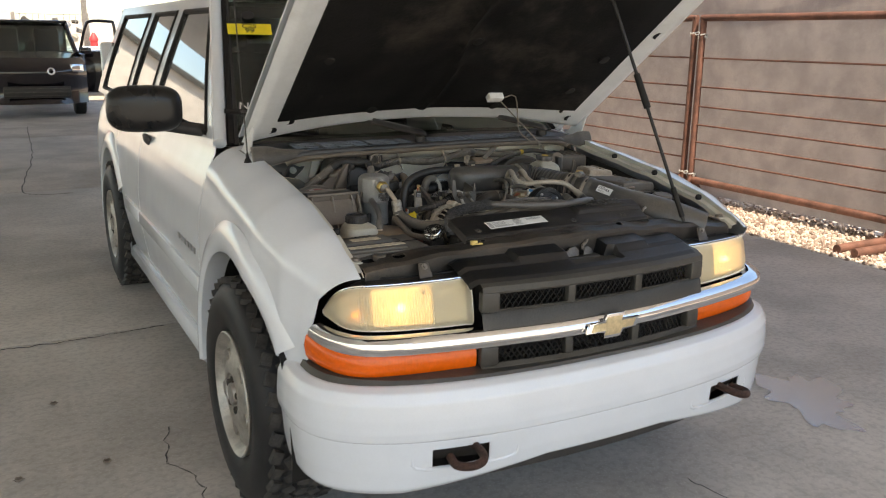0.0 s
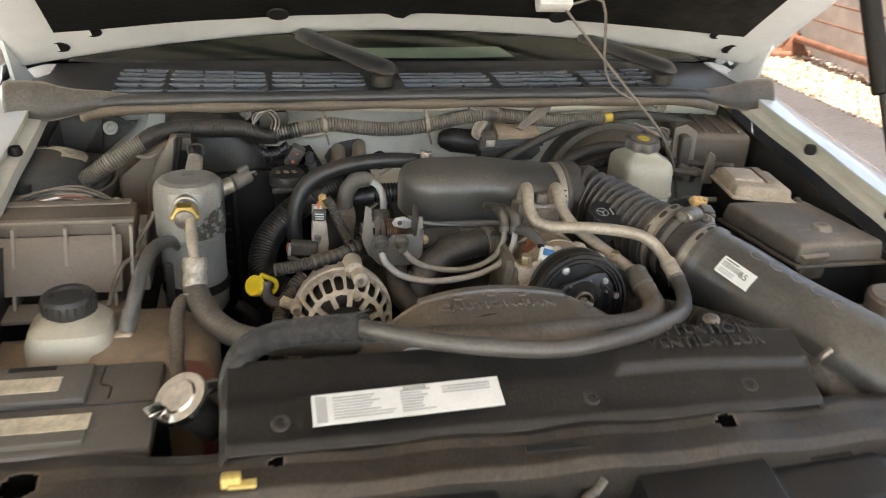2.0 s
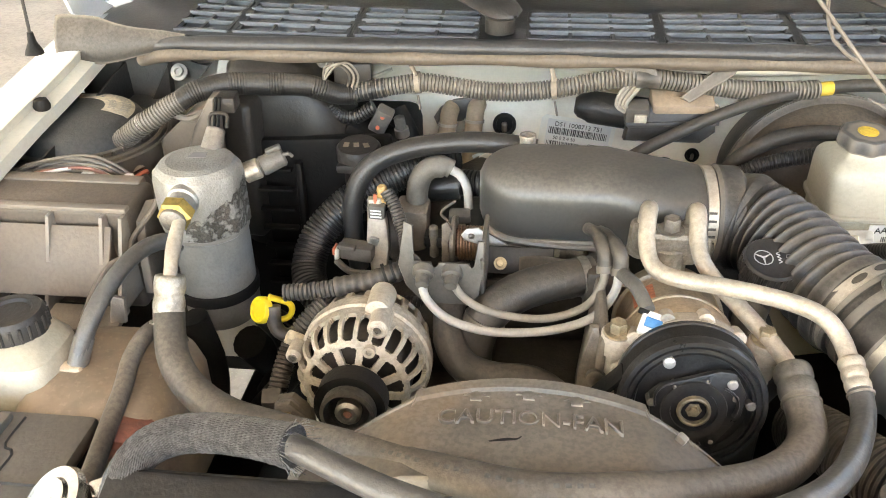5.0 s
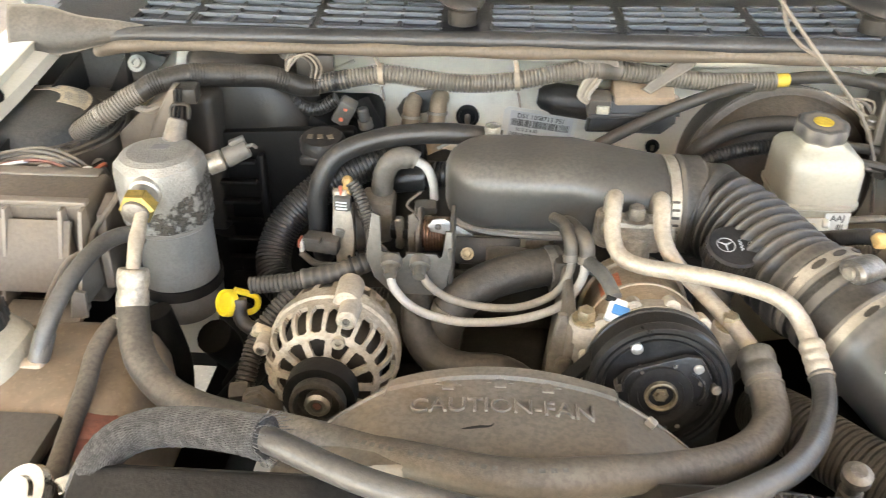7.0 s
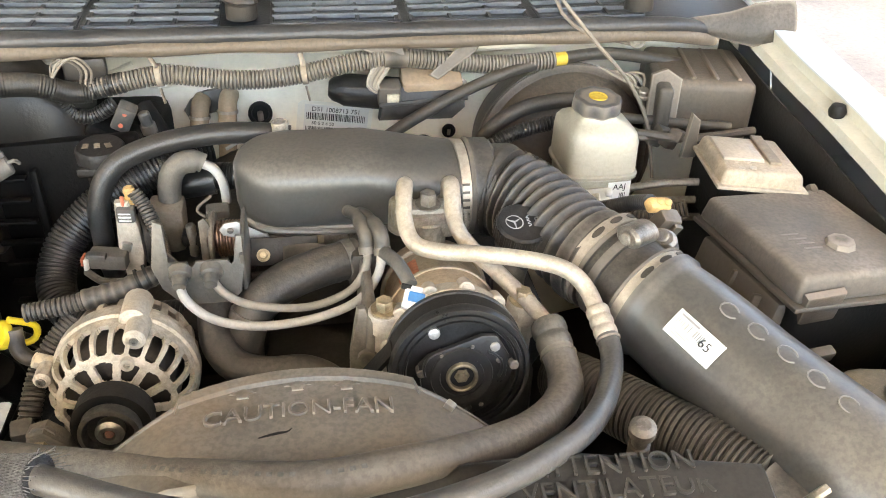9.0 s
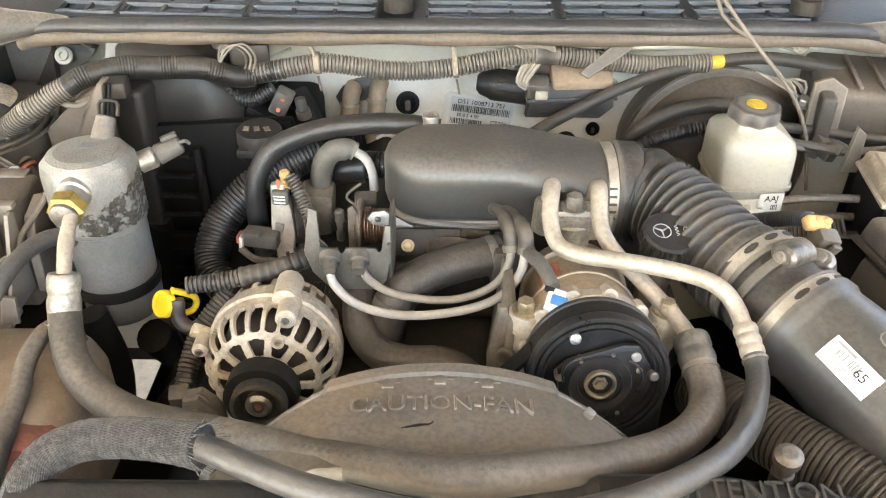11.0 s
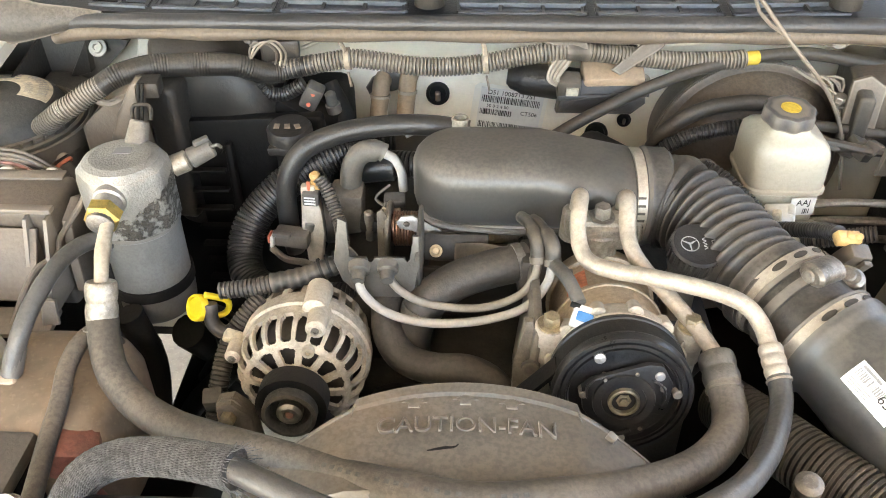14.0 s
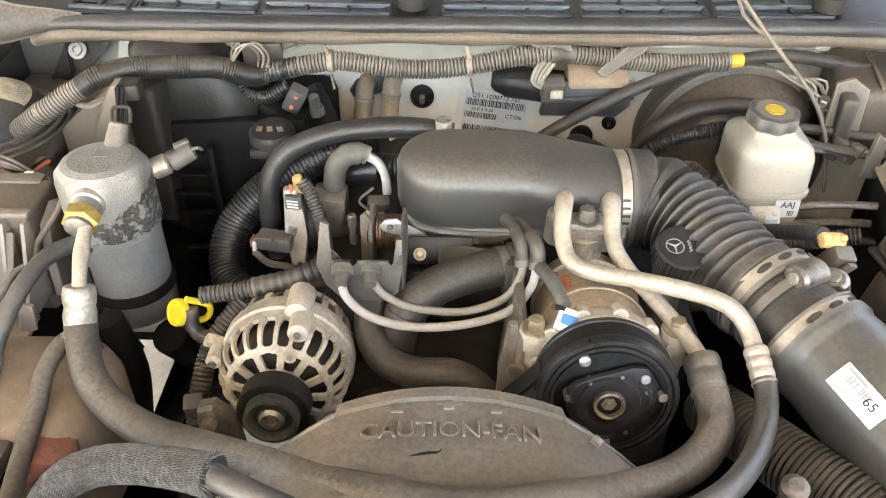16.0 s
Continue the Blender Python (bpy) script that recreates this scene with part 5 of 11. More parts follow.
# ---- engine bay: walls, cowl and radiator front ----
def bay():
    fw = part("firewall", sheet(lambda a, b: Vector((-0.66 + 1.32 * a, 0.985, 0.45 + 0.60 * b)), 30, 12, 0.004), PAINT_IN, suv,
              "dusty white painted firewall")
    # pressed swages in the firewall sheet
    for pts in ([(-0.40, 0.981, 1.012), (-0.372, 0.981, 0.996), (-0.30, 0.981, 0.992), (-0.262, 0.981, 1.004), (-0.235, 0.981, 1.016)], [(-0.29, 0.981, 0.986), (-0.20, 0.981, 0.981), (-0.16, 0.981, 0.990)], [(0.19, 0.981, 1.030), (0.23, 0.981, 1.022), (0.30, 0.981, 1.02)]):
        part("pressed_swage", sweep(pts, 0.005, 8, 0.01, flat=0.6), PAINT_IN, fw)
    prof = [(0.990, 1.030), (0.975, 1.034), (0.950, 1.044), (0.930, 1.052), (0.912, 1.050), (0.896, 1.052), (0.882, 1.060), (0.870, 1.074), (0.866, 1.082)]
    def ledge(a, b):
        k = b * (len(prof) - 1)
        i = min(int(k), len(prof) - 2)
        y = prof[i][0] + (prof[i + 1][0] - prof[i][0]) * (k - i)
        z = prof[i][1] + (prof[i + 1][1] - prof[i][1]) * (k - i)
        x = -0.66 + 1.32 * a
        return Vector((x, y + 0.05 * abs(x / 0.62) ** 3, z - 0.003 * math.sin(a * 12)))
    lg = part("cowl_ledge", sheet(ledge, 60, 32, 0.003), PAINT_IN, suv, "white cowl ledge stained with dust")
    for x in (-0.315, 0.128, 0.465):
        part("ledge_bolt", bolt((x, 0.897 + 0.02 * (x > 0.4), 1.053), (0, -0.8, 0.5), 0.0085), STEEL_DUSTY, lg)
    for s in (-1, 1):
        part("inner_fender", sheet(lambda a, b, s=s: Vector((s * (0.626 - 0.02 * b + (0.03 * math.sin(a * 7) * b)), 0.10 + 0.92 * a, lerp_table(0.05 + a, TOP) - 0.048 - 0.55 * b)),
                                   20, 8, 0.003), BLACK_METAL, suv, "dark inner fender panel")
    # thick rubber weatherstrip along the cowl, with wide flattened ends
    line = [(-0.575, 0.905, 1.062), (-0.52, 0.885, 1.078), (-0.40, 0.868, 1.086), (-0.2, 0.860, 1.090), (0, 0.858, 1.092), (0.2, 0.860, 1.092),
            (0.40, 0.868, 1.090), (0.50, 0.880, 1.084), (0.57, 0.905, 1.068)]
    bm = sweep(line, lambda f, s: 0.0115 + 0.0006 * math.sin(s * 60), 14, 0.008)
    seal = part("cowl_seal", bm, SEAL, suv, "dusty black rubber cowl weatherstrip")
    low = [(x, y - 0.007, z - 0.012) for x, y, z in line]
    part("seal_lip", sweep(low, lambda f, s: 0.0085 + 0.0012 * math.sin(s * 35), 12, 0.008), SEAL_TAN, seal)
    for s in (-1, 1):
        def flap(a, b, s=s):
            half = 0.007 + 0.021 * min(1, a * 1.5) ** 1.6
            v = 2 * b - 1
            return Vector((s * (0.500 + 0.190 * a), 0.889 + 0.012 * a + 0.35 * half * v - (0.003 + 0.005 * a) * (1 - v * v), 1.080 - 0.004 * a + half * v + 0.002 * math.sin(9 * a)))
        part("seal_end", sheet(flap, 36, 14, 0.007), SEAL_END, seal, "flattened dusty end of the weatherstrip")
    part("cowl_gusset", prism([(-0.473, 1.056), (-0.440, 1.052), (-0.470, 0.990), (-0.490, 0.990)], (0, 0.934, 0), (1, 0, 0), (0, 0, 1), 0.006, 0.002), PAINT_IN_DIM, lg, "stained painted bracket under the cowl")


def cowl():
    def base(a, b):
        k = 2 * a - 1
        x = k * 0.69
        y = 0.872 + (0.30 - 0.075 * (1 - k * k) + 0.06 * k * k) * b + 0.09 * abs(k) ** 4
        return Vector((x, y, 1.094 + 0.012 * b - 0.02 * abs(k) ** 4 + 0.004 * math.sin(b * 6)))
    groups = ((-0.523, -0.449), (-0.432, -0.279), (-0.261, -0.108), (-0.033, 0.122), (0.144, 0.295), (0.316, 0.460))
    rows, b0, b1 = 4, 0.05, 0.48
    nu, nv = 276, 60

    def keep(a, b):
        x = -0.69 + 1.38 * a
        return not (b0 < b < b1 and any(x0 < x < x1 for x0, x1 in groups))
    c = part("cowl_panel", sheet(base, nu, nv, 0.003, keep=keep), COWL, suv, "black plastic cowl vent panel with slots")

    def slat(p, q, wide, high, roll=0.0):
        d = q - p
        m = (p + q) / 2
        return box(m, (d.length, wide, high), 0.0008, (roll, -math.degrees(math.atan2(d.z, math.hypot(d.x, d.y))), math.degrees(math.atan2(d.y, d.x))), seg=1)
    for x0, x1 in groups:
        n = max(2, round((x1 - x0) / 0.051))
        a0_, a1_ = (x0 - 0.004 + 0.69) / 1.38, (x1 + 0.004 + 0.69) / 1.38
        for r in range(rows + 1):
            b = b0 + (b1 - b0) * r / rows
            part("vent_bar", slat(base(a0_, b), base(a1_, b), 0.0085, 0.006), COWL_SKY_SHEEN, c)
            if r < rows:
                m = b + (b1 - b0) / rows * 0.42
                part("louvre", slat(base(a0_, m) - Vector((0, 0, 0.009)), base(a1_, m) - Vector((0, 0, 0.009)), 0.017, 0.002, 28), COWL_SKY_SHEEN, c)
        for k in range(n + 1):
            a = a0_ + (a1_ - a0_) * k / n
            part("vent_bar", slat(base(a, b0), base(a, b1), 0.0055, 0.006), COWL, c)
    # flat black sheet in place of the shade below the vent openings
    part("cowl_shade_sheet", box((0, 0.995, 1.0795), (1.0, 0.20, 0.003), 0.0), RUBBER_DARK, suv)
    # wipers
    for p, mid, tip in ((Vector((-0.060, 0.892, 1.116)), Vector((-0.30, 1.085, 1.178)), Vector((-0.64, 1.20, 1.20))), (Vector((0.474, 0.905, 1.114)), Vector((0.235, 1.085, 1.175)), Vector((-0.10, 1.12, 1.185)))):
        d = mid - p
        w = part("wiper", lathe(p + d * 0.06 - Vector((0, 0, 0.020)), (0, 0, 1), [(0, 0), (0, 0.020), (0.018, 0.020), (0.022, 0.016), (0.024, 0)], 18), BLACK_METAL, suv, "black windshield wiper")
        side = d.cross(Vector((0, 0, 1))).normalized()

        def root(a, b, p=p, d=d, side=side):
            e = math.sqrt(max(0.0, 1 - (1 - min(1, a / 0.10)) ** 2))
            wide = (0.027 - 0.012 * a) * max(0.06, e)
            v = 2 * b - 1
            return p + d * (0.62 * a) + side * (wide * v) + Vector((0, 0, 0.012 * (1 - abs(v) ** 3) * max(0.1, e) + 0.004))
        part("wiper_arm_root", sheet(root, 26, 12, 0.008), WIPER, w)
        part("wiper_slot", sweep([p + d * 0.16 + Vector((0, 0, 0.017)), p + d * 0.54 + Vector((0, 0, 0.017))], 0.0022, 6, 0.02), RUBBER_DARK, w)
        part("wiper_arm", sweep([p + d * 0.58 + Vector((0, 0, 0.010)), mid, tip], 0.0065, 8, 0.03, flat=0.6), WIPER, w)
        part("wiper_blade", sweep([mid + Vector((0.26, -0.02, 0.012)), mid + Vector((0, 0.03, 0.012)), tip + Vector((-0.05, 0.03, 0.0))], 0.006, 6, 0.03, flat=1.6), RUBBER_DARK, w)


def radiator_front():
    def sup(x):
        return 0.095 + 0.054 * (abs(x) / 0.62) ** 2.2, 0.932 - 0.036 * (abs(x) / 0.62) ** 2
    sect = [(0.045, -0.05), (0.043, -0.006), (0.036, 0.0), (0.020, 0.003), (0.010, -0.001), (0.0, -0.002), (-0.018, -0.004), (-0.026, -0.012), (-0.028, -0.07)]

    def fn(a, b):
        x = -0.635 + 1.27 * a
        y, z = sup(x)
        k = b * (len(sect) - 1)
        i = min(int(k), len(sect) - 2)
        o = [sect[i][j] + (sect[i + 1][j] - sect[i][j]) * (k - i) for j in (0, 1)]
        wide = 1 + 0.9 * max(0, abs(x) - 0.40) / 0.22
        return Vector((x, y + o[0] * wide, z + o[1] + 0.002 * math.sin(x * 40)))

    def keep(a, b):
        p = fn(a, b)
        for x, r in ((-0.520, 0.019), (-0.598, 0.023), (0.520, 0.019), (0.598, 0.022), (-0.28, 0.007), (0.19, 0.012)):
            if abs(p.x - x) < r and abs(p.y - sup(x)[0] - 0.012) < r * 0.85 and (abs(p.x - x) / r) ** 2 + ((p.y - sup(x)[0] - 0.012) / r / 0.85) ** 2 < 1:
                return False
        return True
    s = part("radiator_support", sheet(fn, 260, 64, 0.002, keep=keep), SUPPORT, suv, "dirty dark radiator support crossmember")
    part("support_clip", box((-0.322, 0.092, 0.932), (0.018, 0.012, 0.012), 0.002), YELLOW_OLD, s, "small yellow plastic clip")
    part("support_clip_foot", box((-0.312, 0.088, 0.929), (0.026, 0.010, 0.004), 0.001), YELLOW_OLD, s)
    for x in (-0.645, 0.645):
        part("fender_bracket", box((x * 1.0, 0.175, 0.902), (0.034, 0.09, 0.005), 0.002), PAINT_IN_DIM, s)
        part("bracket_bolt", lathe((x * 0.995, 0.150, 0.904), (0, 0, 1), [(0, 0), (0, 0.013), (0.008, 0.011), (0.009, 0)], 14), RUBBER, s)
    for x in (-0.484, 0.484):
        part("lamp_bracket", prism([(-0.024, -0.05), (0.024, -0.05), (0.014, 0.03), (-0.014, 0.03)], (x, 0.062, 0.872), (1, 0, 0), (0, 0.45, 0.89), 0.004, 0.001), SUPPORT, s)
        part("lamp_bracket_bolt", bolt((x, 0.066, 0.892), (0, -0.89, 0.45), 0.0055), STEEL_OLD, s)

    # black plastic air deflector behind the grille
    def panel(a, b):
        x = -0.405 + 0.785 * a
        y0, y1 = y_front(x) + 0.006, 0.088
        z = lerp_table(b, [(0, 0.858), (0.10, 0.868), (0.42, 0.880), (0.50, 0.893), (0.55, 0.900), (0.88, 0.910), (1.0, 0.908)])
        if x < -0.225 and b > 0.45:
            z -= 0.013 * min(1, (-0.225 - x) / 0.010)
        if x > 0.215 and b > 0.45:
            z -= 0.014 * min(1, (x - 0.215) / 0.010)
        if -0.072 < x < 0.100 and b > 0.24:
            e = min(1, (x + 0.072) / 0.012, (b - 0.24) / 0.06, (0.100 - x) / 0.010)
            if b > 0.55 and x > 0.060:
                e = min(e, max(0, (0.074 - x) / 0.014))
            z -= (z - 0.858) * e
        edge = min(1, a / 0.03, (1 - a) / 0.03)
        return Vector((x, y0 + (y1 - y0) * b, z - 0.012 * (1 - edge)))

    def open_(a, b):
        x = -0.405 + 0.785 * a
        return not (0.060 < x < 0.092 and 0.30 < b < 0.54)
    d = part("air_deflector", sheet(panel, 200, 60, 0.003, keep=open_), PLASTIC_CLEAN2, suv, "black plastic air deflector panel behind the grille")
    for x, z in ((-0.31, 0.8935), (-0.15, 0.9145), (0.15, 0.9145), (0.30, 0.900)):
        part("panel_slot", box((x, 0.078, z), (0.05, 0.008, 0.002), 0.0), RUBBER_DARK, d)
    # hood latch
    l = part("hood_latch", box((0.0, 0.042, 0.866), (0.115, 0.030, 0.014), 0.004, (0, 0, -4)), BLACK_METAL, suv, "worn grey steel hood latch")
    part("latch_claw", prism([(-0.040, -0.012), (0.012, -0.012), (0.018, 0.010), (0.006, 0.024), (-0.016, 0.022), (-0.034, 0.008)], (-0.022, 0.046, 0.874), (1, 0.12, 0), (0, 0.30, 0.95), 0.006, 0.002), LATCH, l)
    part("latch_arm", prism([(-0.014, -0.012), (0.026, -0.012), (0.024, 0.010), (0.010, 0.020), (-0.004, 0.018)], (0.020, 0.048, 0.874), (1, 0.12, 0), (0, 0.30, 0.95), 0.005, 0.002), LATCH, l)
    part("latch_lever", sweep([(0.010, 0.050, 0.885), (0.016, 0.056, 0.898), (0.028, 0.062, 0.900), (0.036, 0.064, 0.912)], 0.005, 8, 0.005, flat=0.5), LATCH, l)
    part("latch_striker_hole", lathe((0.048, 0.002, 0.8595), (0, 0, 1), [(0, 0), (0, 0.015), (0.001, 0.015), (0.001, 0)], 20), INK, l)
    part("support_slot", box((0.005, 0.094, 0.9325), (0.085, 0.010, 0.0015), 0), INK, l)

    # radiator cover with its warning decal
    def cover(a, b):
        x = -0.335 + 0.655 * a
        yb = 0.238 - 0.03 * max(0, (x - 0.18) / 0.14)
        y = 0.122 + (yb - 0.122) * b
        z = lerp_table(b, [(0, 0.934), (0.07, 0.942), (0.5, 0.958), (0.93, 0.972), (1.0, 0.966)])
        if x > 0.085 and b > 0.45:
            z += 0.010 * min(1, (x - 0.085) / 0.010, (b - 0.45) / 0.06)
        e = min(1, a / 0.012, (1 - a) / 0.012)
        return Vector((x, y, z - 0.015 * (1 - e)))
    c = part("radiator_cover", sheet(cover, 160, 50, 0.004), COVER, suv, "dusty black plastic radiator top cover")
    for x in (-0.275, 0.05, 0.235):
        part("push_pin", lathe((x, 0.150, 0.9475), (0, -0.3, 1), [(0, 0), (0, 0.010), (0.003, 0.009), (0.003, 0.005), (0.001, 0.0045), (0.001, 0)], 16), PLASTIC_CLEAN, c)
        part("pin_well", box((x, 0.150, 0.9468), (0.034, 0.026, 0.002), 0.001, (18, 0, 0)), PLASTIC_CLEAN, c)
    u, w = Vector((1, 0.035, 0.01)), Vector((0, 0.967, 0.255))
    o = Vector((-0.146, 0.1555, 0.9590))
    n = u.cross(w).normalized()
    dec = part("warning_decal", prism([(-0.098, -0.0195), (0.098, -0.0195), (0.098, 0.0195), (-0.098, 0.0195)], o, u, w, 0.0008, 0), PAPER, c, "long white printed decal")
    rng = random.Random(4)
    bm = bmesh.new()
    uu, ww = u.normalized(), w.normalized()

    def bar(x0, x1, y0, h):
        prism([(x0, y0), (x1, y0), (x1, y0 + h), (x0, y0 + h)], o + n * 0.0009, uu, ww, 0.0003, 0, bm)
    for i in range(11):
        bar(-0.094, -0.083, -0.016 + i * 0.003, 0.0014)
    for col, (x0, x1) in enumerate(((-0.077, -0.012), (-0.008, 0.028), (0.036, 0.092))):
        for r in range(8 if col < 2 else 3):
            bar(x0, x0 + (x1 - x0) * rng.uniform(0.55, 1.0), 0.0125 - r * 0.0037, 0.0011)
    tagged(part("print_line", bm, INK_GREY, dec), kind="stuff")
    words("CATALYST", o + n * 0.0012 + uu * 0.008 + ww * 0.0155, uu, ww, 0.0052, INK, dec, 0.0002)
    for txt, b in (("ATTENTION", 0.86), ("VENTILATEUR", 0.70)):
        p = cover((0.203 + 0.335) / 0.655, b) + Vector((0, 0, 0.0016))
        words(txt, p, (1, -0.05, 0), (0, 1, 0.12), 0.022, COVER, c, 0.0016)
    part("radiator", box((0, 0.19, 0.70), (0.66, 0.05, 0.46), 0.006), DARK_STEEL, suv)
    # radiator filler neck and cap
    cap = thing("pressure_cap", (-0.373, 0.225, 0.93), "shiny metal radiator cap with a lever tab", "radiator cap")
    ax = Vector((-0.42, -0.36, 0.83)).normalized()
    c0 = Vector((-0.373, 0.222, 0.934))
    part("cap_plate", lathe(c0, ax, [(0, 0), (0, 0.029), (0.004, 0.031), (0.010, 0.029), (0.011, 0.020), (0.014, 0.018), (0.015, 0.008), (0.013, 0.004), (0.013, 0)], 28), CHROME_WORN, cap)
    for k in (0.6, 3.74):
        part("cap_tab", box(c0 + Vector((0.033 * math.cos(k), 0.033 * math.sin(k), 0.004)), (0.020, 0.018, 0.008), 0.003, (0, 0, math.degrees(k))), CHROME_WORN, cap)
    part("filler_neck", cyl(c0 - ax * 0.06, c0, 0.020), BLACK_METAL, cap)


# ---- engine and its accessories ----
def fan_shroud():
    t = thing("fan_shroud", (-0.01, 0.25, 0.75), "dusty grey plastic fan shroud with raised lettering", "fan shroud")
    cx, cy, R = -0.017, 0.115, 0.229

    def height(x, e):
        """Top of the shroud: flat in the middle, falling off at both flanks."""
        k = max(0.0, abs(x - cx) - 0.092)
        return 0.9835 - 0.30 * k - 0.9 * k * k - 0.003 * ((x - cx) / 0.09) ** 2 * (k == 0) - 0.003 * (k > 0)

    def top(a, b):
        x = -0.192 + 0.352 * a
        mid = abs(x - cx) < 0.092
        yr = cy + math.sqrt(max(1e-4, R * R - (x - cx) ** 2)) - (0.0 if mid else 0.006)
        y0 = 0.226
        y = y0 + (max(yr, y0 + 0.004) - y0) * min(b / 0.94, 1)
        z = height(x, b)
        if mid and 0.855 < b < 0.95:
            z += 0.0035
        elif not mid and 0.90 < b < 0.95:
            z += 0.0015
        if b < 0.10:
            z -= 0.045 * (1 - b / 0.10) ** 1.6
        if b > 0.95:
            z -= 0.16 * (b - 0.95) / 0.05
            y += 0.003
        return Vector((x, y, z))
    part("shroud_body", sheet(top, 130, 90, 0.003), SHROUD, t)
    u, w = Vector((1, 0, 0)), Vector((0, 1, 0.0))
    words("CAUTION-FAN", (-0.0165, 0.3005, 0.9830), u, w, 0.0213, SHROUD, t, 0.0018, thin=-0.00045, bow=0.85, soft=0.0005)
    for x, y in ((-0.060, 0.3235), (-0.018, 0.3275), (0.020, 0.3245)):
        bm = prism([(-0.0045, -0.0055), (0.0045, -0.0055), (0.0045, 0.0), (0.0105, 0.0), (0, 0.0065), (-0.0105, 0.0), (-0.0045, 0.0)], (x, y, height(x, 0) - 0.0004), u, w, 0.0014, 0.0005)
        part("raised_arrow", bm, SHROUD, t)
    bm = sweep([(-0.047, 0.2745, 0.9832), (-0.034, 0.2775, 0.9833), (-0.026, 0.2785, 0.9833), (-0.022, 0.2825, 0.9833)], lambda f, s: 0.0011 * (0.5 + math.sin(3.1 * f)), 6, 0.002, flat=0.3)
    part("scuff_mark", bm, RUBBER_DARK, t, "dark scuff mark")
    part("rim_clip", box((0.099, 0.2985, 0.9755), (0.008, 0.006, 0.008), 0.001, (0, 20, -40)), SHROUD, t)
    bm = bmesh.new()
    lathe((cx, 0.30, 0.75), (0, 1, 0), [(0, 0), (0, 0.05), (0.03, 0.05), (0.03, 0)], 20, bm)
    for k in range(9):
        a = 2 * math.pi * k / 9
        c = Vector((cx + math.cos(a) * 0.115, 0.315, 0.75 + math.sin(a) * 0.115))
        box(c, (0.13, 0.006, 0.05), 0.002, (35, -math.degrees(a), 0), bm=bm)
    part("fan", bm, RUBBER_DARK, t)
    part("shroud_ring", sheet(lambda a, b: Vector((cx + 0.21 * math.cos(2 * math.pi * a), 0.23 + 0.11 * b, 0.75 + 0.205 * math.sin(2 * math.pi * a))), 48, 3, 0.004), PLASTIC, t)


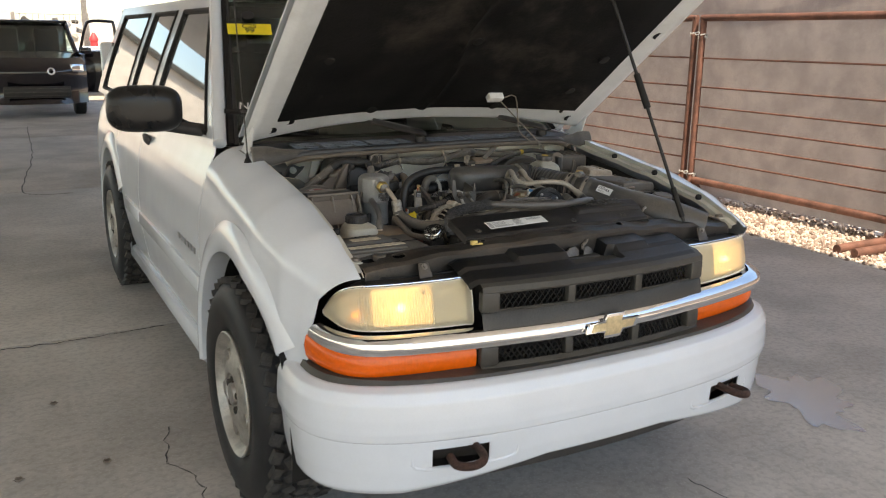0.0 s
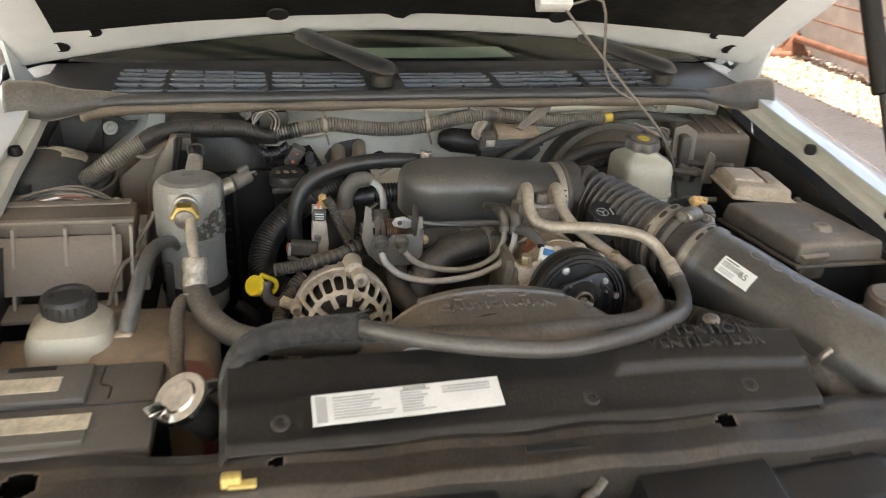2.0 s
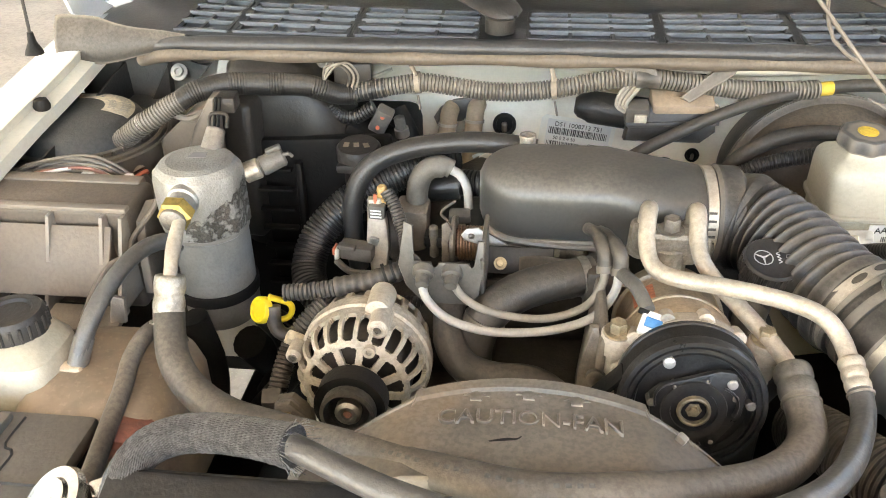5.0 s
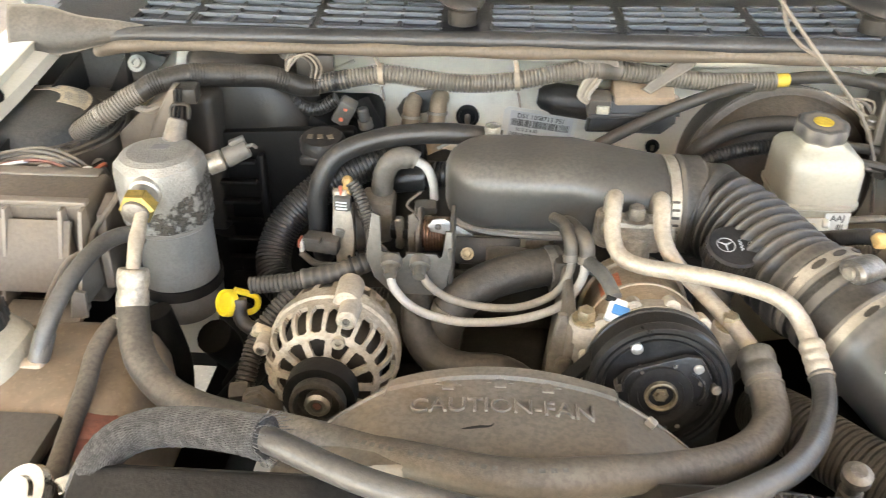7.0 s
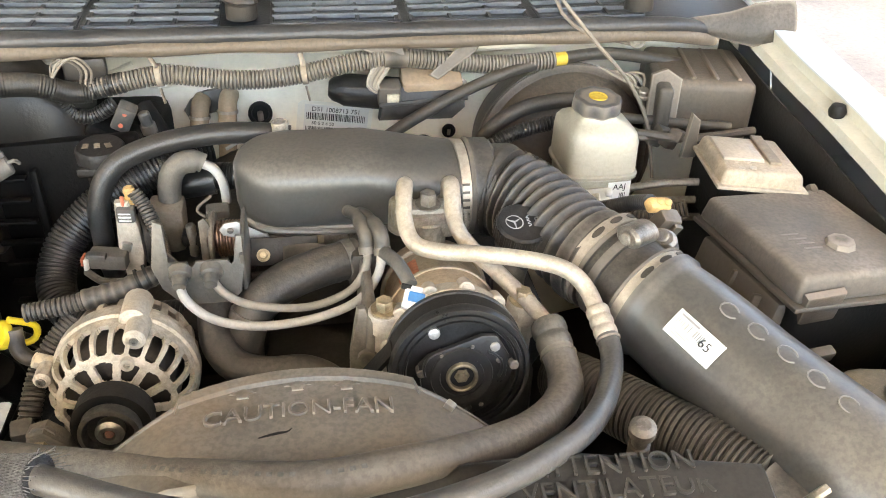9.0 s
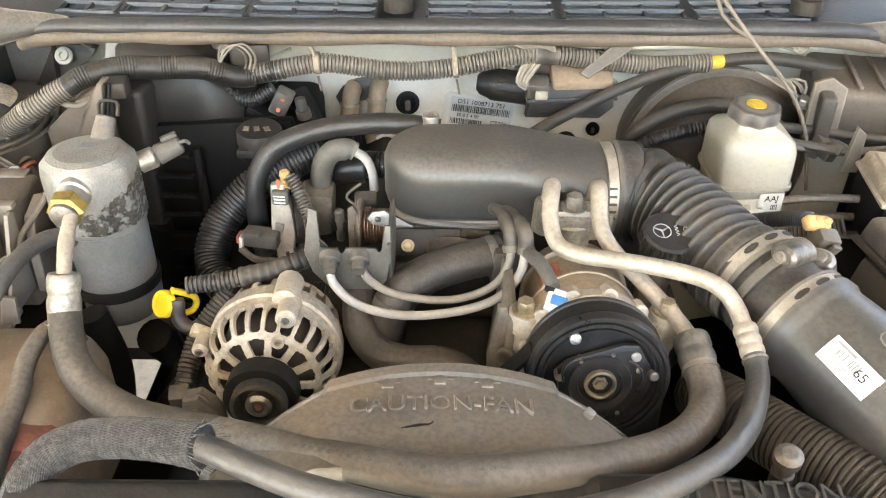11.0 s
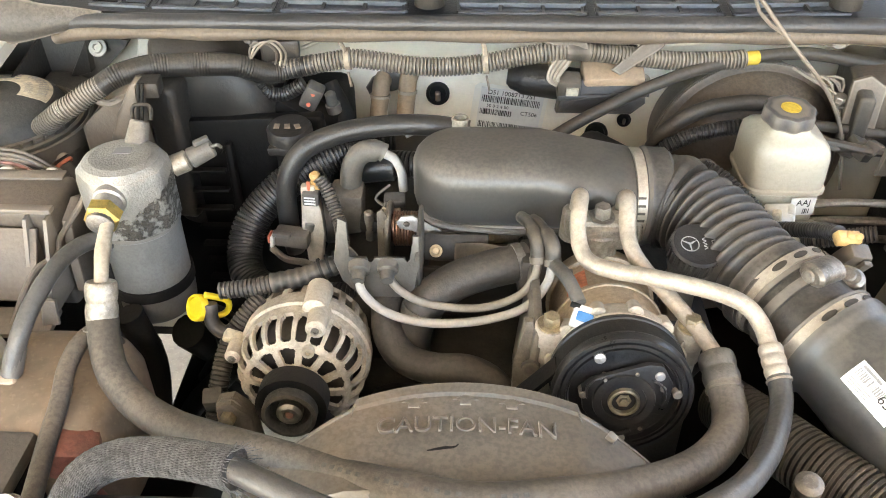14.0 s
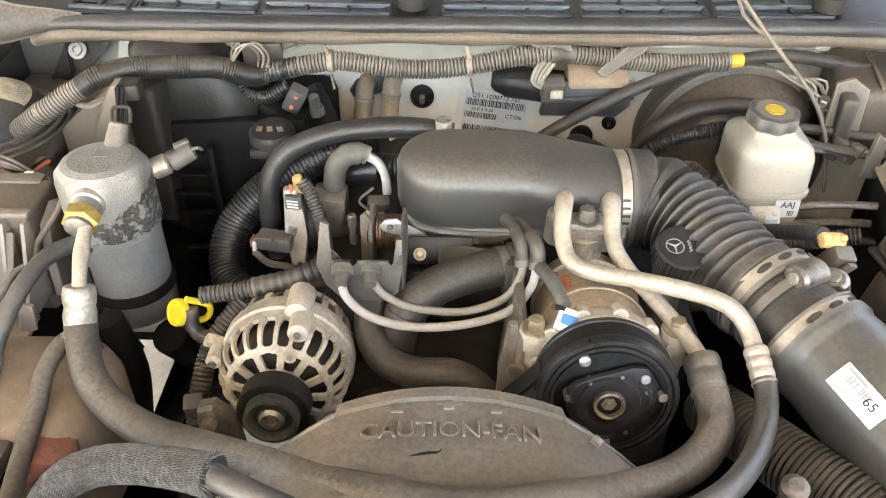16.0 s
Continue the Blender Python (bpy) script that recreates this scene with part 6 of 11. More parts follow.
def alternator():
    t = thing("alternator", (-0.185, 0.46, 0.82), "dusty cast aluminium alternator with a black pulley", "alternator")
    c = Vector((-0.1845, 0.430, 0.8920))
    ax = Vector((0.0, -1, 0.10)).normalized()
    u, w = Vector((1, 0, 0)), Vector((0, 0.10, 1)).normalized()

    def ring_dir(a):
        return u * math.cos(a) + w * math.sin(a)
    part("rotor_core", lathe(c - ax * 0.088, ax, [(0, 0), (0, 0.052), (0.086, 0.052), (0.090, 0.026), (0.090, 0)], 32), DARK_STEEL, t)
    # cast front shell with two rings of cooling slots
    prof = [(-0.060, 0.0655), (-0.056, 0.068), (-0.042, 0.068), (-0.040, 0.0655), (-0.014, 0.0645), (-0.006, 0.0615), (0.001, 0.0565), (0.006, 0.0490), (0.0085, 0.0405), (0.0105, 0.031), (0.0115, 0.024)]

    def shell(a, b):
        k = b * (len(prof) - 1)
        i = min(int(k), len(prof) - 2)
        h = prof[i][0] + (prof[i + 1][0] - prof[i][0]) * (k - i)
        r = prof[i][1] + (prof[i + 1][1] - prof[i][1]) * (k - i)
        return c + ax * h + ring_dir(2 * math.pi * a) * r

    def keep(a, b):
        s = abs((a * 24) % 1 - 0.5) * 2
        if 0.34 < b < 0.65:
            e = min(1, (b - 0.34) / 0.03, (0.65 - b) / 0.03)
            if s < 0.70 * math.sqrt(max(0, 1 - (1 - e) ** 2)):
                return False
        s = abs((a * 12 + 0.25) % 1 - 0.5) * 2
        if 0.715 < b < 0.93:
            e = min(1, (b - 0.715) / 0.03, (0.93 - b) / 0.03)
            if s < (0.76 - 0.8 * (b - 0.70)) * math.sqrt(max(0, 1 - (1 - e) ** 2)):
                return False
        return True
    part("front_housing", sheet(shell, 384, 90, 0.0045, keep=keep), CAST, t)
    back = [(-0.100, 0.020), (-0.100, 0.046), (-0.096, 0.056), (-0.088, 0.0615), (-0.072, 0.0645), (-0.060, 0.0655)]

    def rear(a, b):
        k = b * (len(back) - 1)
        i = min(int(k), len(back) - 2)
        h, r = (back[i][j] + (back[i + 1][j] - back[i][j]) * (k - i) for j in (0, 1))
        return c + ax * h + ring_dir(2 * math.pi * a) * r
    part("rear_housing", sheet(rear, 240, 40, 0.004, keep=lambda a, b: not (0.50 < b < 0.92 and abs((a * 20) % 1 - 0.5) < 0.32)), CAST, t)
    part("stator_ring", lathe(c, ax, [(-0.066, 0.058), (-0.066, 0.0625), (-0.059, 0.0625), (-0.059, 0.058)], 48), DARK_STEEL, t)
    for k, reach, h0, h1, r in ((1.33, 0.0665, -0.074, -0.030, 0.0135), (1.24, 0.0645, -0.040, -0.0035, 0.0110), (2.78, 0.0690, -0.030, -0.004, 0.0085), (4.2, 0.066, -0.06, -0.01, 0.012)):
        r0 = ring_dir(k)
        e = part("mounting_ear", cyl(c + ax * h0 + r0 * reach, c + ax * h1 + r0 * reach, r, r * 0.92, 20, 0.003), CAST, t)
        if r < 0.0115:
            part("ear_screw", lathe(c + ax * (h1 + 0.0002) + r0 * reach, ax, [(0, 0), (0, 0.0042), (0.0012, 0.0040), (0.0012, 0.0018), (0.0004, 0.0015), (0.0004, 0)], 12), STEEL, e)
    part("face_boss", lathe(c + ax * 0.004 + ring_dir(1.25) * 0.047, ax, [(0, 0), (0, 0.0065), (0.006, 0.006), (0.006, 0.0030), (0.002, 0.0028), (0.002, 0)], 16), CAST, t)
    p = part("pulley", lathe(c, ax, [(0.014, 0), (0.014, 0.027), (0.016, 0.0300), (0.036, 0.0300), (0.037, 0.0262), (0.049, 0.0262), (0.050, 0.0225), (0.041, 0.0195), (0.038, 0.0125), (0.038, 0)], 40), PULLEY, t, "worn dark grooved pulley")
    part("belt_wrap", lathe(c, ax, [(0.016, 0.029), (0.016, 0.0345), (0.038, 0.0345), (0.038, 0.029)], 44), RUBBER_DARK, p, "black drive belt round the pulley")
    part("pulley_nut", lathe(c, ax, [(0.037, 0), (0.037, 0.0125), (0.046, 0.0125), (0.049, 0.009), (0.049, 0.0055), (0.043, 0.005), (0.043, 0)], 20), STEEL, p)
    part("shaft_tip", lathe(c, ax, [(0.043, 0), (0.043, 0.0045), (0.0475, 0.0040), (0.0475, 0)], 14), RUST, p)
    low = Vector((-0.2535, 0.412, 0.862))
    b = part("lower_bracket", prism([(-0.012, -0.055), (0.030, -0.06), (0.022, 0.000), (0.004, 0.016), (-0.012, 0.012)], low + Vector((0, 0.016, 0)), (1, 0, 0), (0, 0.1, 1), 0.02, 0.004), CAST_DULL, t)
    part("bracket_washer", lathe(low + Vector((0, 0.006, 0.004)), (0, -1, 0.25), [(0, 0), (0, 0.0135), (0.005, 0.0135), (0.006, 0.011), (0.006, 0)], 20), STEEL_OLD, b)
    part("bracket_bolt", bolt(low, (0, -1, 0.25), 0.0085, 0.014), BRASSY, b)


def compressor():
    t = thing("air_conditioning_compressor", (0.128, 0.46, 0.85), "tan cast compressor with a black clutch pulley", "compressor")
    hub = Vector((0.123, 0.373, 0.9395))
    ax = Vector((0.0, -1.0, 0.17)).normalized()
    u, w = Vector((1, 0, 0)), Vector((0, 0.17, 1)).normalized()

    def at(r, a):
        return (u * math.cos(radians(a)) + w * math.sin(radians(a))) * r
    part("compressor_body", lathe(hub, -ax, [(0.070, 0), (0.070, 0.053), (0.085, 0.0555), (0.108, 0.0555), (0.110, 0.0525), (0.165, 0.0525), (0.168, 0.056), (0.19, 0.054), (0.196, 0.040), (0.196, 0)], 48), CAST_TAN, t)
    for d in (0.108, 0.166):
        part("body_seam", lathe(hub, -ax, [(d, 0.052), (d, 0.0572), (d + 0.0035, 0.0572), (d + 0.0035, 0.052)], 48), CAST, t)
    part("body_label", sheet(lambda a, b: hub - ax * (0.122 + 0.030 * b) + at(0.0530, 140 - 26 * a), 10, 2, 0.0004), ORANGE_OLD, t, "faded orange label")
    pl = part("clutch_pulley", lathe(hub, ax, [(-0.044, 0.030), (-0.044, 0.061), (-0.042, 0.0640), (-0.037, 0.0640), (-0.035, 0.0605), (-0.016, 0.0605), (-0.014, 0.0640), (-0.007, 0.0640),
              (-0.004, 0.0625), (-0.004, 0.0590), (-0.0068, 0.0585), (-0.0068, 0.0570), (-0.004, 0.0565), (-0.004, 0.0535), (-0.0068, 0.0530), (-0.0068, 0.0515), (-0.004, 0.0510),
              (-0.004, 0.0500), (-0.010, 0.0480), (-0.010, 0.0)], 72), CLUTCH, t, "black grooved clutch pulley")
    part("belt_run", lathe(hub, ax, [(-0.035, 0.060), (-0.035, 0.0632), (-0.016, 0.0632), (-0.016, 0.060)], 60), RUBBER_DARK, pl)
    # armature plate with three lobes, springs and rivets
    arms = (120, 43, -90)
    tri = [(-0.0385, 0.013), (-0.030, 0.022), (0.018, 0.0385), (0.031, 0.0375), (0.042, 0.018), (0.040, -0.004), (0.020, -0.036), (-0.002, -0.045), (-0.016, -0.040), (-0.036, -0.010)]
    plate = part("clutch_plate", prism(tri[::-1], hub - ax * 0.0045, u, w, 0.005, 0.0012), CLUTCH, pl)
    part("plate_step", lathe(hub, ax, [(0.0, 0.0), (0.0, 0.0285), (0.0025, 0.0275), (0.0025, 0.020), (0.0010, 0.0195), (0.0010, 0.0)], 40), CLUTCH, plate)
    for a, d in ((150, 50), (20, 50), (-100, 50)):
        mid = [hub + ax * 0.002 + at(0.033 + 0.004 * math.sin(math.pi * k / 8), a + d * (k / 8 - 0.5)) for k in range(9)]
        part("leaf_spring", sweep(mid, 0.0022, 8, 0.003, flat=0.5), CLUTCH, plate)
    for a, r, size, lift, mat in ((119.7, 0.0486, 0.0052, -0.0022, RIVET), (43, 0.0400, 0.0044, 0.0022, RIVET), (-90, 0.042, 0.005, 0.0022, RIVET), (172, 0.0365, 0.0040, 0.0006, STEEL_OLD), (5, 0.0485, 0.0044, -0.0032, STEEL_OLD),
                                 (22, 0.036, 0.0030, 0.0012, STEEL_OLD), (72, 0.030, 0.0018, 0.0012, STEEL_OLD), (130, 0.028, 0.0018, 0.0012, STEEL_OLD), (-60, 0.036, 0.0022, 0.0008, STEEL_OLD)):
        part("rivet", lathe(hub + at(r, a), ax, [(-0.014, 0), (-0.014, size), (lift, size), (lift + 0.0010, size * 0.75), (lift + 0.0012, 0)], 18), mat, pl)
    part("hub_bore", lathe(hub, ax, [(0.0005, 0.0145), (0.0050, 0.0140), (0.0056, 0.0125), (0.0050, 0.0112), (-0.004, 0.0105), (-0.004, 0.0)], 32), BRASSY_DARK, pl)
    part("hub_nut", lathe(hub, ax, [(-0.004, 0), (-0.004, 0.0085), (0.0015, 0.0070), (0.002, 0.0045), (0.0045, 0.0042), (0.005, 0)], 6), BRASSY_DARK, pl)
    # mounting lugs with bolts
    for c, s_ in ((Vector((0.061, 0.440, 0.968)), -1), (Vector((0.1945, 0.448, 0.9625)), 1)):
        e = part("mounting_lug", lathe(c - Vector((0, -0.01, 0.10)), (0, -0.1, 1), [(0, 0), (0, 0.0125), (0.055, 0.0125), (0.058, 0.0145), (0.078, 0.0140), (0.080, 0.0160), (0.098, 0.0150), (0.1, 0.0140), (0.1, 0)], 26), CAST_PALE, t)
        part("lug_bolt", bolt(c, (0, -0.1, 1), 0.0084, 0.012), BRASSY, e)
        part("lug_web", box(((c.x + 0.124) / 2 + s_ * 0.008, c.y + 0.012, 0.925), (0.050, 0.022, 0.044), 0.008, (0, s_ * 18, 0)), CAST_PALE, e)
        for k in range(2):
            part("web_rib", box((c.x - s_ * (0.012 + 0.010 * k), c.y - 0.006, c.z - 0.030), (0.004, 0.014, 0.044), 0.0015, (0, s_ * 12, 0)), CAST_PALE, e)
    rear = part("front_housing", lathe(hub, -ax, [(0.046, 0.030), (0.046, 0.057), (0.049, 0.0615), (0.060, 0.0625), (0.066, 0.0605), (0.074, 0.0565), (0.076, 0.030)], 54), CAST_PALE, t)
    for k in range(11):
        a = 32.7 * k + 12
        part("housing_boss", cyl(hub - ax * 0.050 + at(0.0600, a), hub - ax * 0.070 + at(0.0585, a), 0.0078, 0.0070), CAST_PALE, rear)
    mb = part("mount_bracket", box((0.042, 0.486, 0.87), (0.010, 0.11, 0.19), 0.005, (0, 5, 0)), CAST_DULL, t, "grey cast bracket with a bolt eye")
    part("bracket_face", prism([(-0.016, -0.09), (0.014, -0.09), (0.014, 0.035), (0.004, 0.075), (-0.004, 0.075), (-0.012, 0.03)], (0.040, 0.437, 0.895), (1, 0, 0), (0, 0.15, 1), 0.008, 0.003), CAST_DULL, mb)
    part("bracket_eye", lathe((0.043, 0.430, 0.9215), (0, -1, 0.2), [(0, 0.0042), (0, 0.0085), (0.006, 0.0085), (0.006, 0.0042)], 20), CAST_DULL, mb)
    part("rear_box", box((0.050, 0.556, 0.945), (0.030, 0.045, 0.045), 0.006, (0, 4, 0)), CAST_DARK, mb)
    part("side_boss", cyl((0.2045, 0.54, 0.90), (0.204, 0.535, 0.9865), 0.0165), CAST_DULL, t)
    part("side_bolt", bolt((0.204, 0.535, 0.986), (0, -0.1, 1), 0.009, 0.013), STEEL_OLD, t)
    # manifold block with the two pipes
    m = part("manifold_block", box((0.118, 0.566, 0.996), (0.074, 0.026, 0.022), 0.006), ALU_DIRTY, t, "aluminium pipe block")
    for x in (0.093, 0.143):
        part("pipe_socket", cyl((x, 0.585, 0.965), (x, 0.580, 1.004), 0.0145, 0.0135, 20, 0.003), ALU_DIRTY, m)
    part("block_web", box((0.118, 0.556, 0.986), (0.055, 0.012, 0.030), 0.004, (12, 0, 0)), ALU_DIRTY, m)
    part("block_bolt", bolt((0.118, 0.562, 1.007), (0, -0.1, 1), 0.0088, 0.015), STEEL_OLD, m)
    part("block_post", cyl((0.118, 0.565, 0.94), (0.118, 0.565, 0.99), 0.02), ALU_DIRTY, m)
    cp = part("coil_connector", box((0.089, 0.434, 0.982), (0.022, 0.022, 0.0100), 0.002, (40, 10, -16)), WHITE_PLASTIC, t, "white plug with a blue lock")
    part("plug_insert", box((0.0895, 0.4300, 0.9862), (0.015, 0.0090, 0.0050), 0.001, (40, 10, -16)), BLUE, cp)
    part("plug_clip", box((0.082, 0.4410, 0.9910), (0.010, 0.0050, 0.0050), 0.001, (40, 10, -16)), RUBBER_DARK, cp)
    part("coil_wire", sweep([(0.086, 0.445, 0.990), (0.078, 0.470, 0.996), (0.069, 0.50, 0.990), (0.062, 0.53, 0.978)], 0.0068, 10, 0.008), PLUG_GREY, t)


def ac_lines():
    t = thing("air_conditioning_pipe", (0.17, 0.48, 0.95), "dull aluminium pipes running to black hoses", "pipe")
    p1 = [(0.094, 0.583, 0.985), (0.095, 0.580, 1.016), (0.095, 0.566, 1.029), (0.092, 0.548, 1.026), (0.090, 0.532, 1.014), (0.092, 0.514, 1.003), (0.100, 0.498, 0.998), (0.120, 0.484, 0.999), (0.150, 0.471, 1.003), (0.184, 0.459, 1.004),
          (0.217, 0.449, 1.001), (0.238, 0.441, 0.994), (0.250, 0.428, 0.983), (0.254, 0.408, 0.974)]
    part("discharge_pipe", sweep(p1, 0.0082, 16, 0.004), ALU_PIPE, t, "dusty pale aluminium pipe")
    p2 = [(0.143, 0.583, 0.985), (0.143, 0.580, 1.014), (0.142, 0.568, 1.026), (0.141, 0.552, 1.022), (0.140, 0.534, 1.010), (0.143, 0.514, 1.001), (0.156, 0.497, 0.988), (0.172, 0.480, 0.978), (0.190, 0.455, 0.968), (0.203, 0.430, 0.962), (0.210, 0.412, 0.958)]
    part("suction_pipe", sweep(p2, lambda f, s: 0.0098 - 0.0018 * min(1, f * 2.2), 16, 0.004), ALU_PIPE, t, "dusty pale aluminium pipe")

    def ferrule(line, r, mat, n=2):
        return part("ferrule", sweep(line, lambda f, s: r * (0.97 + 0.14 * abs(math.sin(math.pi * f * n)) ** 0.6), 22, 0.0012), mat, t)
    ferrule([(0.2540, 0.410, 0.9750), (0.2568, 0.382, 0.9632)], 0.0100, ALU_PIPE, 3)
    part("clip_ring", lathe((0.2570, 0.380, 0.9625), (0.1, -0.9, -0.4), [(0, 0.0095), (0, 0.0115), (0.002, 0.0115), (0.002, 0.0095)], 24), ALU_DIRTY, t)
    ferrule([(0.2095, 0.414, 0.9590), (0.2125, 0.385, 0.9485)], 0.0152, DARK_FERR, 2)
    part("clip_ring", lathe((0.2128, 0.382, 0.9475), (0.05, -0.93, -0.36), [(0, 0.0150), (0, 0.0170), (0.002, 0.0170), (0.002, 0.0150)], 26), DARK_FERR, t)
    d = [(0.2570, 0.384, 0.964), (0.2545, 0.360, 0.958), (0.240, 0.324, 0.960), (0.214, 0.280, 0.970), (0.176, 0.240, 0.982), (0.105, 0.200, 0.990), (0.011, 0.182, 0.992), (-0.100, 0.203, 0.996), (-0.190, 0.240, 1.000)]
    part("discharge_hose", sweep(d, 0.0100, 18, 0.006), HOSE_GREY, t, "grey smooth discharge hose")
    br = [(-0.186, 0.239, 1.000), (-0.220, 0.250, 0.994), (-0.254, 0.258, 0.988), (-0.287, 0.259, 0.981), (-0.310, 0.248, 0.972), (-0.321, 0.228, 0.955), (-0.324, 0.212, 0.925)]
    part("braided_sleeve", sweep(br, lambda f, s: 0.0142 + 0.0022 * math.exp(-s / 0.010), 24, 0.003), BRAID2, t, "woven silver heat sleeve")
    bm = bmesh.new()
    line = spline(br, 70)
    for k in range(48):
        for sgn in (1, -1):
            pts = []
            for i, p in enumerate(line[:66]):
                dd = (line[min(i + 1, 69)] - line[max(i - 1, 0)]).normalized()
                uu = (Vector((0, 0, 1)) - dd * dd.z).normalized()
                vv = dd.cross(uu)
                a = sgn * i * 0.046 + 2 * math.pi * k / 48
                pts.append(p + (uu * math.cos(a) + vv * math.sin(a)) * (0.0147 + 0.0005 * sgn * math.sin(i * 1.9 + k) + 0.0021 * math.exp(-i / 4.5)))
            sweep(pts, 0.00062, 4, 0.005, bm, flat=0.6)
    for k in range(46):
        a = 2 * math.pi * k / 46
        p, dd = line[0], (line[1] - line[0]).normalized()
        uu = (Vector((0, 0, 1)) - dd * dd.z).normalized()
        vv = dd.cross(uu)
        o = (uu * math.cos(a) + vv * math.sin(a))
        sweep([p + o * 0.0158, p - dd * (0.003 + 0.004 * (k % 3)) + o * (0.0175 + 0.0012 * (k % 4))], 0.0004, 4, 0.004, bm)
    tagged(part("braid", bm, BRAID, t), kind="stuff")
    s = [(0.2125, 0.386, 0.949), (0.2135, 0.362, 0.943), (0.206, 0.335, 0.943), (0.184, 0.305, 0.948), (0.152, 0.278, 0.957), (0.108, 0.255, 0.968), (0.055, 0.238, 0.978), (-0.009, 0.230, 0.980), (-0.085, 0.249, 0.972), (-0.140, 0.275, 0.958),
         (-0.186, 0.296, 0.948), (-0.229, 0.316, 0.938), (-0.279, 0.341, 0.927), (-0.322, 0.372, 0.921), (-0.352, 0.402, 0.928), (-0.368, 0.432, 0.939), (-0.3765, 0.456, 0.950)]
    part("suction_hose", sweep(s, 0.0155, 22, 0.006), SUCTION, t, "thick black suction hose")
    ferrule([(-0.3755, 0.452, 0.948), (-0.3745, 0.470, 0.984)], 0.0142, ALU_DIRTY, 2)
    part("clip_ring", lathe((-0.3758, 0.4475, 0.9440), (0.0, -0.45, -0.89), [(0, 0.0152), (0, 0.0172), (0.0016, 0.0172), (0.0016, 0.0152)], 26), STEEL, t)
    part("receiver_pipe", sweep([(-0.3745, 0.468, 0.981), (-0.3775, 0.488, 0.995), (-0.3795, 0.508, 1.006), (-0.3805, 0.524, 1.014)], lambda f, s_: 0.0068 + 0.0010 * math.exp(-((f - 0.55) / 0.2) ** 2), 16, 0.004), ALU_PIPE, t)
    line = spline(s, 200)
    bm = bmesh.new()
    for i in range(70, 112, 2):
        if i in (78, 80, 90, 100):
            continue
        p, q = line[i], line[i + 1]
        dd = (q - p).normalized()
        uu = (Vector((0, -0.35, 1)) - dd * dd.dot(Vector((0, -0.35, 1)))).normalized()
        vv = dd.cross(uu)
        sheet(lambda a, b: p + (q - p) * a * 1.1 + (uu * math.cos(0.22 * b - 0.1) + vv * math.sin(0.22 * b - 0.1)) * 0.0159, 1, 3, 0, bm)
    tagged(part("hose_print", bm, HOSE_PRINT, t), kind="stuff")


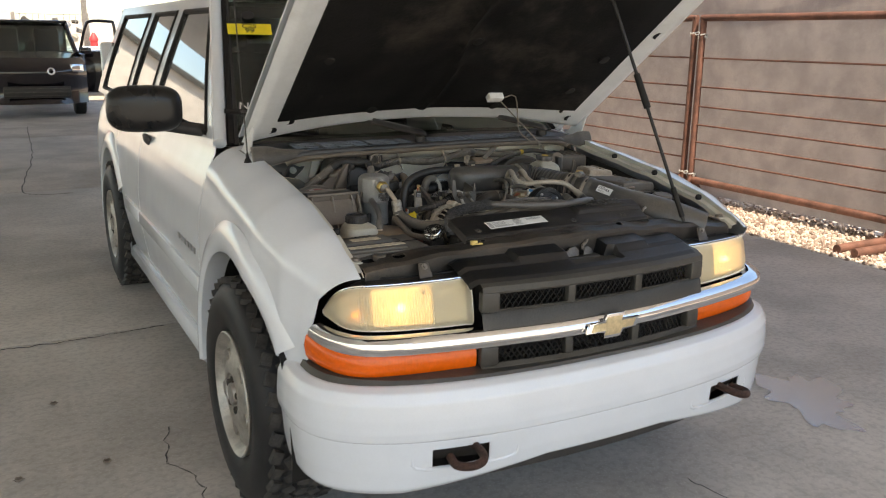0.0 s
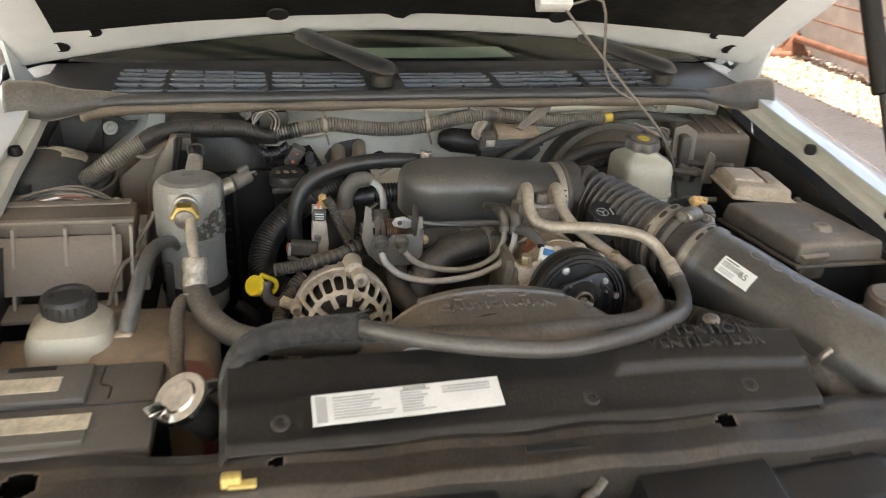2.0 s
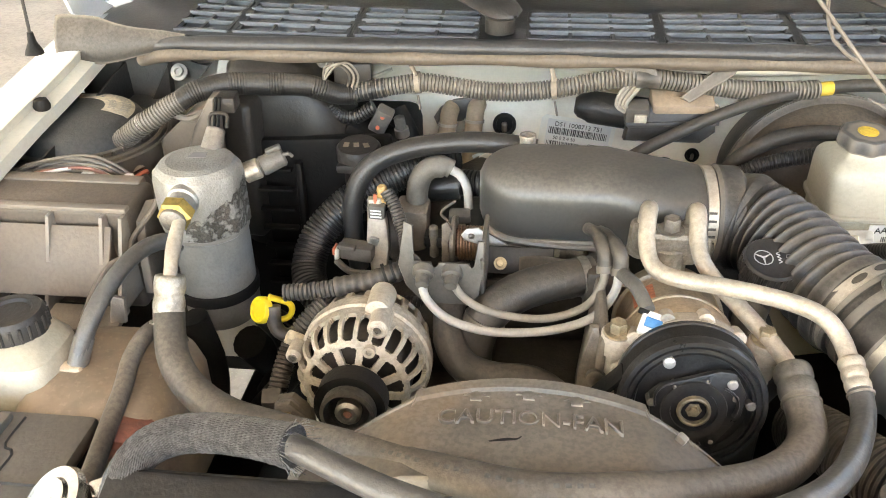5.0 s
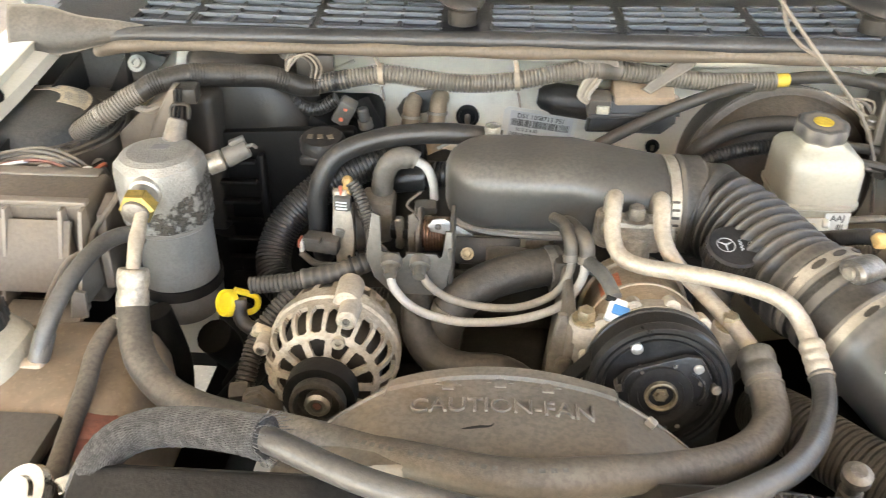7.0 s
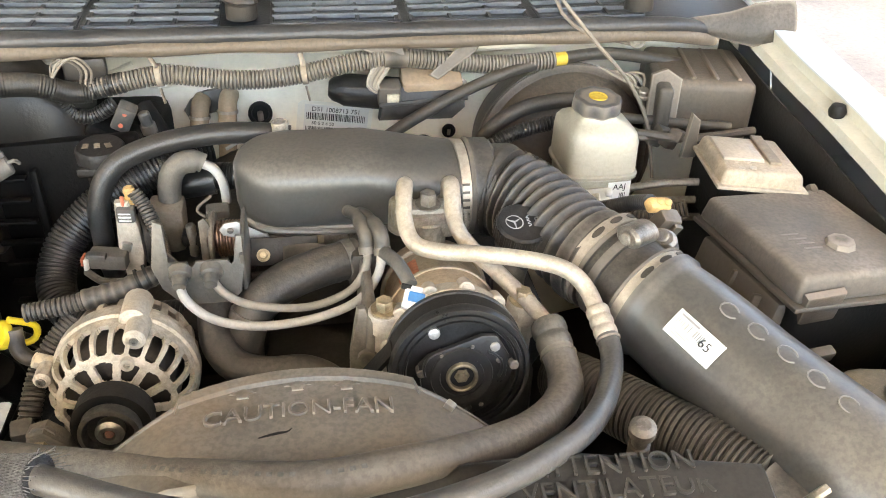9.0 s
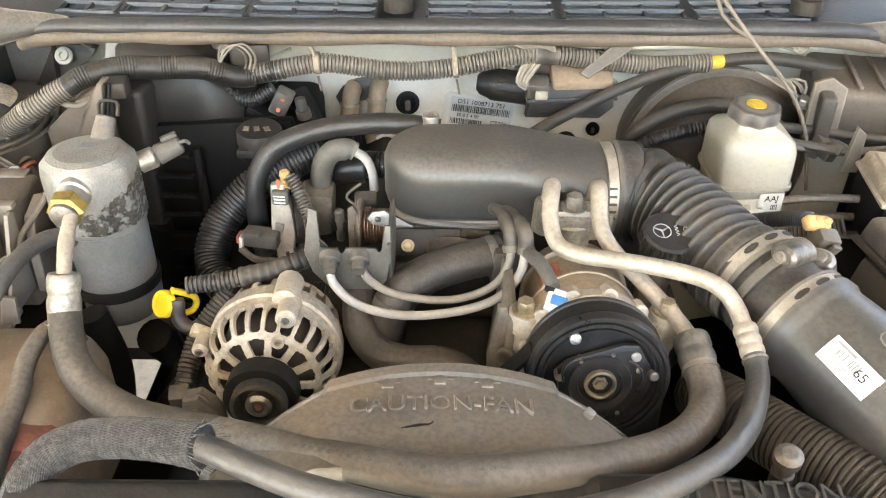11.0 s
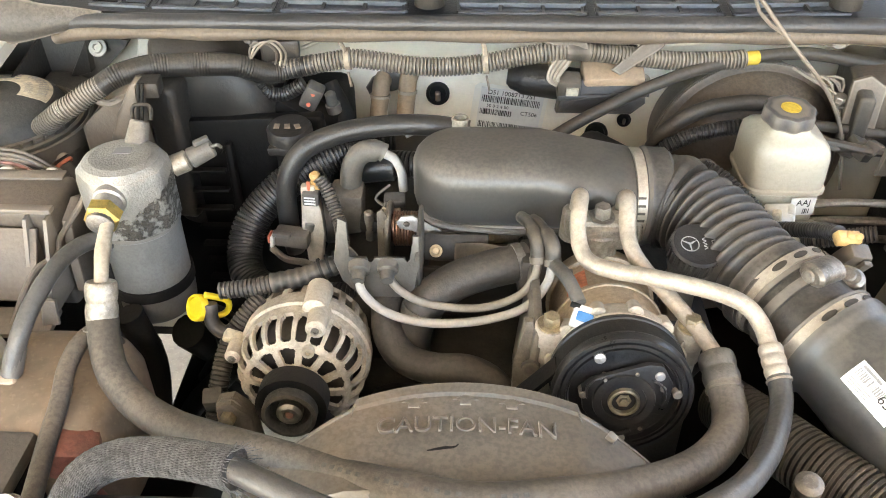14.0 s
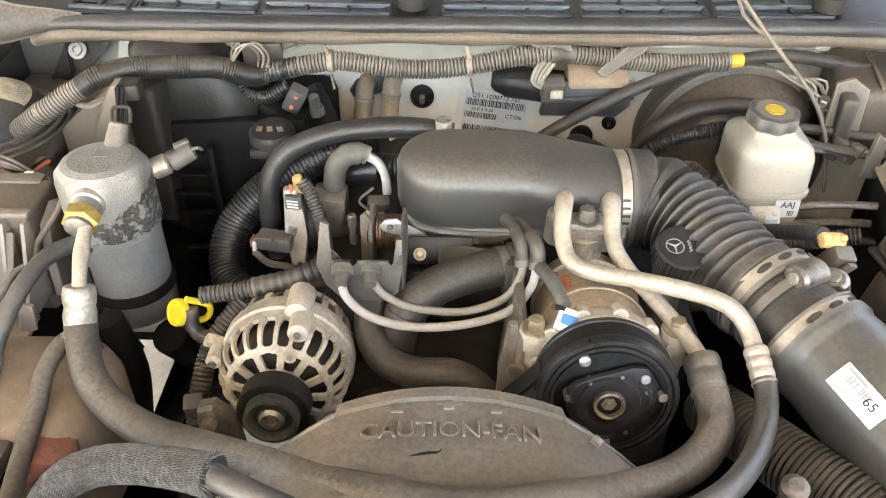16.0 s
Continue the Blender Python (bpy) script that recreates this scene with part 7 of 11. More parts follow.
def accumulator():
    t = thing("air_conditioning_accumulator", (-0.389, 0.605, 0.84), "silver metal accumulator canister with damp top", "accumulator")
    c = Vector((-0.388, 0.605, 0))
    turn = math.radians(-92)

    def flat(th, r):
        """Radius of the eight-sided head at an angle, with its corners rounded."""
        k = ((th - turn + math.pi / 8) % (math.pi / 4)) - math.pi / 8
        return min(r / math.cos(k), r * 1.052)
    rows = [(0.966, 0.0462), (0.969, 0.0466), (1.024, 0.0468), (1.036, 0.0450), (1.043, 0.040), (1.046, 0.032)]
    bm = bmesh.new()
    rings = []
    for z, r in rows:
        sharp = 1.0 if z < 1.037 else 0.0
        rings.append([bm.verts.new(c + Vector((math.cos(th), math.sin(th), 0)) * (flat(th, r) * sharp + r * (1 - sharp)) + Vector((0, 0, z))) for th in (2 * math.pi * i / 96 for i in range(96))])
    for a, b in zip(rings, rings[1:]):
        for i in range(96):
            bm.faces.new((a[i], a[(i + 1) % 96], b[(i + 1) % 96], b[i]))
    bm.faces.new(rings[0])
    bm.faces.new(rings[-1])
    part("head", bm, ALU_CAN, t, "frosted faceted aluminium head", angle=20)
    prof = [(0.842, 0), (0.842, 0.040), (0.850, 0.0455), (0.872, 0.0465), (0.876, 0.0450), (0.960, 0.0450), (0.962, 0.0472), (0.966, 0.0472), (0.967, 0.0)]
    part("canister", lathe(c, (0, 0, 1), prof, 48), ALU_CAN2, t)

    def damp(a, b):
        th = math.radians(-96 + 112 * a)
        top_ = 0.990 + 0.036 * a + 0.008 * noise.noise((a * 7, 3.1, 0)) + 0.005 * noise.noise((a * 23, 1.7, 0))
        z = 0.9675 + (top_ - 0.9675) * b
        return c + Vector((math.cos(th), math.sin(th), 0)) * (flat(th, 0.0467) + 0.0004) + Vector((0, 0, z))
    part("damp_patch", sheet(damp, 60, 8), GRIME, t, "dark damp grime patch")
    part("rubber_band", lathe(c, (0, 0, 1), [(0.878, 0.0445), (0.878, 0.0482), (0.891, 0.0482), (0.891, 0.0445)], 48), RUBBER_DARK, t)
    d = Vector((0.010, -1, -0.16)).normalized()
    o = Vector((-0.3885, 0.566, 1.0205))
    f = part("inlet_boss", lathe(o, d, [(0, 0), (0, 0.0175), (0.010, 0.0170), (0.012, 0.0150), (0.024, 0.0145), (0.024, 0)], 26), ALU, t)
    part("brass_nut", lathe(o + d * 0.024, d, [(0, 0), (0, 0.0185), (0.013, 0.0185), (0.016, 0.0155), (0.016, 0)], 6), BRASS, f, "brass hexagon pipe nut")
    part("collar", lathe(o + d * 0.038, d, [(0, 0), (0, 0.0140), (0.006, 0.0135), (0.009, 0.0095), (0.009, 0)], 22), STEEL_OLD, f)
    part("top_fitting", cyl(c + Vector((0.006, 0.030, 1.040)), c + Vector((0.010, 0.046, 1.062)), 0.0125, 0.0105), STEEL_OLD, t)
    part("top_hook", sweep([c + Vector((0.000, 0.050, 1.060)), c + Vector((0.000, 0.060, 1.072)), c + Vector((0.018, 0.060, 1.072)), c + Vector((0.020, 0.050, 1.060))], 0.0022, 8, 0.004), DARK_STEEL, t)
    part("pressure_switch", lathe((-0.352, 0.630, 1.014), (0.9, 0.32, 0.28), [(0, 0), (0, 0.0085), (0.006, 0.0085), (0.007, 0.0120), (0.024, 0.0120), (0.026, 0.0095), (0.026, 0)], 24), ALU_DIRTY, t)
    sp = part("switch_plug", cyl((-0.328, 0.639, 1.0215), (-0.303, 0.650, 1.031), 0.0118, 0.0105), PLUG_GREY, t)
    part("plug_tab", box((-0.314, 0.645, 1.041), (0.018, 0.008, 0.006), 0.002, (0, -18, 20)), PLUG_GREY, sp)
    part("plug_clip", sweep([(-0.306, 0.642, 1.034), (-0.297, 0.646, 1.036), (-0.295, 0.652, 1.030)], 0.0022, 6, 0.004), PLUG_GREY, sp)
    part("top_label", prism([(-0.010, -0.006), (0.010, -0.006), (0.008, 0.007), (-0.008, 0.007)], c + Vector((0.000, 0.008, 1.0458)), (1, 0.1, 0), (0, 1, 0), 0.0005, 0), INK_GREY, t)
    part("mount_bracket", box((-0.420, 0.570, 0.88), (0.012, 0.012, 0.10), 0.003), BLACK_METAL, t)


def intake():
    t = thing("intake_resonator", (0.04, 0.69, 0.93), "smooth dusty black plastic air intake resonator", "air intake")
    # rounded pan-shaped moulding that narrows into a round outlet
    def fn(a, b):
        x = -0.079 + 0.252 * a
        k = min(1.0, a / 0.22)
        e = max(0.02, math.sqrt(max(0.0, 1 - (1 - k) ** 2.2)))
        g = max(0.0, (a - 0.55) / 0.45)
        ry = (0.056 * (1 - g) + 0.050 * g) * e
        zc = 0.991 - 0.004 * g
        rz_up = (0.043 * (1 - g) + 0.046 * g) * (0.55 + 0.45 * e)
        rz_dn = (0.036 * (1 - g) + 0.046 * g) * (0.6 + 0.4 * e)
        yc = 0.660 - 0.024 * g
        th = 2 * math.pi * b
        cs, sn = math.cos(th), math.sin(th)
        p = 0.55 * (1 - g) + 1.0 * g
        return Vector((x, yc + ry * math.copysign(abs(cs) ** p, cs), zc + (rz_up if sn > 0 else rz_dn) * math.copysign(abs(sn) ** p, sn)))
    part("resonator_body", sheet(fn, 60, 64, 0.003), RESON, t)
    part("moulding_seam", sweep([fn(0.04, 0.52) + Vector((-0.001, 0, -0.018)), fn(0.10, 0.55) + Vector((0, -0.004, -0.012)), fn(0.3, 0.55) + Vector((0, -0.002, -0.015)), fn(0.6, 0.55) + Vector((0, -0.001, -0.016)), fn(0.95, 0.58)], 0.0035, 8, 0.01), RESON, t)
    part("lower_lip", sweep([fn(0.08, 0.60) + Vector((0, -0.001, -0.004)), fn(0.25, 0.60) + Vector((0, 0.002, -0.006)), fn(0.5, 0.60) + Vector((0, 0.002, -0.006)), fn(0.72, 0.62) + Vector((0, 0.004, -0.004))], 0.006, 8, 0.01, flat=0.6), RESON, t)
    # dark uneven blot near the resonator's closed end
    def blot(a, b):
        th = 2 * math.pi * a
        r = b * (1 + 0.18 * math.sin(3 * th + 1) + 0.10 * math.sin(5 * th))
        return fn(0.115 + 0.040 * r * math.cos(th), 0.290 + 0.026 * r * math.sin(th)) + Vector((-0.0012, -0.0012, 0.0020))
    part("dark_patch", sheet(blot, 28, 5), RUBBER_DARK, t, "dark uneven patch on the resonator")
    bm = bmesh.new()
    for pts in ([(-0.018, 0.008), (-0.014, -0.008)], [(-0.014, -0.008), (0.016, -0.008)], [(-0.016, 0.004), (0.020, 0.006)], [(-0.006, 0.006), (-0.010, -0.007)], [(0.004, 0.006), (0.000, -0.007)], [(0.014, 0.006), (0.010, -0.007)], [(0.020, 0.006), (0.016, -0.008)]):
        sweep([fn(0.262 + a / 0.252, 0.262 - b * 3.2) + Vector((0, 0, 0.0008)) for a, b in pts], 0.0011, 5, 0.004, bm)
    part("raised_mark", bm, RESON, t)
    part("vent_nipple", lathe((-0.0305, 0.708, 1.022), (0, 0, 1), [(0, 0.0088), (0, 0.0095), (0.012, 0.0092), (0.016, 0.0100), (0.019, 0.0096), (0.019, 0.0070), (0.008, 0.0066), (0.008, 0.0)], 20), ALU_DIRTY, t, "short metal vent tube")
    part("hose_clamp", lathe((0.156, 0.634, 0.987), (1, 0.05, 0), [(0, 0.050), (0, 0.0535), (0.0105, 0.0535), (0.0105, 0.050)], 48), STEEL_DUSTY, t, "slotted steel hose clamp")
    for k in range(9):
        a = radians(150 + 9 * k)
        part("clamp_slot", box((0.1625, 0.634 + 0.0536 * math.cos(a), 0.987 + 0.0536 * math.sin(a)), (0.008, 0.0026, 0.0008), 0.0, (math.degrees(a) - 90, 0, 0)), DARK_STEEL, t)
    part("clamp_screw", cyl((0.1625, 0.588, 0.990), (0.1625, 0.581, 0.964), 0.0062, 0.0055), STEEL, t)
    part("duct_collar", lathe((0.168, 0.634, 0.987), (1, 0.03, 0), [(0, 0.048), (0.0, 0.0535), (0.004, 0.0555), (0.009, 0.0540), (0.026, 0.0535), (0.030, 0.050)], 48), RUBBER_DUCT, t)

    d = thing("ribbed_air_duct", (0.24, 0.56, 0.92), "dusty black ribbed rubber air duct", "air duct")
    line = [(0.186, 0.632, 0.985), (0.207, 0.624, 0.984), (0.229, 0.602, 0.982), (0.246, 0.573, 0.979), (0.259, 0.541, 0.976), (0.272, 0.510, 0.973), (0.284, 0.488, 0.971)]

    def rad(f, s):
        if f < 0.18:
            return 0.0505 + 0.004 * math.exp(-((f - 0.12) / 0.04) ** 2)
        if f > 0.90:
            return 0.0505
        return 0.0500 - 0.0070 * (0.5 - 0.5 * math.cos(2 * math.pi * s / 0.0138)) ** 1.3
    part("ribbed_hose", sweep(line, rad, 44, 0.0015), RUBBER_DUCT, d)
    part("hose_cuff", sweep(spline(line, 40)[2:6], 0.0516, 44, 0.004), RUBBER_DUCT, d)
    part("hose_cuff", sweep(spline(line, 40)[35:39], 0.0514, 44, 0.004), RUBBER_DUCT, d)
    # sensor section and big duct to the air cleaner
    m = thing("air_flow_sensor", (0.315, 0.45, 0.92), "metal air flow sensor clamped into the duct", "sensor")
    c = Vector((0.284, 0.497, 0.9735))
    ax = (Vector((0.372, 0.345, 0.938)) - c).normalized()
    side = ax.cross(Vector((0, 0, 1))).normalized()
    up = side.cross(ax)

    def band(h, wide, r, name, mat, parent, slots=4):
        k = part(name, lathe(c, ax, [(h, r - 0.004), (h, r), (h + wide, r), (h + wide, r - 0.004)], 56), mat, parent)
        for i in range(slots):
            a = radians(28 - 26 * i)
            p = c + ax * (h + wide / 2) + (up * math.cos(a) + side * math.sin(a)) * (r + 0.0002)
            o = [(0.0055 * math.cos(b), 0.0032 * math.sin(b)) for b in (2 * math.pi * j / 14 for j in range(14))]
            part("band_hole", prism([(x * 1.5, y) for x, y in o], p, (side * math.cos(a) - up * math.sin(a)), ax, 0.0006, 0), DARK_STEEL, k)
        return k
    band(0.000, 0.012, 0.0530, "hose_clamp", STEEL_DUSTY, m)
    part("clamp_housing", box(c + ax * 0.006 - side * 0.046 + up * 0.026, (0.012, 0.020, 0.009), 0.002, (-40, -48, 22)), STEEL, m)
    part("sensor_cuff", lathe(c, ax, [(0.010, 0.045), (0.010, 0.0515), (0.017, 0.0520), (0.018, 0.0480), (0.024, 0.0480), (0.025, 0.0515), (0.034, 0.0515), (0.035, 0.0475), (0.062, 0.0475), (0.062, 0.040)], 52), RUBBER_DUCT, m)
    for a, h in ((-56, 0.040), (-4, 0.030)):
        q = radians(a)
        o = c + ax * h + (up * math.cos(q) + side * math.sin(q)) * 0.052
        b = part("screw_post", sweep([o - (side * math.cos(q) - up * math.sin(q)) * 0.017, o + (side * math.cos(q) - up * math.sin(q)) * 0.017], lambda f, s: 0.0145 * min(1, 0.75 + 3 * min(f, 1 - f)), 20, 0.003, flat=0.75), SENSOR_METAL, m, "worn dark metal lug")
        e = o + (side * math.cos(q) - up * math.sin(q)) * 0.017
        part("post_screw", cyl(e, e + (side * math.cos(q) - up * math.sin(q)) * 0.004, 0.0065), STEEL_OLD, b)
    band(0.062, 0.015, 0.0535, "band_clamp", STEEL_DUSTY, m)
    for h in (0.060, 0.080):
        part("cuff_ridge", lathe(c, ax, [(h, 0.046), (h, 0.0548), (h + 0.003, 0.0552), (h + 0.004, 0.046)], 52), RUBBER_DUCT, m)
    b_ = thing("air_cleaner_duct", (0.42, 0.27, 0.85), "large smooth dusty black air cleaner duct with a label", "air duct")
    dl = [c + ax * 0.074, Vector((0.345, 0.392, 0.950)), Vector((0.385, 0.320, 0.930)), Vector((0.430, 0.240, 0.918)), Vector((0.480, 0.170, 0.905)), Vector((0.54, 0.115, 0.885))]
    part("duct_tube", sweep(dl, lambda f, s: 0.0530 + (0.0035 if f < 0.03 else 0) + 0.007 * math.sin(f * 3.1) - 0.014 * max(0, f - 0.6), 44, 0.005), RESON, b_)
    # raised unreadable moulded marks and a label on the tube
    axis = (dl[2] - dl[1]).normalized()
    side2 = axis.cross(Vector((0, 0, 1))).normalized()
    up2 = side2.cross(axis)
    mid = dl[1] + axis * 0.0195

    def on(a, b, lift):
        th = radians(36 + 24 * b)
        return mid + axis * (0.051 * (a - 0.5)) + (up2 * math.cos(th) + side2 * math.sin(th)) * (0.0578 + lift)
    for k in range(5):
        o = dl[1].lerp(dl[3], 0.12 + 0.17 * k)
        th = radians(8)
        q = o + (up2 * math.cos(th) + side2 * math.sin(th)) * (0.0580 + 0.0022 * math.sin(0.8 * k))
        ring = [q + axis * 0.009 * math.cos(a) + (side2 * math.cos(th) - up2 * math.sin(th)) * 0.0075 * math.sin(a) for a in (radians(20 + 300 * i / 12) for i in range(13))]
        part("moulded_mark", sweep(ring, 0.0008, 6, 0.004), RESON, b_)
    lab = part("barcode_label", sheet(lambda a, b: on(a, b, 0.0022), 12, 8, 0.0006), PAPER, b_, "white barcode label")
    bm = bmesh.new()
    rng = random.Random(9)
    x = 0.07
    while x < 0.62:
        wdt = rng.choice((0.010, 0.018, 0.028))
        sheet(lambda a, b, x=x, wdt=wdt: on(x + wdt * a, 0.24 + 0.30 * b, 0.0030), 1, 3, 0, bm)
        x += wdt + rng.choice((0.012, 0.02))
    for r in range(3):
        sheet(lambda a, b, r=r: on(0.08 + 0.45 * a, 0.66 + 0.09 * r + 0.03 * b, 0.0030), 6, 1, 0, bm)
    sheet(lambda a, b: on(0.07 + 0.40 * a, 0.09 + 0.09 * b, 0.0030), 6, 1, 0, bm)
    tagged(part("label_print", bm, INK_GREY, lab), kind="stuff")
    words("65", on(0.72, 0.46, 0.0034), axis, on(0.5, 0.2, 0) - on(0.5, 0.8, 0), 0.012, INK, lab, 0.0002)
    # filler cap with printed symbols
    o = thing("oil_filler_cap", (0.211, 0.532, 0.90), "black filler cap with faint printed symbols", "filler cap")
    oa = Vector((0.05, -0.30, 1)).normalized()
    oc = Vector((0.2095, 0.529, 0.990))
    part("cap", lathe(oc, oa, [(-0.008, 0), (-0.008, 0.0270), (0.010, 0.0270), (0.0125, 0.0250), (0.013, 0)], 40), PLASTIC_CLEAN, o)
    uu = Vector((1, 0.1, -0.02)).normalized()
    uu = (uu - oa * uu.dot(oa)).normalized()
    ww = oa.cross(uu)
    for k in range(30):
        a = 2 * math.pi * k / 30
        p = oc + (uu * math.cos(a) + ww * math.sin(a)) * 0.0270
        part("grip_rib", cyl(p - oa * 0.007, p + oa * 0.009, 0.0014, seg=6), PLASTIC_CLEAN, o)
    part("cap_skirt", lathe(oc, oa, [(-0.030, 0), (-0.030, 0.020), (-0.022, 0.0235), (-0.008, 0.0245), (-0.008, 0)], 32), RUBBER_DARK2, o)
    part("filler_tube", cyl(oc - oa * 0.09, oc - oa * 0.030, 0.018, 0.0195), RUBBER_DARK2, o)
    q = oc + oa * 0.0133 - uu * 0.009
    part("printed_ring", sweep([q + (uu * math.cos(a) + ww * math.sin(a)) * 0.0088 for a in (2 * math.pi * i / 28 for i in range(29))], 0.0006, 4, 0.002), INK_PALE, o)
    for k in range(3):
        a = -math.pi / 2 + 2 * math.pi * k / 3
        part("printed_bar", sweep([q, q + (uu * math.cos(a) + ww * math.sin(a)) * 0.0085], lambda f, s: 0.0013 - 0.0008 * f, 4, 0.002), INK_PALE, o)
    z = oc + oa * 0.0133 + uu * 0.006
    part("printed_bar", sweep([z + uu * (0.0016 * (-1) ** k) + ww * (0.007 - 0.002 * k) for k in range(8)], 0.0006, 4, 0.001), INK_PALE, o)
    z = oc + oa * 0.0133 + uu * 0.0165
    part("printed_box", sweep([z + uu * a + ww * b for a, b in ((-0.0028, -0.004), (0.0028, -0.004), (0.0028, 0.003), (-0.0028, 0.003), (-0.0028, -0.004))], 0.0005, 4, 0.001), INK_PALE, o)


bay()
cowl()
radiator_front()
fan_shroud()
alternator()
compressor()
ac_lines()
accumulator()
intake()


# ---- engine bay: the rest of the things ----
def left_side():
    # battery
    t = thing("car_battery", (-0.53, 0.255, 0.72), "dusty black car battery with aged paper labels", "battery")
    part("battery_case", box((-0.530, 0.262, 0.80), (0.245, 0.160, 0.20), 0.008), PLASTIC_SHADE, t)
    part("battery_lid", box((-0.530, 0.262, 0.9035), (0.250, 0.165, 0.018), 0.006), PLASTIC_BATT, t)
    part("lid_step", box((-0.555, 0.298, 0.916), (0.150, 0.072, 0.010), 0.003), PLASTIC_BATT, t)
    part("lid_strip", box((-0.560, 0.215, 0.9145), (0.18, 0.050, 0.008), 0.003), PLASTIC_BATT, t)
    part("battery_label", box((-0.552, 0.292, 0.9217), (0.085, 0.028, 0.0008), 0.0), PAPER_AGED, t, "aged paper label")
    part("battery_label", box((-0.548, 0.222, 0.9190), (0.160, 0.028, 0.0008), 0.0, (-1, 0, 0)), PAPER_AGED, t, "aged paper label")
    part("vent_groove", box((-0.545, 0.326, 0.9213), (0.05, 0.008, 0.001), 0.0), RUBBER_DARK, t)
    line = [(-0.470, 0.334, 0.9133), (-0.470, 0.300, 0.9133), (-0.458, 0.292, 0.9133), (-0.458, 0.270, 0.9133)]
    part("lid_groove", sweep(line, 0.0014, 4, 0.006), INK, t)
    part("lid_groove", sweep([(-0.652, 0.258, 0.9132), (-0.41, 0.258, 0.9132)], 0.0016, 4, 0.02), INK, t)
    part("terminal_cover", box((-0.378, 0.345, 0.885), (0.045, 0.050, 0.035), 0.01, (0, 20, 20)), RED_OLD, t, "dull red terminal cover")
    part("battery_cable", sweep([(-0.390, 0.335, 0.875), (-0.375, 0.330, 0.855), (-0.365, 0.340, 0.80), (-0.37, 0.37, 0.72)], 0.010, 10, 0.01), RED_OLD, t)
    part("hold_down", lathe((-0.565, 0.168, 0.895), (0, 0, 1), [(0, 0), (0, 0.018), (0.012, 0.018), (0.015, 0.014), (0.016, 0)], 18), RUBBER, t)
    # coolant tank
    c = thing("coolant_tank", (-0.53, 0.41, 0.72), "dirty translucent coolant tank with a black cap", "coolant tank")
    bm = loft([(0.760, -0.53, 0.405, 0.15, 0.068), (0.850, -0.53, 0.405, 0.15, 0.068), (0.868, -0.53, 0.405, 0.146, 0.064), (0.880, -0.53, 0.405, 0.130, 0.052)], 48, 0.4)
    part("tank_body", bm, TANK_DIRTY, c)
    part("tank_shoulder", loft([(0.78, -0.43, 0.412, 0.082, 0.088), (0.872, -0.43, 0.412, 0.082, 0.088), (0.895, -0.43, 0.413, 0.076, 0.080), (0.908, -0.432, 0.414, 0.064, 0.066), (0.915, -0.436, 0.416, 0.042, 0.042)], 48, 0.6), TANK_DIRTY, c)
    part("shoulder_rib", sweep([(-0.375, 0.380, 0.900), (-0.372, 0.420, 0.905), (-0.376, 0.455, 0.900)], 0.006, 8, 0.008), TANK_DIRTY, c)
    part("tank_neck", loft([(0.862, -0.52, 0.412, 0.052, 0.045), (0.915, -0.52, 0.412, 0.051, 0.044), (0.930, -0.52, 0.414, 0.046, 0.040), (0.938, -0.521, 0.420, 0.034, 0.032), (0.942, -0.522, 0.425, 0.028, 0.028)], 44, 0.5), TANK, c)
    cap = part("tank_cap", lathe((-0.522, 0.425, 0.940), (0, 0, 1), [(0, 0), (0, 0.031), (0.020, 0.031), (0.024, 0.028), (0.024, 0.020), (0.021, 0.018), (0.021, 0)], 30), PLASTIC_CLEAN, c, "round black ribbed cap")
    for k in range(22):
        a = 2 * math.pi * k / 22
        p = Vector((-0.522 + 0.031 * math.cos(a), 0.425 + 0.031 * math.sin(a), 0.942))
        part("cap_rib", cyl(p, p + Vector((0, 0, 0.017)), 0.0018, seg=6), PLASTIC_CLEAN, cap)
    part("hose_nipple", box((-0.462, 0.404, 0.9115), (0.028, 0.017, 0.014), 0.005, (0, -6, 0)), TANK_TIP, c, "pale tan hose nipple")
    part("tank_seam", box((-0.53, 0.405, 0.872), (0.305, 0.14, 0.006), 0.002), TANK_DIRTY, c)
    # hoses
    h = thing("overflow_hose", (-0.45, 0.45, 0.92), "grey rubber overflow hose on the coolant tank", "hose")
    part("hose", sweep([(-0.4555, 0.409, 0.920), (-0.4470, 0.430, 0.950), (-0.440, 0.468, 0.969), (-0.432, 0.515, 0.976), (-0.418, 0.550, 0.972), (-0.404, 0.572, 0.955), (-0.398, 0.59, 0.91)], 0.0090, 16, 0.006), HOSE_GREY, h)
    part("hose_end", cyl((-0.4570, 0.4065, 0.914), (-0.4505, 0.423, 0.940), 0.0100), HOSE_GREY, h)
    h = thing("radiator_overflow_hose", (-0.40, 0.35, 0.92), "tan dusty hose from the radiator neck", "hose")
    part("hose", sweep([(-0.372, 0.248, 0.918), (-0.380, 0.280, 0.912), (-0.391, 0.330, 0.910), (-0.393, 0.370, 0.920), (-0.396, 0.405, 0.932), (-0.392, 0.438, 0.937), (-0.383, 0.462, 0.925), (-0.378, 0.475, 0.88)], 0.0088, 14, 0.006), RUBBER_TAN, h)
    # tan computer cover
    b = thing("relay_cover", (-0.575, 0.57, 0.82), "dust-caked brown plastic relay cover", "cover")
    part("cover_body", box((-0.585, 0.600, 0.935), (0.250, 0.075, 0.130), 0.007, (0, 0, 0), 3), PLASTIC_BROWN, b)
    part("cover_top", box((-0.590, 0.634, 0.996), (0.240, 0.020, 0.014), 0.004, seg=2), PLASTIC_BROWN, b)
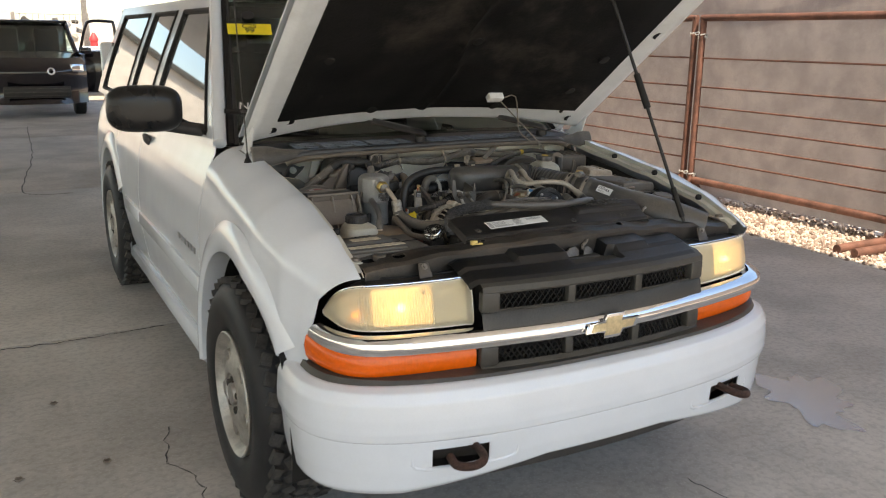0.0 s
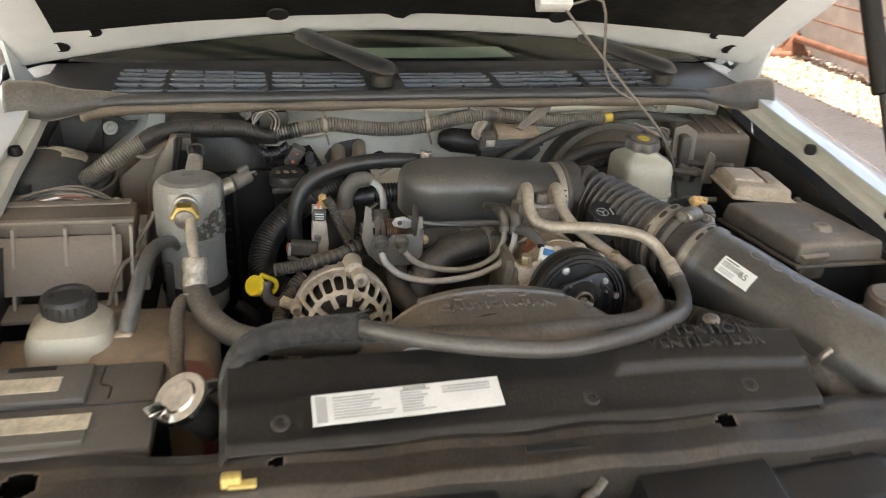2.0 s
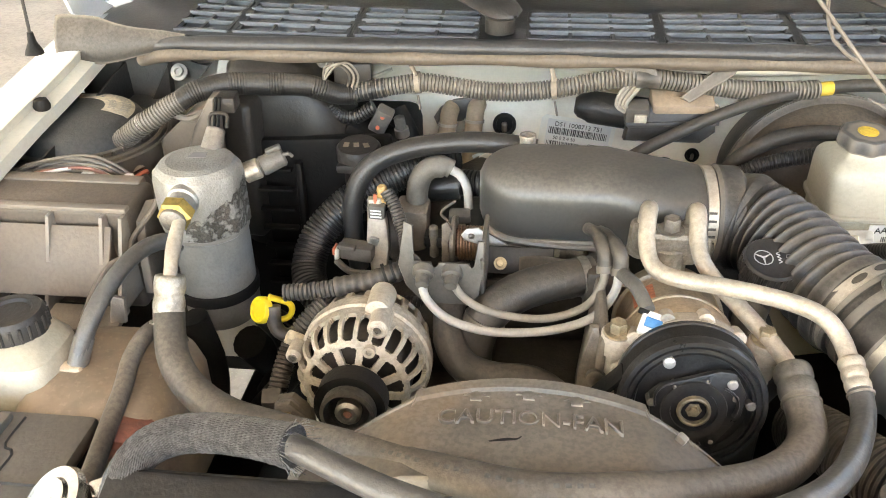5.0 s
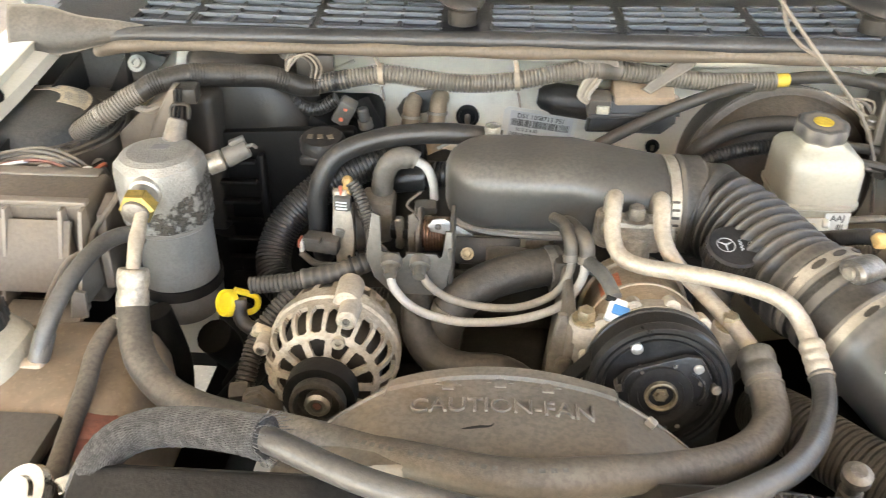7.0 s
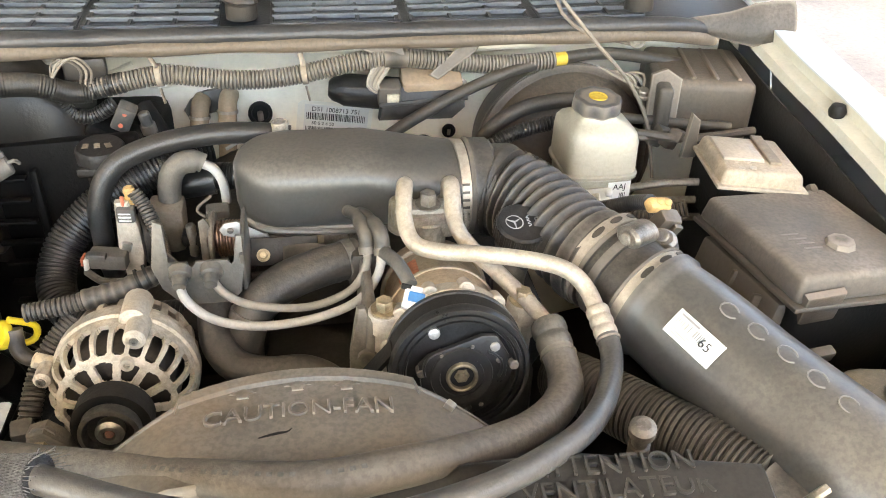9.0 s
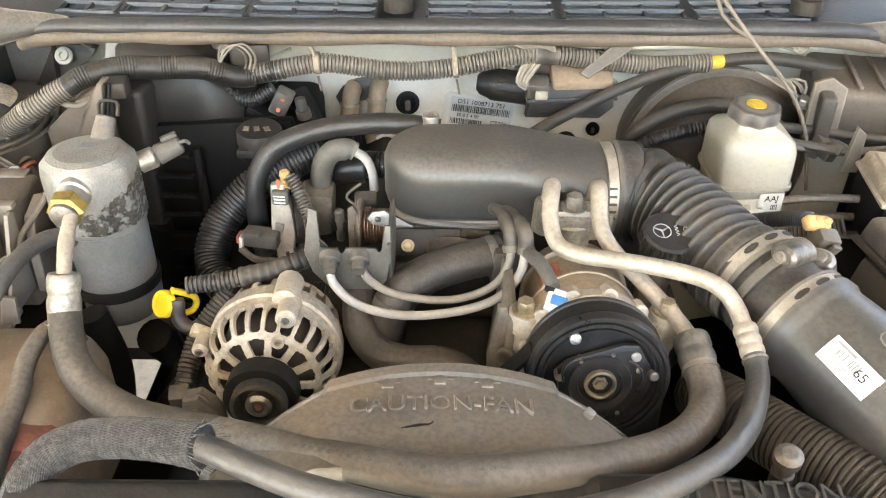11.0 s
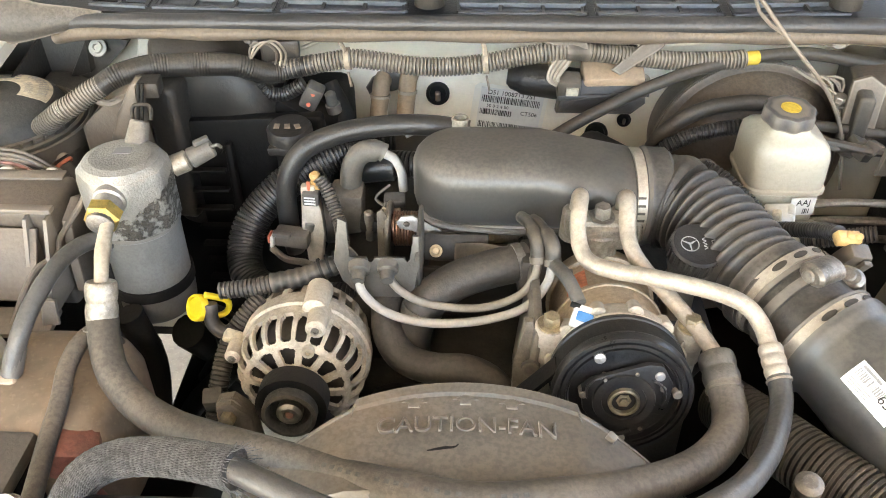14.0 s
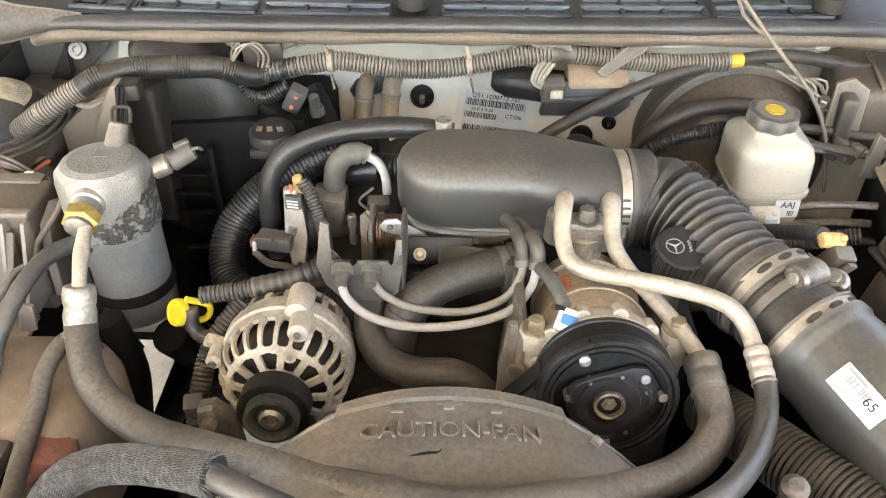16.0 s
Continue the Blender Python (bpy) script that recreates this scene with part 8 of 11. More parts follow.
    part("cover_lip", box((-0.586, 0.566, 1.0005), (0.256, 0.012, 0.006), 0.002), PLASTIC_BROWN2, b)
    part("cover_ramp", box((-0.590, 0.536, 0.950), (0.230, 0.078, 0.006), 0.002, (58, 0, 0)), PLASTIC_BROWN, b)
    for x in (-0.462, -0.484, -0.545, -0.610, -0.680):
        part("cover_rib", prism([(0.000, 0.000), (0.060, 0.000), (0.060, 0.098), (0.048, 0.098), (0.040, 0.080), (0.022, 0.040), (0.006, 0.016)], (x - 0.002, 0.505, 0.898), (0, 1, 0), (0, 0, 1), 0.004, 0.001), PLASTIC_BROWN2, b)
    part("cover_flange", box((-0.585, 0.503, 0.897), (0.255, 0.040, 0.007), 0.002, (6, 0, 0)), PLASTIC_BROWN2, b)
    part("cover_side", prism([(0, 0), (0.075, 0), (0.070, 0.085), (0.045, 0.096), (0.014, 0.086), (0.004, 0.05)], (-0.456, 0.560, 0.895), (0, 1, 0), (0, 0, 1), 0.010, 0.003), PLASTIC_BROWN, b)
    part("cover_latch", prism([(0, 0), (0.018, 0.002), (0.018, 0.030), (0.004, 0.034)], (-0.470, 0.500, 0.895), (1, 0.2, 0), (0, 0.25, 1), 0.006, 0.002), PLASTIC_BROWN2, b)
    # loose wires behind the cover
    wt = thing("wire_bundle", (-0.60, 0.67, 0.98), "bundle of thin coloured wires in dusty sleeves", "wires")
    rng = random.Random(14)
    mats = (WHITE_PLASTIC, RUBBER_TAN, STRAP, RED_OLD, RUBBER, WHITE_PLASTIC, RUBBER, STRAP, RUBBER)
    for k in range(9):
        z = 1.000 + rng.uniform(-0.010, 0.008)
        y = 0.658 + rng.uniform(-0.010, 0.020)
        part("wire", sweep([(-0.66, y + rng.uniform(-0.02, 0.02), z - 0.02), (-0.60, y, z), (-0.545, y + rng.uniform(-0.01, 0.01), z + 0.004), (-0.50, y + rng.uniform(-0.005, 0.008), z - 0.018), (-0.485, y, z - 0.05)], 0.0022, 6, 0.012), mats[k], wt)
    part("wire_clip", box((-0.492, 0.645, 0.998), (0.012, 0.010, 0.008), 0.003), WHITE_PLASTIC, wt)
    part("wire_clip", box((-0.545, 0.648, 0.996), (0.016, 0.010, 0.009), 0.003), WHITE_PLASTIC, wt)
    cw = thing("thin_cable", (-0.47, 0.53, 0.97), "thin dusty cable in front of the relay cover", "cable")
    part("cable", sweep([(-0.436, 0.595, 0.998), (-0.440, 0.585, 0.990), (-0.456, 0.560, 0.968), (-0.457, 0.546, 0.956), (-0.472, 0.528, 0.952), (-0.481, 0.505, 0.937), (-0.488, 0.48, 0.915)], 0.0032, 8, 0.006), RUBBER_TAN, cw)

    # blower motor housing
    m = thing("blower_housing", (-0.60, 0.86, 0.80), "black round blower housing with an aged label", "blower housing")
    c0 = Vector((-0.630, 0.800, 0.0))
    dome = [(0.000, 1.0175), (0.040, 1.0155), (0.065, 1.0105), (0.078, 1.0040), (0.083, 0.995)]
    part("scroll_cover", prism([(-0.72, 0.74), (-0.58, 0.70), (-0.535, 0.76), (-0.522, 0.85), (-0.548, 0.925), (-0.60, 0.955), (-0.72, 0.955)], (0, 0, 0.940), (1, 0, 0), (0, 1, 0), 0.040, 0.012), DRUM, m)
    part("drum", lathe(c0, (0, 0, 1), [(0.90, 0), (0.90, 0.100), (0.978, 0.100), (0.984, 0.096), (0.984, 0.088), (0.990, 0.086), *[(z, r) for r, z in reversed(dome)]], 64), DRUM, m)
    for r, z in ((0.094, 0.986), (0.103, 0.980), (0.112, 0.977)):
        part("drum_rim", lathe(c0, (0, 0, 1), [(z - 0.02, r - 0.003), (z, r - 0.003), (z + 0.002, r), (z, r + 0.003), (z - 0.02, r + 0.003)], 64), DRUM, m)
    for k in range(14):
        a = radians(-95 + 9 * k)
        p = c0 + Vector((math.cos(a) * 0.098, math.sin(a) * 0.098, 0.984))
        part("rim_lug", box(p, (0.006, 0.004, 0.006), 0.0012, (0, 0, math.degrees(a))), DRUM, m)

    def on_drum(a, b, lift):
        th = radians(112 - 118 * a)
        r = 0.036 + 0.037 * b
        return Vector((c0.x + math.cos(th) * r, c0.y + math.sin(th) * r, lerp_table(r, dome) + lift))
    lab = part("blower_label", sheet(lambda a, b: on_drum(a, b, 0.0016), 26, 6, 0.0005), PAPER_AGED, m, "aged printed paper label")
    bm = bmesh.new()
    for k in range(30):
        sheet(lambda a, b: on_drum(0.40 + 0.018 * k + (0.005 + 0.005 * (k % 3 == 0)) * a, 0.58 + 0.30 * b, 0.0024), 1, 2, 0, bm)
    for k in range(16):
        sheet(lambda a, b: on_drum(0.60 + 0.020 * k + (0.005 + 0.005 * (k % 3 == 0)) * a, 0.14 + 0.26 * b, 0.0024), 1, 2, 0, bm)
    for x0, x1, y0 in ((0.05, 0.36, 0.80), (0.05, 0.30, 0.62), (0.05, 0.34, 0.44), (0.05, 0.40, 0.22)):
        sheet(lambda a, b: on_drum(x0 + (x1 - x0) * a, y0 + 0.07 * b, 0.0024), 5, 1, 0, bm)
    tagged(part("label_print", bm, INK_GREY, lab), kind="stuff")
    fl = part("flange", prism([(-0.70, 0.950), (-0.580, 0.955), (-0.546, 0.980), (-0.505, 1.018), (-0.495, 1.030), (-0.515, 1.028), (-0.552, 1.046), (-0.70, 1.046)], (0, 0.952, 0), (1, 0, 0), (0, 0, 1), 0.008, 0.002), DRUM, m)
    part("flange_gusset", prism([(-0.590, 0.975), (-0.556, 0.986), (-0.552, 1.036)], (0, 0.944, 0), (1, 0, 0), (0, 0, 1), 0.016, 0.002), PLASTIC_CASE, fl)
    part("flange_bolt", lathe((-0.5405, 0.936, 1.0195), (0, -0.83, 0.55), [(0, 0), (0, 0.0125), (0.003, 0.0125), (0.004, 0.0085), (0.009, 0.0080), (0.009, 0.0045), (0.004, 0.004), (0.004, 0)], 24), PAINT_IN_DIM, fl, "white flange nut")
    # evaporator case
    e = thing("heater_case", (-0.34, 0.84, 0.6), "tall dusty black plastic heater case with ribs", "heater case")
    part("case_body", box((-0.325, 0.925, 0.75), (0.27, 0.13, 0.44), 0.02, seg=3), PLASTIC_SHADE, e)
    part("case_front", prism([(-0.507, 0.80), (-0.507, 0.986), (-0.500, 0.994), (-0.462, 1.027), (-0.430, 1.048), (-0.426, 1.040), (-0.434, 0.988), (-0.440, 0.80)], (0, 0.850, 0), (1, 0, 0), (0, 0, 1), 0.085, 0.006), PLASTIC_BR, e)
    part("case_fin", prism([(-0.470, 0.88), (-0.462, 0.985), (-0.446, 1.020), (-0.423, 1.058), (-0.414, 1.060), (-0.422, 1.008), (-0.428, 0.88)], (0, 0.765, 0), (1, 0, 0), (0, 0, 1), 0.020, 0.003), PLASTIC_BR, e)
    for dx in (0.0, 0.005):
        part("case_edge", sweep([(-0.426 + dx, 0.738, 0.93), (-0.4225 + dx, 0.740, 1.000), (-0.4165 + dx, 0.742, 1.035), (-0.412 + dx, 0.745, 1.060)], 0.0020, 8, 0.008), RUBBER_DARK, e)
    part("case_clip", box((-0.409, 0.762, 1.048), (0.032, 0.030, 0.020), 0.003, (0, 0, 6)), PLASTIC_CASE, e)
    part("case_side", box((-0.408, 0.830, 0.93), (0.044, 0.07, 0.20), 0.010, (0, 0, -10), 3), PLASTIC_CASE, e)
    part("case_bulge", loft([(0.80, -0.362, 0.905, 0.085, 0.080), (0.98, -0.362, 0.900, 0.085, 0.075), (1.03, -0.372, 0.896, 0.074, 0.064), (1.058, -0.384, 0.892, 0.058, 0.050), (1.072, -0.392, 0.890, 0.036, 0.034), (1.076, -0.395, 0.890, 0.012, 0.012)], 48, 0.6), PLASTIC_CASE, e)
    part("case_cover", box((-0.296, 0.825, 0.79), (0.19, 0.02, 0.375), 0.006, (0, -3, 0)), PLASTIC_SHADE, e)
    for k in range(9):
        part("case_rib", box((-0.368, 0.795, 0.70 + 0.030 * k), (0.050, 0.012, 0.005), 0.002), PLASTIC_SHADE, e)
    part("case_post", box((-0.335, 0.800, 0.82), (0.010, 0.014, 0.26), 0.003), PLASTIC_SHADE, e)


def harness():
    h = thing("wiring_harness", (-0.2, 0.85, 1.03), "corrugated wiring conduit along the firewall held by straps", "wiring")
    part("conduit", corrugated([(-0.562, 0.764, 0.985), (-0.540, 0.757, 1.001), (-0.520, 0.754, 1.016), (-0.502, 0.757, 1.026), (-0.486, 0.763, 1.036), (-0.468, 0.768, 1.045)], 0.0138, 0.0042, 0.0014, 16), CONDUIT, h)
    for k in range(3):
        p = Vector((-0.521 + 0.003 * k, 0.7545, 1.0150 + 0.0023 * k))
        part("silver_tape", lathe(p, (0.78, 0, 0.6), [(0, 0.0130), (0, 0.0141), (0.0012, 0.0141), (0.0012, 0.0130)], 20), STEEL, h, "silver tape wrap")
    part("taped_sleeve", sweep([(-0.472, 0.766, 1.043), (-0.455, 0.776, 1.052), (-0.438, 0.785, 1.056), (-0.411, 0.800, 1.057), (-0.374, 0.815, 1.052), (-0.321, 0.830, 1.046), (-0.286, 0.843, 1.030), (-0.262, 0.852, 1.026)],
                                lambda f, s: 0.0125 + 0.0022 * max(0.0, math.sin(f * 3.14)) ** 0.5 + 0.0004 * math.sin(s * 1800), 18, 0.0018), RUBBER, h)
    part("loose_wire", sweep([(-0.49, 0.770, 1.030), (-0.46, 0.765, 1.022), (-0.435, 0.775, 1.034)], 0.005, 8, 0.006), RUBBER_TAN, h)
    line = [(-0.275, 0.852, 1.028), (-0.240, 0.855, 1.033), (-0.200, 0.858, 1.040), (-0.170, 0.860, 1.043), (-0.130, 0.861, 1.038), (-0.090, 0.861, 1.033), (-0.045, 0.861, 1.033), (0.002, 0.861, 1.039), (0.050, 0.862, 1.049), (0.095, 0.864, 1.055), (0.130, 0.866, 1.054),
            (0.190, 0.870, 1.046), (0.245, 0.872, 1.040), (0.300, 0.874, 1.040), (0.335, 0.876, 1.042)]
    part("conduit", corrugated(line, 0.0125, 0.0047, 0.0020, 18), CONDUIT, h)
    part("tape_joint", corrugated([(-0.285, 0.851, 1.026), (-0.255, 0.854, 1.030), (-0.222, 0.857, 1.036)], 0.0132, 0.006, 0.0008, 16), RUBBER_DARK2, h)
    part("tape_joint", sweep([(0.103, 0.864, 1.0555), (0.130, 0.866, 1.054)], 0.0130, 14, 0.006), HOSE_BROWN, h)
    for k in range(3):
        o = 0.006 * k
        part("bare_wire", sweep([(-0.300, 0.835, 1.050), (-0.297 + o, 0.838, 1.068), (-0.280 + o, 0.842, 1.070 + o * 0.3), (-0.268 + o, 0.846, 1.056), (-0.272 + o, 0.846, 1.036)], 0.0016, 6, 0.005), (RUBBER, CABLE_T, RUBBER_TAN)[k], h)
    part("junction_block", box((-0.268, 0.870, 1.052), (0.050, 0.03, 0.030), 0.005, (0, 0, 10)), PLASTIC_CASE, h)
    part("junction_post", box((-0.262, 0.872, 1.075), (0.012, 0.02, 0.034), 0.003), STRAP, h)
    for x, z, dx in ((-0.180, 1.042, -0.018), (-0.001, 1.039, -0.006)):
        s = part("strap", lathe((x - 0.003, 0.861, z), (1, 0.0, 0.1), [(0, 0.0128), (0, 0.0146), (0.007, 0.0146), (0.007, 0.0128)], 22), STRAP, h, "tan cable strap")
        part("strap_tail", sweep([(x, 0.853, z + 0.013), (x + dx, 0.868, z + 0.040)], 0.0036, 6, 0.01, flat=0.45), STRAP, s)
        part("strap_end", sweep([(x + 0.002, 0.848, z - 0.012), (x + 0.006, 0.842, z - 0.030)], 0.0038, 6, 0.01, flat=0.45), STRAP, s)
    for p0, p1, r in (((-0.574, 0.768, 0.974), (-0.560, 0.764, 0.986), 0.0165), ((-0.548, 0.752, 0.968), (-0.528, 0.742, 0.944), 0.0120)):
        for k in range(4):
            q = Vector(p0).lerp(Vector(p1), k / 4)
            part("red_tape", lathe(q, Vector(p1) - Vector(p0), [(0, r * 0.9), (0, r * (1 + 0.06 * (k % 2))), (0.0042, r * (1.02 + 0.05 * (k % 2))), (0.0042, r * 0.9)], 18), RED_TAPE if k != 2 else STRAP, h, "red and tan tape wrap")
    part("loom_branch", corrugated([(-0.568, 0.766, 0.978), (-0.592, 0.768, 0.974), (-0.640, 0.768, 0.968)], 0.0120, 0.0045, 0.0014, 16), RUBBER, h)
    part("loom_branch", sweep([(-0.556, 0.756, 0.976), (-0.58, 0.746, 0.964), (-0.64, 0.735, 0.952)], 0.010, 12, 0.01), RUBBER_TAN, h)
    part("branch", sweep([(-0.532, 0.744, 0.948), (-0.512, 0.730, 0.925), (-0.50, 0.71, 0.89)], 0.009, 10, 0.008), RUBBER, h)
    # loom that rises from the engine
    l = thing("engine_loom", (0.22, 0.83, 1.0), "dusty black cable loom with a yellow tape mark", "wiring")
    lo = [(0.080, 0.800, 0.960), (0.120, 0.815, 0.980), (0.165, 0.83, 0.999), (0.215, 0.845, 1.018), (0.275, 0.862, 1.034), (0.335, 0.877, 1.042), (0.400, 0.890, 1.044), (0.455, 0.900, 1.036), (0.53, 0.905, 1.02)]
    part("loom_sleeve", sweep(lo, lambda f, s: 0.0080 + 0.0025 * max(0, f - 0.55), 14, 0.008), RUBBER_TAN2, l)
    part("yellow_tape", sweep([(0.333, 0.8766, 1.0418), (0.351, 0.8805, 1.0424)], 0.0092, 14, 0.004), YELLOW_TAPE, l, "yellow tape mark")
    rng = random.Random(7)
    for k in range(7):
        part("thin_wire", sweep([(0.395 + 0.004 * k, 0.868, 1.034 - 0.002 * k), (0.42 + 0.006 * k, 0.852, 1.026 + rng.uniform(-0.006, 0.004)), (0.452 + rng.uniform(-0.005, 0.01), 0.838, 1.010 - 0.004 * k), (0.478 + rng.uniform(-0.01, 0.01), 0.83, 0.985 - 0.006 * k)], 0.0018, 6, 0.008), (CABLE_T, RUBBER, RUBBER_TAN)[k % 3], l)


def firewall_things():
    p = thing("heater_pipes", (-0.13, 0.97, 0.88), "two tan dusty heater pipes through the firewall", "pipe")
    part("pipe_plate", prism([(-0.034, -0.020), (0.030, -0.012), (0.036, 0.004), (0.026, 0.020), (-0.010, 0.018), (-0.030, 0.008), (-0.040, -0.006)], (-0.134, 0.9795, 0.956), (1, 0, 0.12), (0, 0.1, 1), 0.006, 0.003), DRUM, p)
    for x, dz in ((-0.149, 0.0), (-0.110, 0.007)):
        part("heater_pipe", sweep([(x + 0.002, 0.982, 0.958 + dz), (x, 0.962, 0.957 + dz), (x - 0.001, 0.951, 0.945 + dz), (x - 0.005, 0.944, 0.91), (x - 0.010, 0.93, 0.82)], 0.0130, 18, 0.006), HEATER_TAN, p)
        part("pipe_clamp", lathe((x - 0.001, 0.951, 0.947 + dz), (-0.05, -0.2, -1), [(0, 0.0130), (0, 0.0148), (0.004, 0.0148), (0.004, 0.0130)], 20), STEEL_DUSTY, p)
    g = thing("firewall_grommet", (-0.068, 0.978, 0.935), "round dark rubber grommet in the firewall", "grommet", group="firewall grommets")
    part("grommet_ring", lathe((-0.068, 0.982, 0.935), (0, -1, 0.1), [(0, 0), (0, 0.0175), (0.005, 0.0175), (0.006, 0.0130), (0.001, 0.012), (0.001, 0)], 28), RUBBER_DARK, g)
    part("grommet_pin", cyl((-0.068, 0.98, 0.924), (-0.068, 0.974, 0.940), 0.0042), RUBBER_TAN, g)
    copy_thing(g, pose(0.172, 0.978, 0.872))
    copy_thing(g, pose(0.211, 0.978, 0.896) @ Matrix.Diagonal((0.6, 0.6, 0.6, 1)))
    # firewall paper label
    u, w = Vector((1, 0, -0.13)).normalized(), Vector((0.13, 0, 1)).normalized()
    o = Vector((0.0385, 0.9775, 0.912))
    lab = thing("firewall_label", (0.040, 0.978, 0.88), "white printed bar code label on the firewall", "label")
    part("label_sheet", prism([(-0.046, -0.042), (0.048, -0.042), (0.048, 0.031), (-0.046, 0.031)], o, u, w, 0.0008, 0), PAPER, lab)
    part("label_backing", prism([(-0.056, -0.055), (0.054, -0.055), (0.054, 0.036), (-0.050, 0.036), (-0.056, 0.030)], o + Vector((0, 0.0012, 0)), u, w, 0.0008, 0), LABEL_FILM, lab, "clear film edge of the label")
    bm = bmesh.new()
    rng = random.Random(21)
    n = Vector((0, -1, 0))

    def bar(x0, x1, y0, y1):
        prism([(x0, y0), (x1, y0), (x1, y1), (x0, y1)], o + n * 0.0010, u, w, 0.0003, 0, bm)
    for y0, y1, xe in ((0.008, 0.019, 0.044), (-0.012, -0.003, 0.004), (-0.034, -0.024, 0.042)):
        x = -0.043
        while x < xe:
            k = rng.choice((0.0008, 0.0012, 0.0018))
            bar(x, x + k, y0, y1)
            x += k + rng.choice((0.0008, 0.0014))
    tagged(part("bar_code", bm, INK, lab), kind="stuff")
    words("D51 1008713 751", o + n * 0.0016 + w * 0.0245, u, w, 0.0098, INK, lab, 0.0002)
    words("50 0 2 4 50", o + n * 0.0016 + w * 0.0025 - u * 0.018, u, w, 0.0072, INK, lab, 0.0002)
    words("CT506", o + n * 0.0016 - w * 0.004 + u * 0.030, u, w, 0.0090, INK, lab, 0.0002)
    # wiper motor
    m = thing("wiper_motor", (0.115, 0.89, 0.97), "black wiper motor with a tan dusty cover", "wiper motor")
    part("motor_can", lathe((0.030, 0.905, 1.000), (1, -0.06, -0.10), [(0, 0), (0, 0.010), (0.006, 0.016), (0.016, 0.019), (0.022, 0.022), (0.100, 0.023), (0.100, 0)], 30), PLASTIC_MOTOR, m)
    part("gear_case", prism([(-0.058, -0.030), (0.040, -0.034), (0.058, -0.020), (0.056, 0.012), (0.035, 0.018), (-0.050, 0.016)], (0.152, 0.880, 1.000), (1, 0, 0.04), (0, 0.25, 1), 0.030, 0.006), PLASTIC_MOTOR, m)
    part("case_lip", prism([(-0.058, -0.002), (0.060, 0.000), (0.060, 0.006), (-0.058, 0.004)], (0.152, 0.848, 0.998), (1, 0, 0.04), (0, 0.25, 1), 0.004, 0.001), PLASTIC_MOTOR, m)
    part("motor_cover", box((0.166, 0.874, 1.020), (0.080, 0.046, 0.026), 0.005, (20, -2, 0)), COVER_RUST, m, "tan dusty gear cover")
    part("motor_plug", box((0.108, 0.858, 1.010), (0.030, 0.026, 0.030), 0.004, (14, 0, 0)), RUBBER, m)
    part("plug_lock", box((0.112, 0.843, 1.008), (0.016, 0.004, 0.012), 0.001, (14, 0, 0)), PAPER_AGED, m)
    for k in range(4):
        part("motor_wire", sweep([(0.092 + 0.004 * k, 0.850, 1.014), (0.080 + 0.004 * k, 0.848, 1.024), (0.086 + 0.006 * k, 0.856, 1.040), (0.100 + 0.004 * k, 0.862, 1.050)], 0.0028, 6, 0.005), (CABLE_T, RUBBER_TAN, STRAP, CABLE_T)[k], m)
    for x, z in ((0.206, 1.014), (0.196, 0.986)):
        part("motor_bolt", bolt((x, 0.866, z), (0, -1, 0.3), 0.006), STEEL_DUSTY, m)
    part("upper_grommet", lathe((0.163, 0.900, 1.058), (0, -0.7, 0.6), [(0, 0), (0, 0.036), (0.006, 0.034), (0.008, 0.026), (0.003, 0.024), (0.003, 0)], 30), RUBBER_DARK, m)
    part("motor_bracket", prism([(-0.052, -0.016), (-0.040, -0.024), (0.012, 0.006), (0.020, 0.018), (0.012, 0.026), (0.000, 0.024)], (0.212, 0.866, 1.052), (1, 0, 0.1), (0, 0.4, 0.9), 0.008, 0.003), RUBBER_TAN, m)
    part("motor_bracket", prism([(-0.045, 0.004), (-0.010, -0.012), (0.012, -0.010), (0.006, 0.008), (-0.030, 0.020)], (0.118, 0.866, 1.066), (1, 0, 0.1), (0, 0.4, 0.9), 0.008, 0.003), RUBBER_TAN, m)


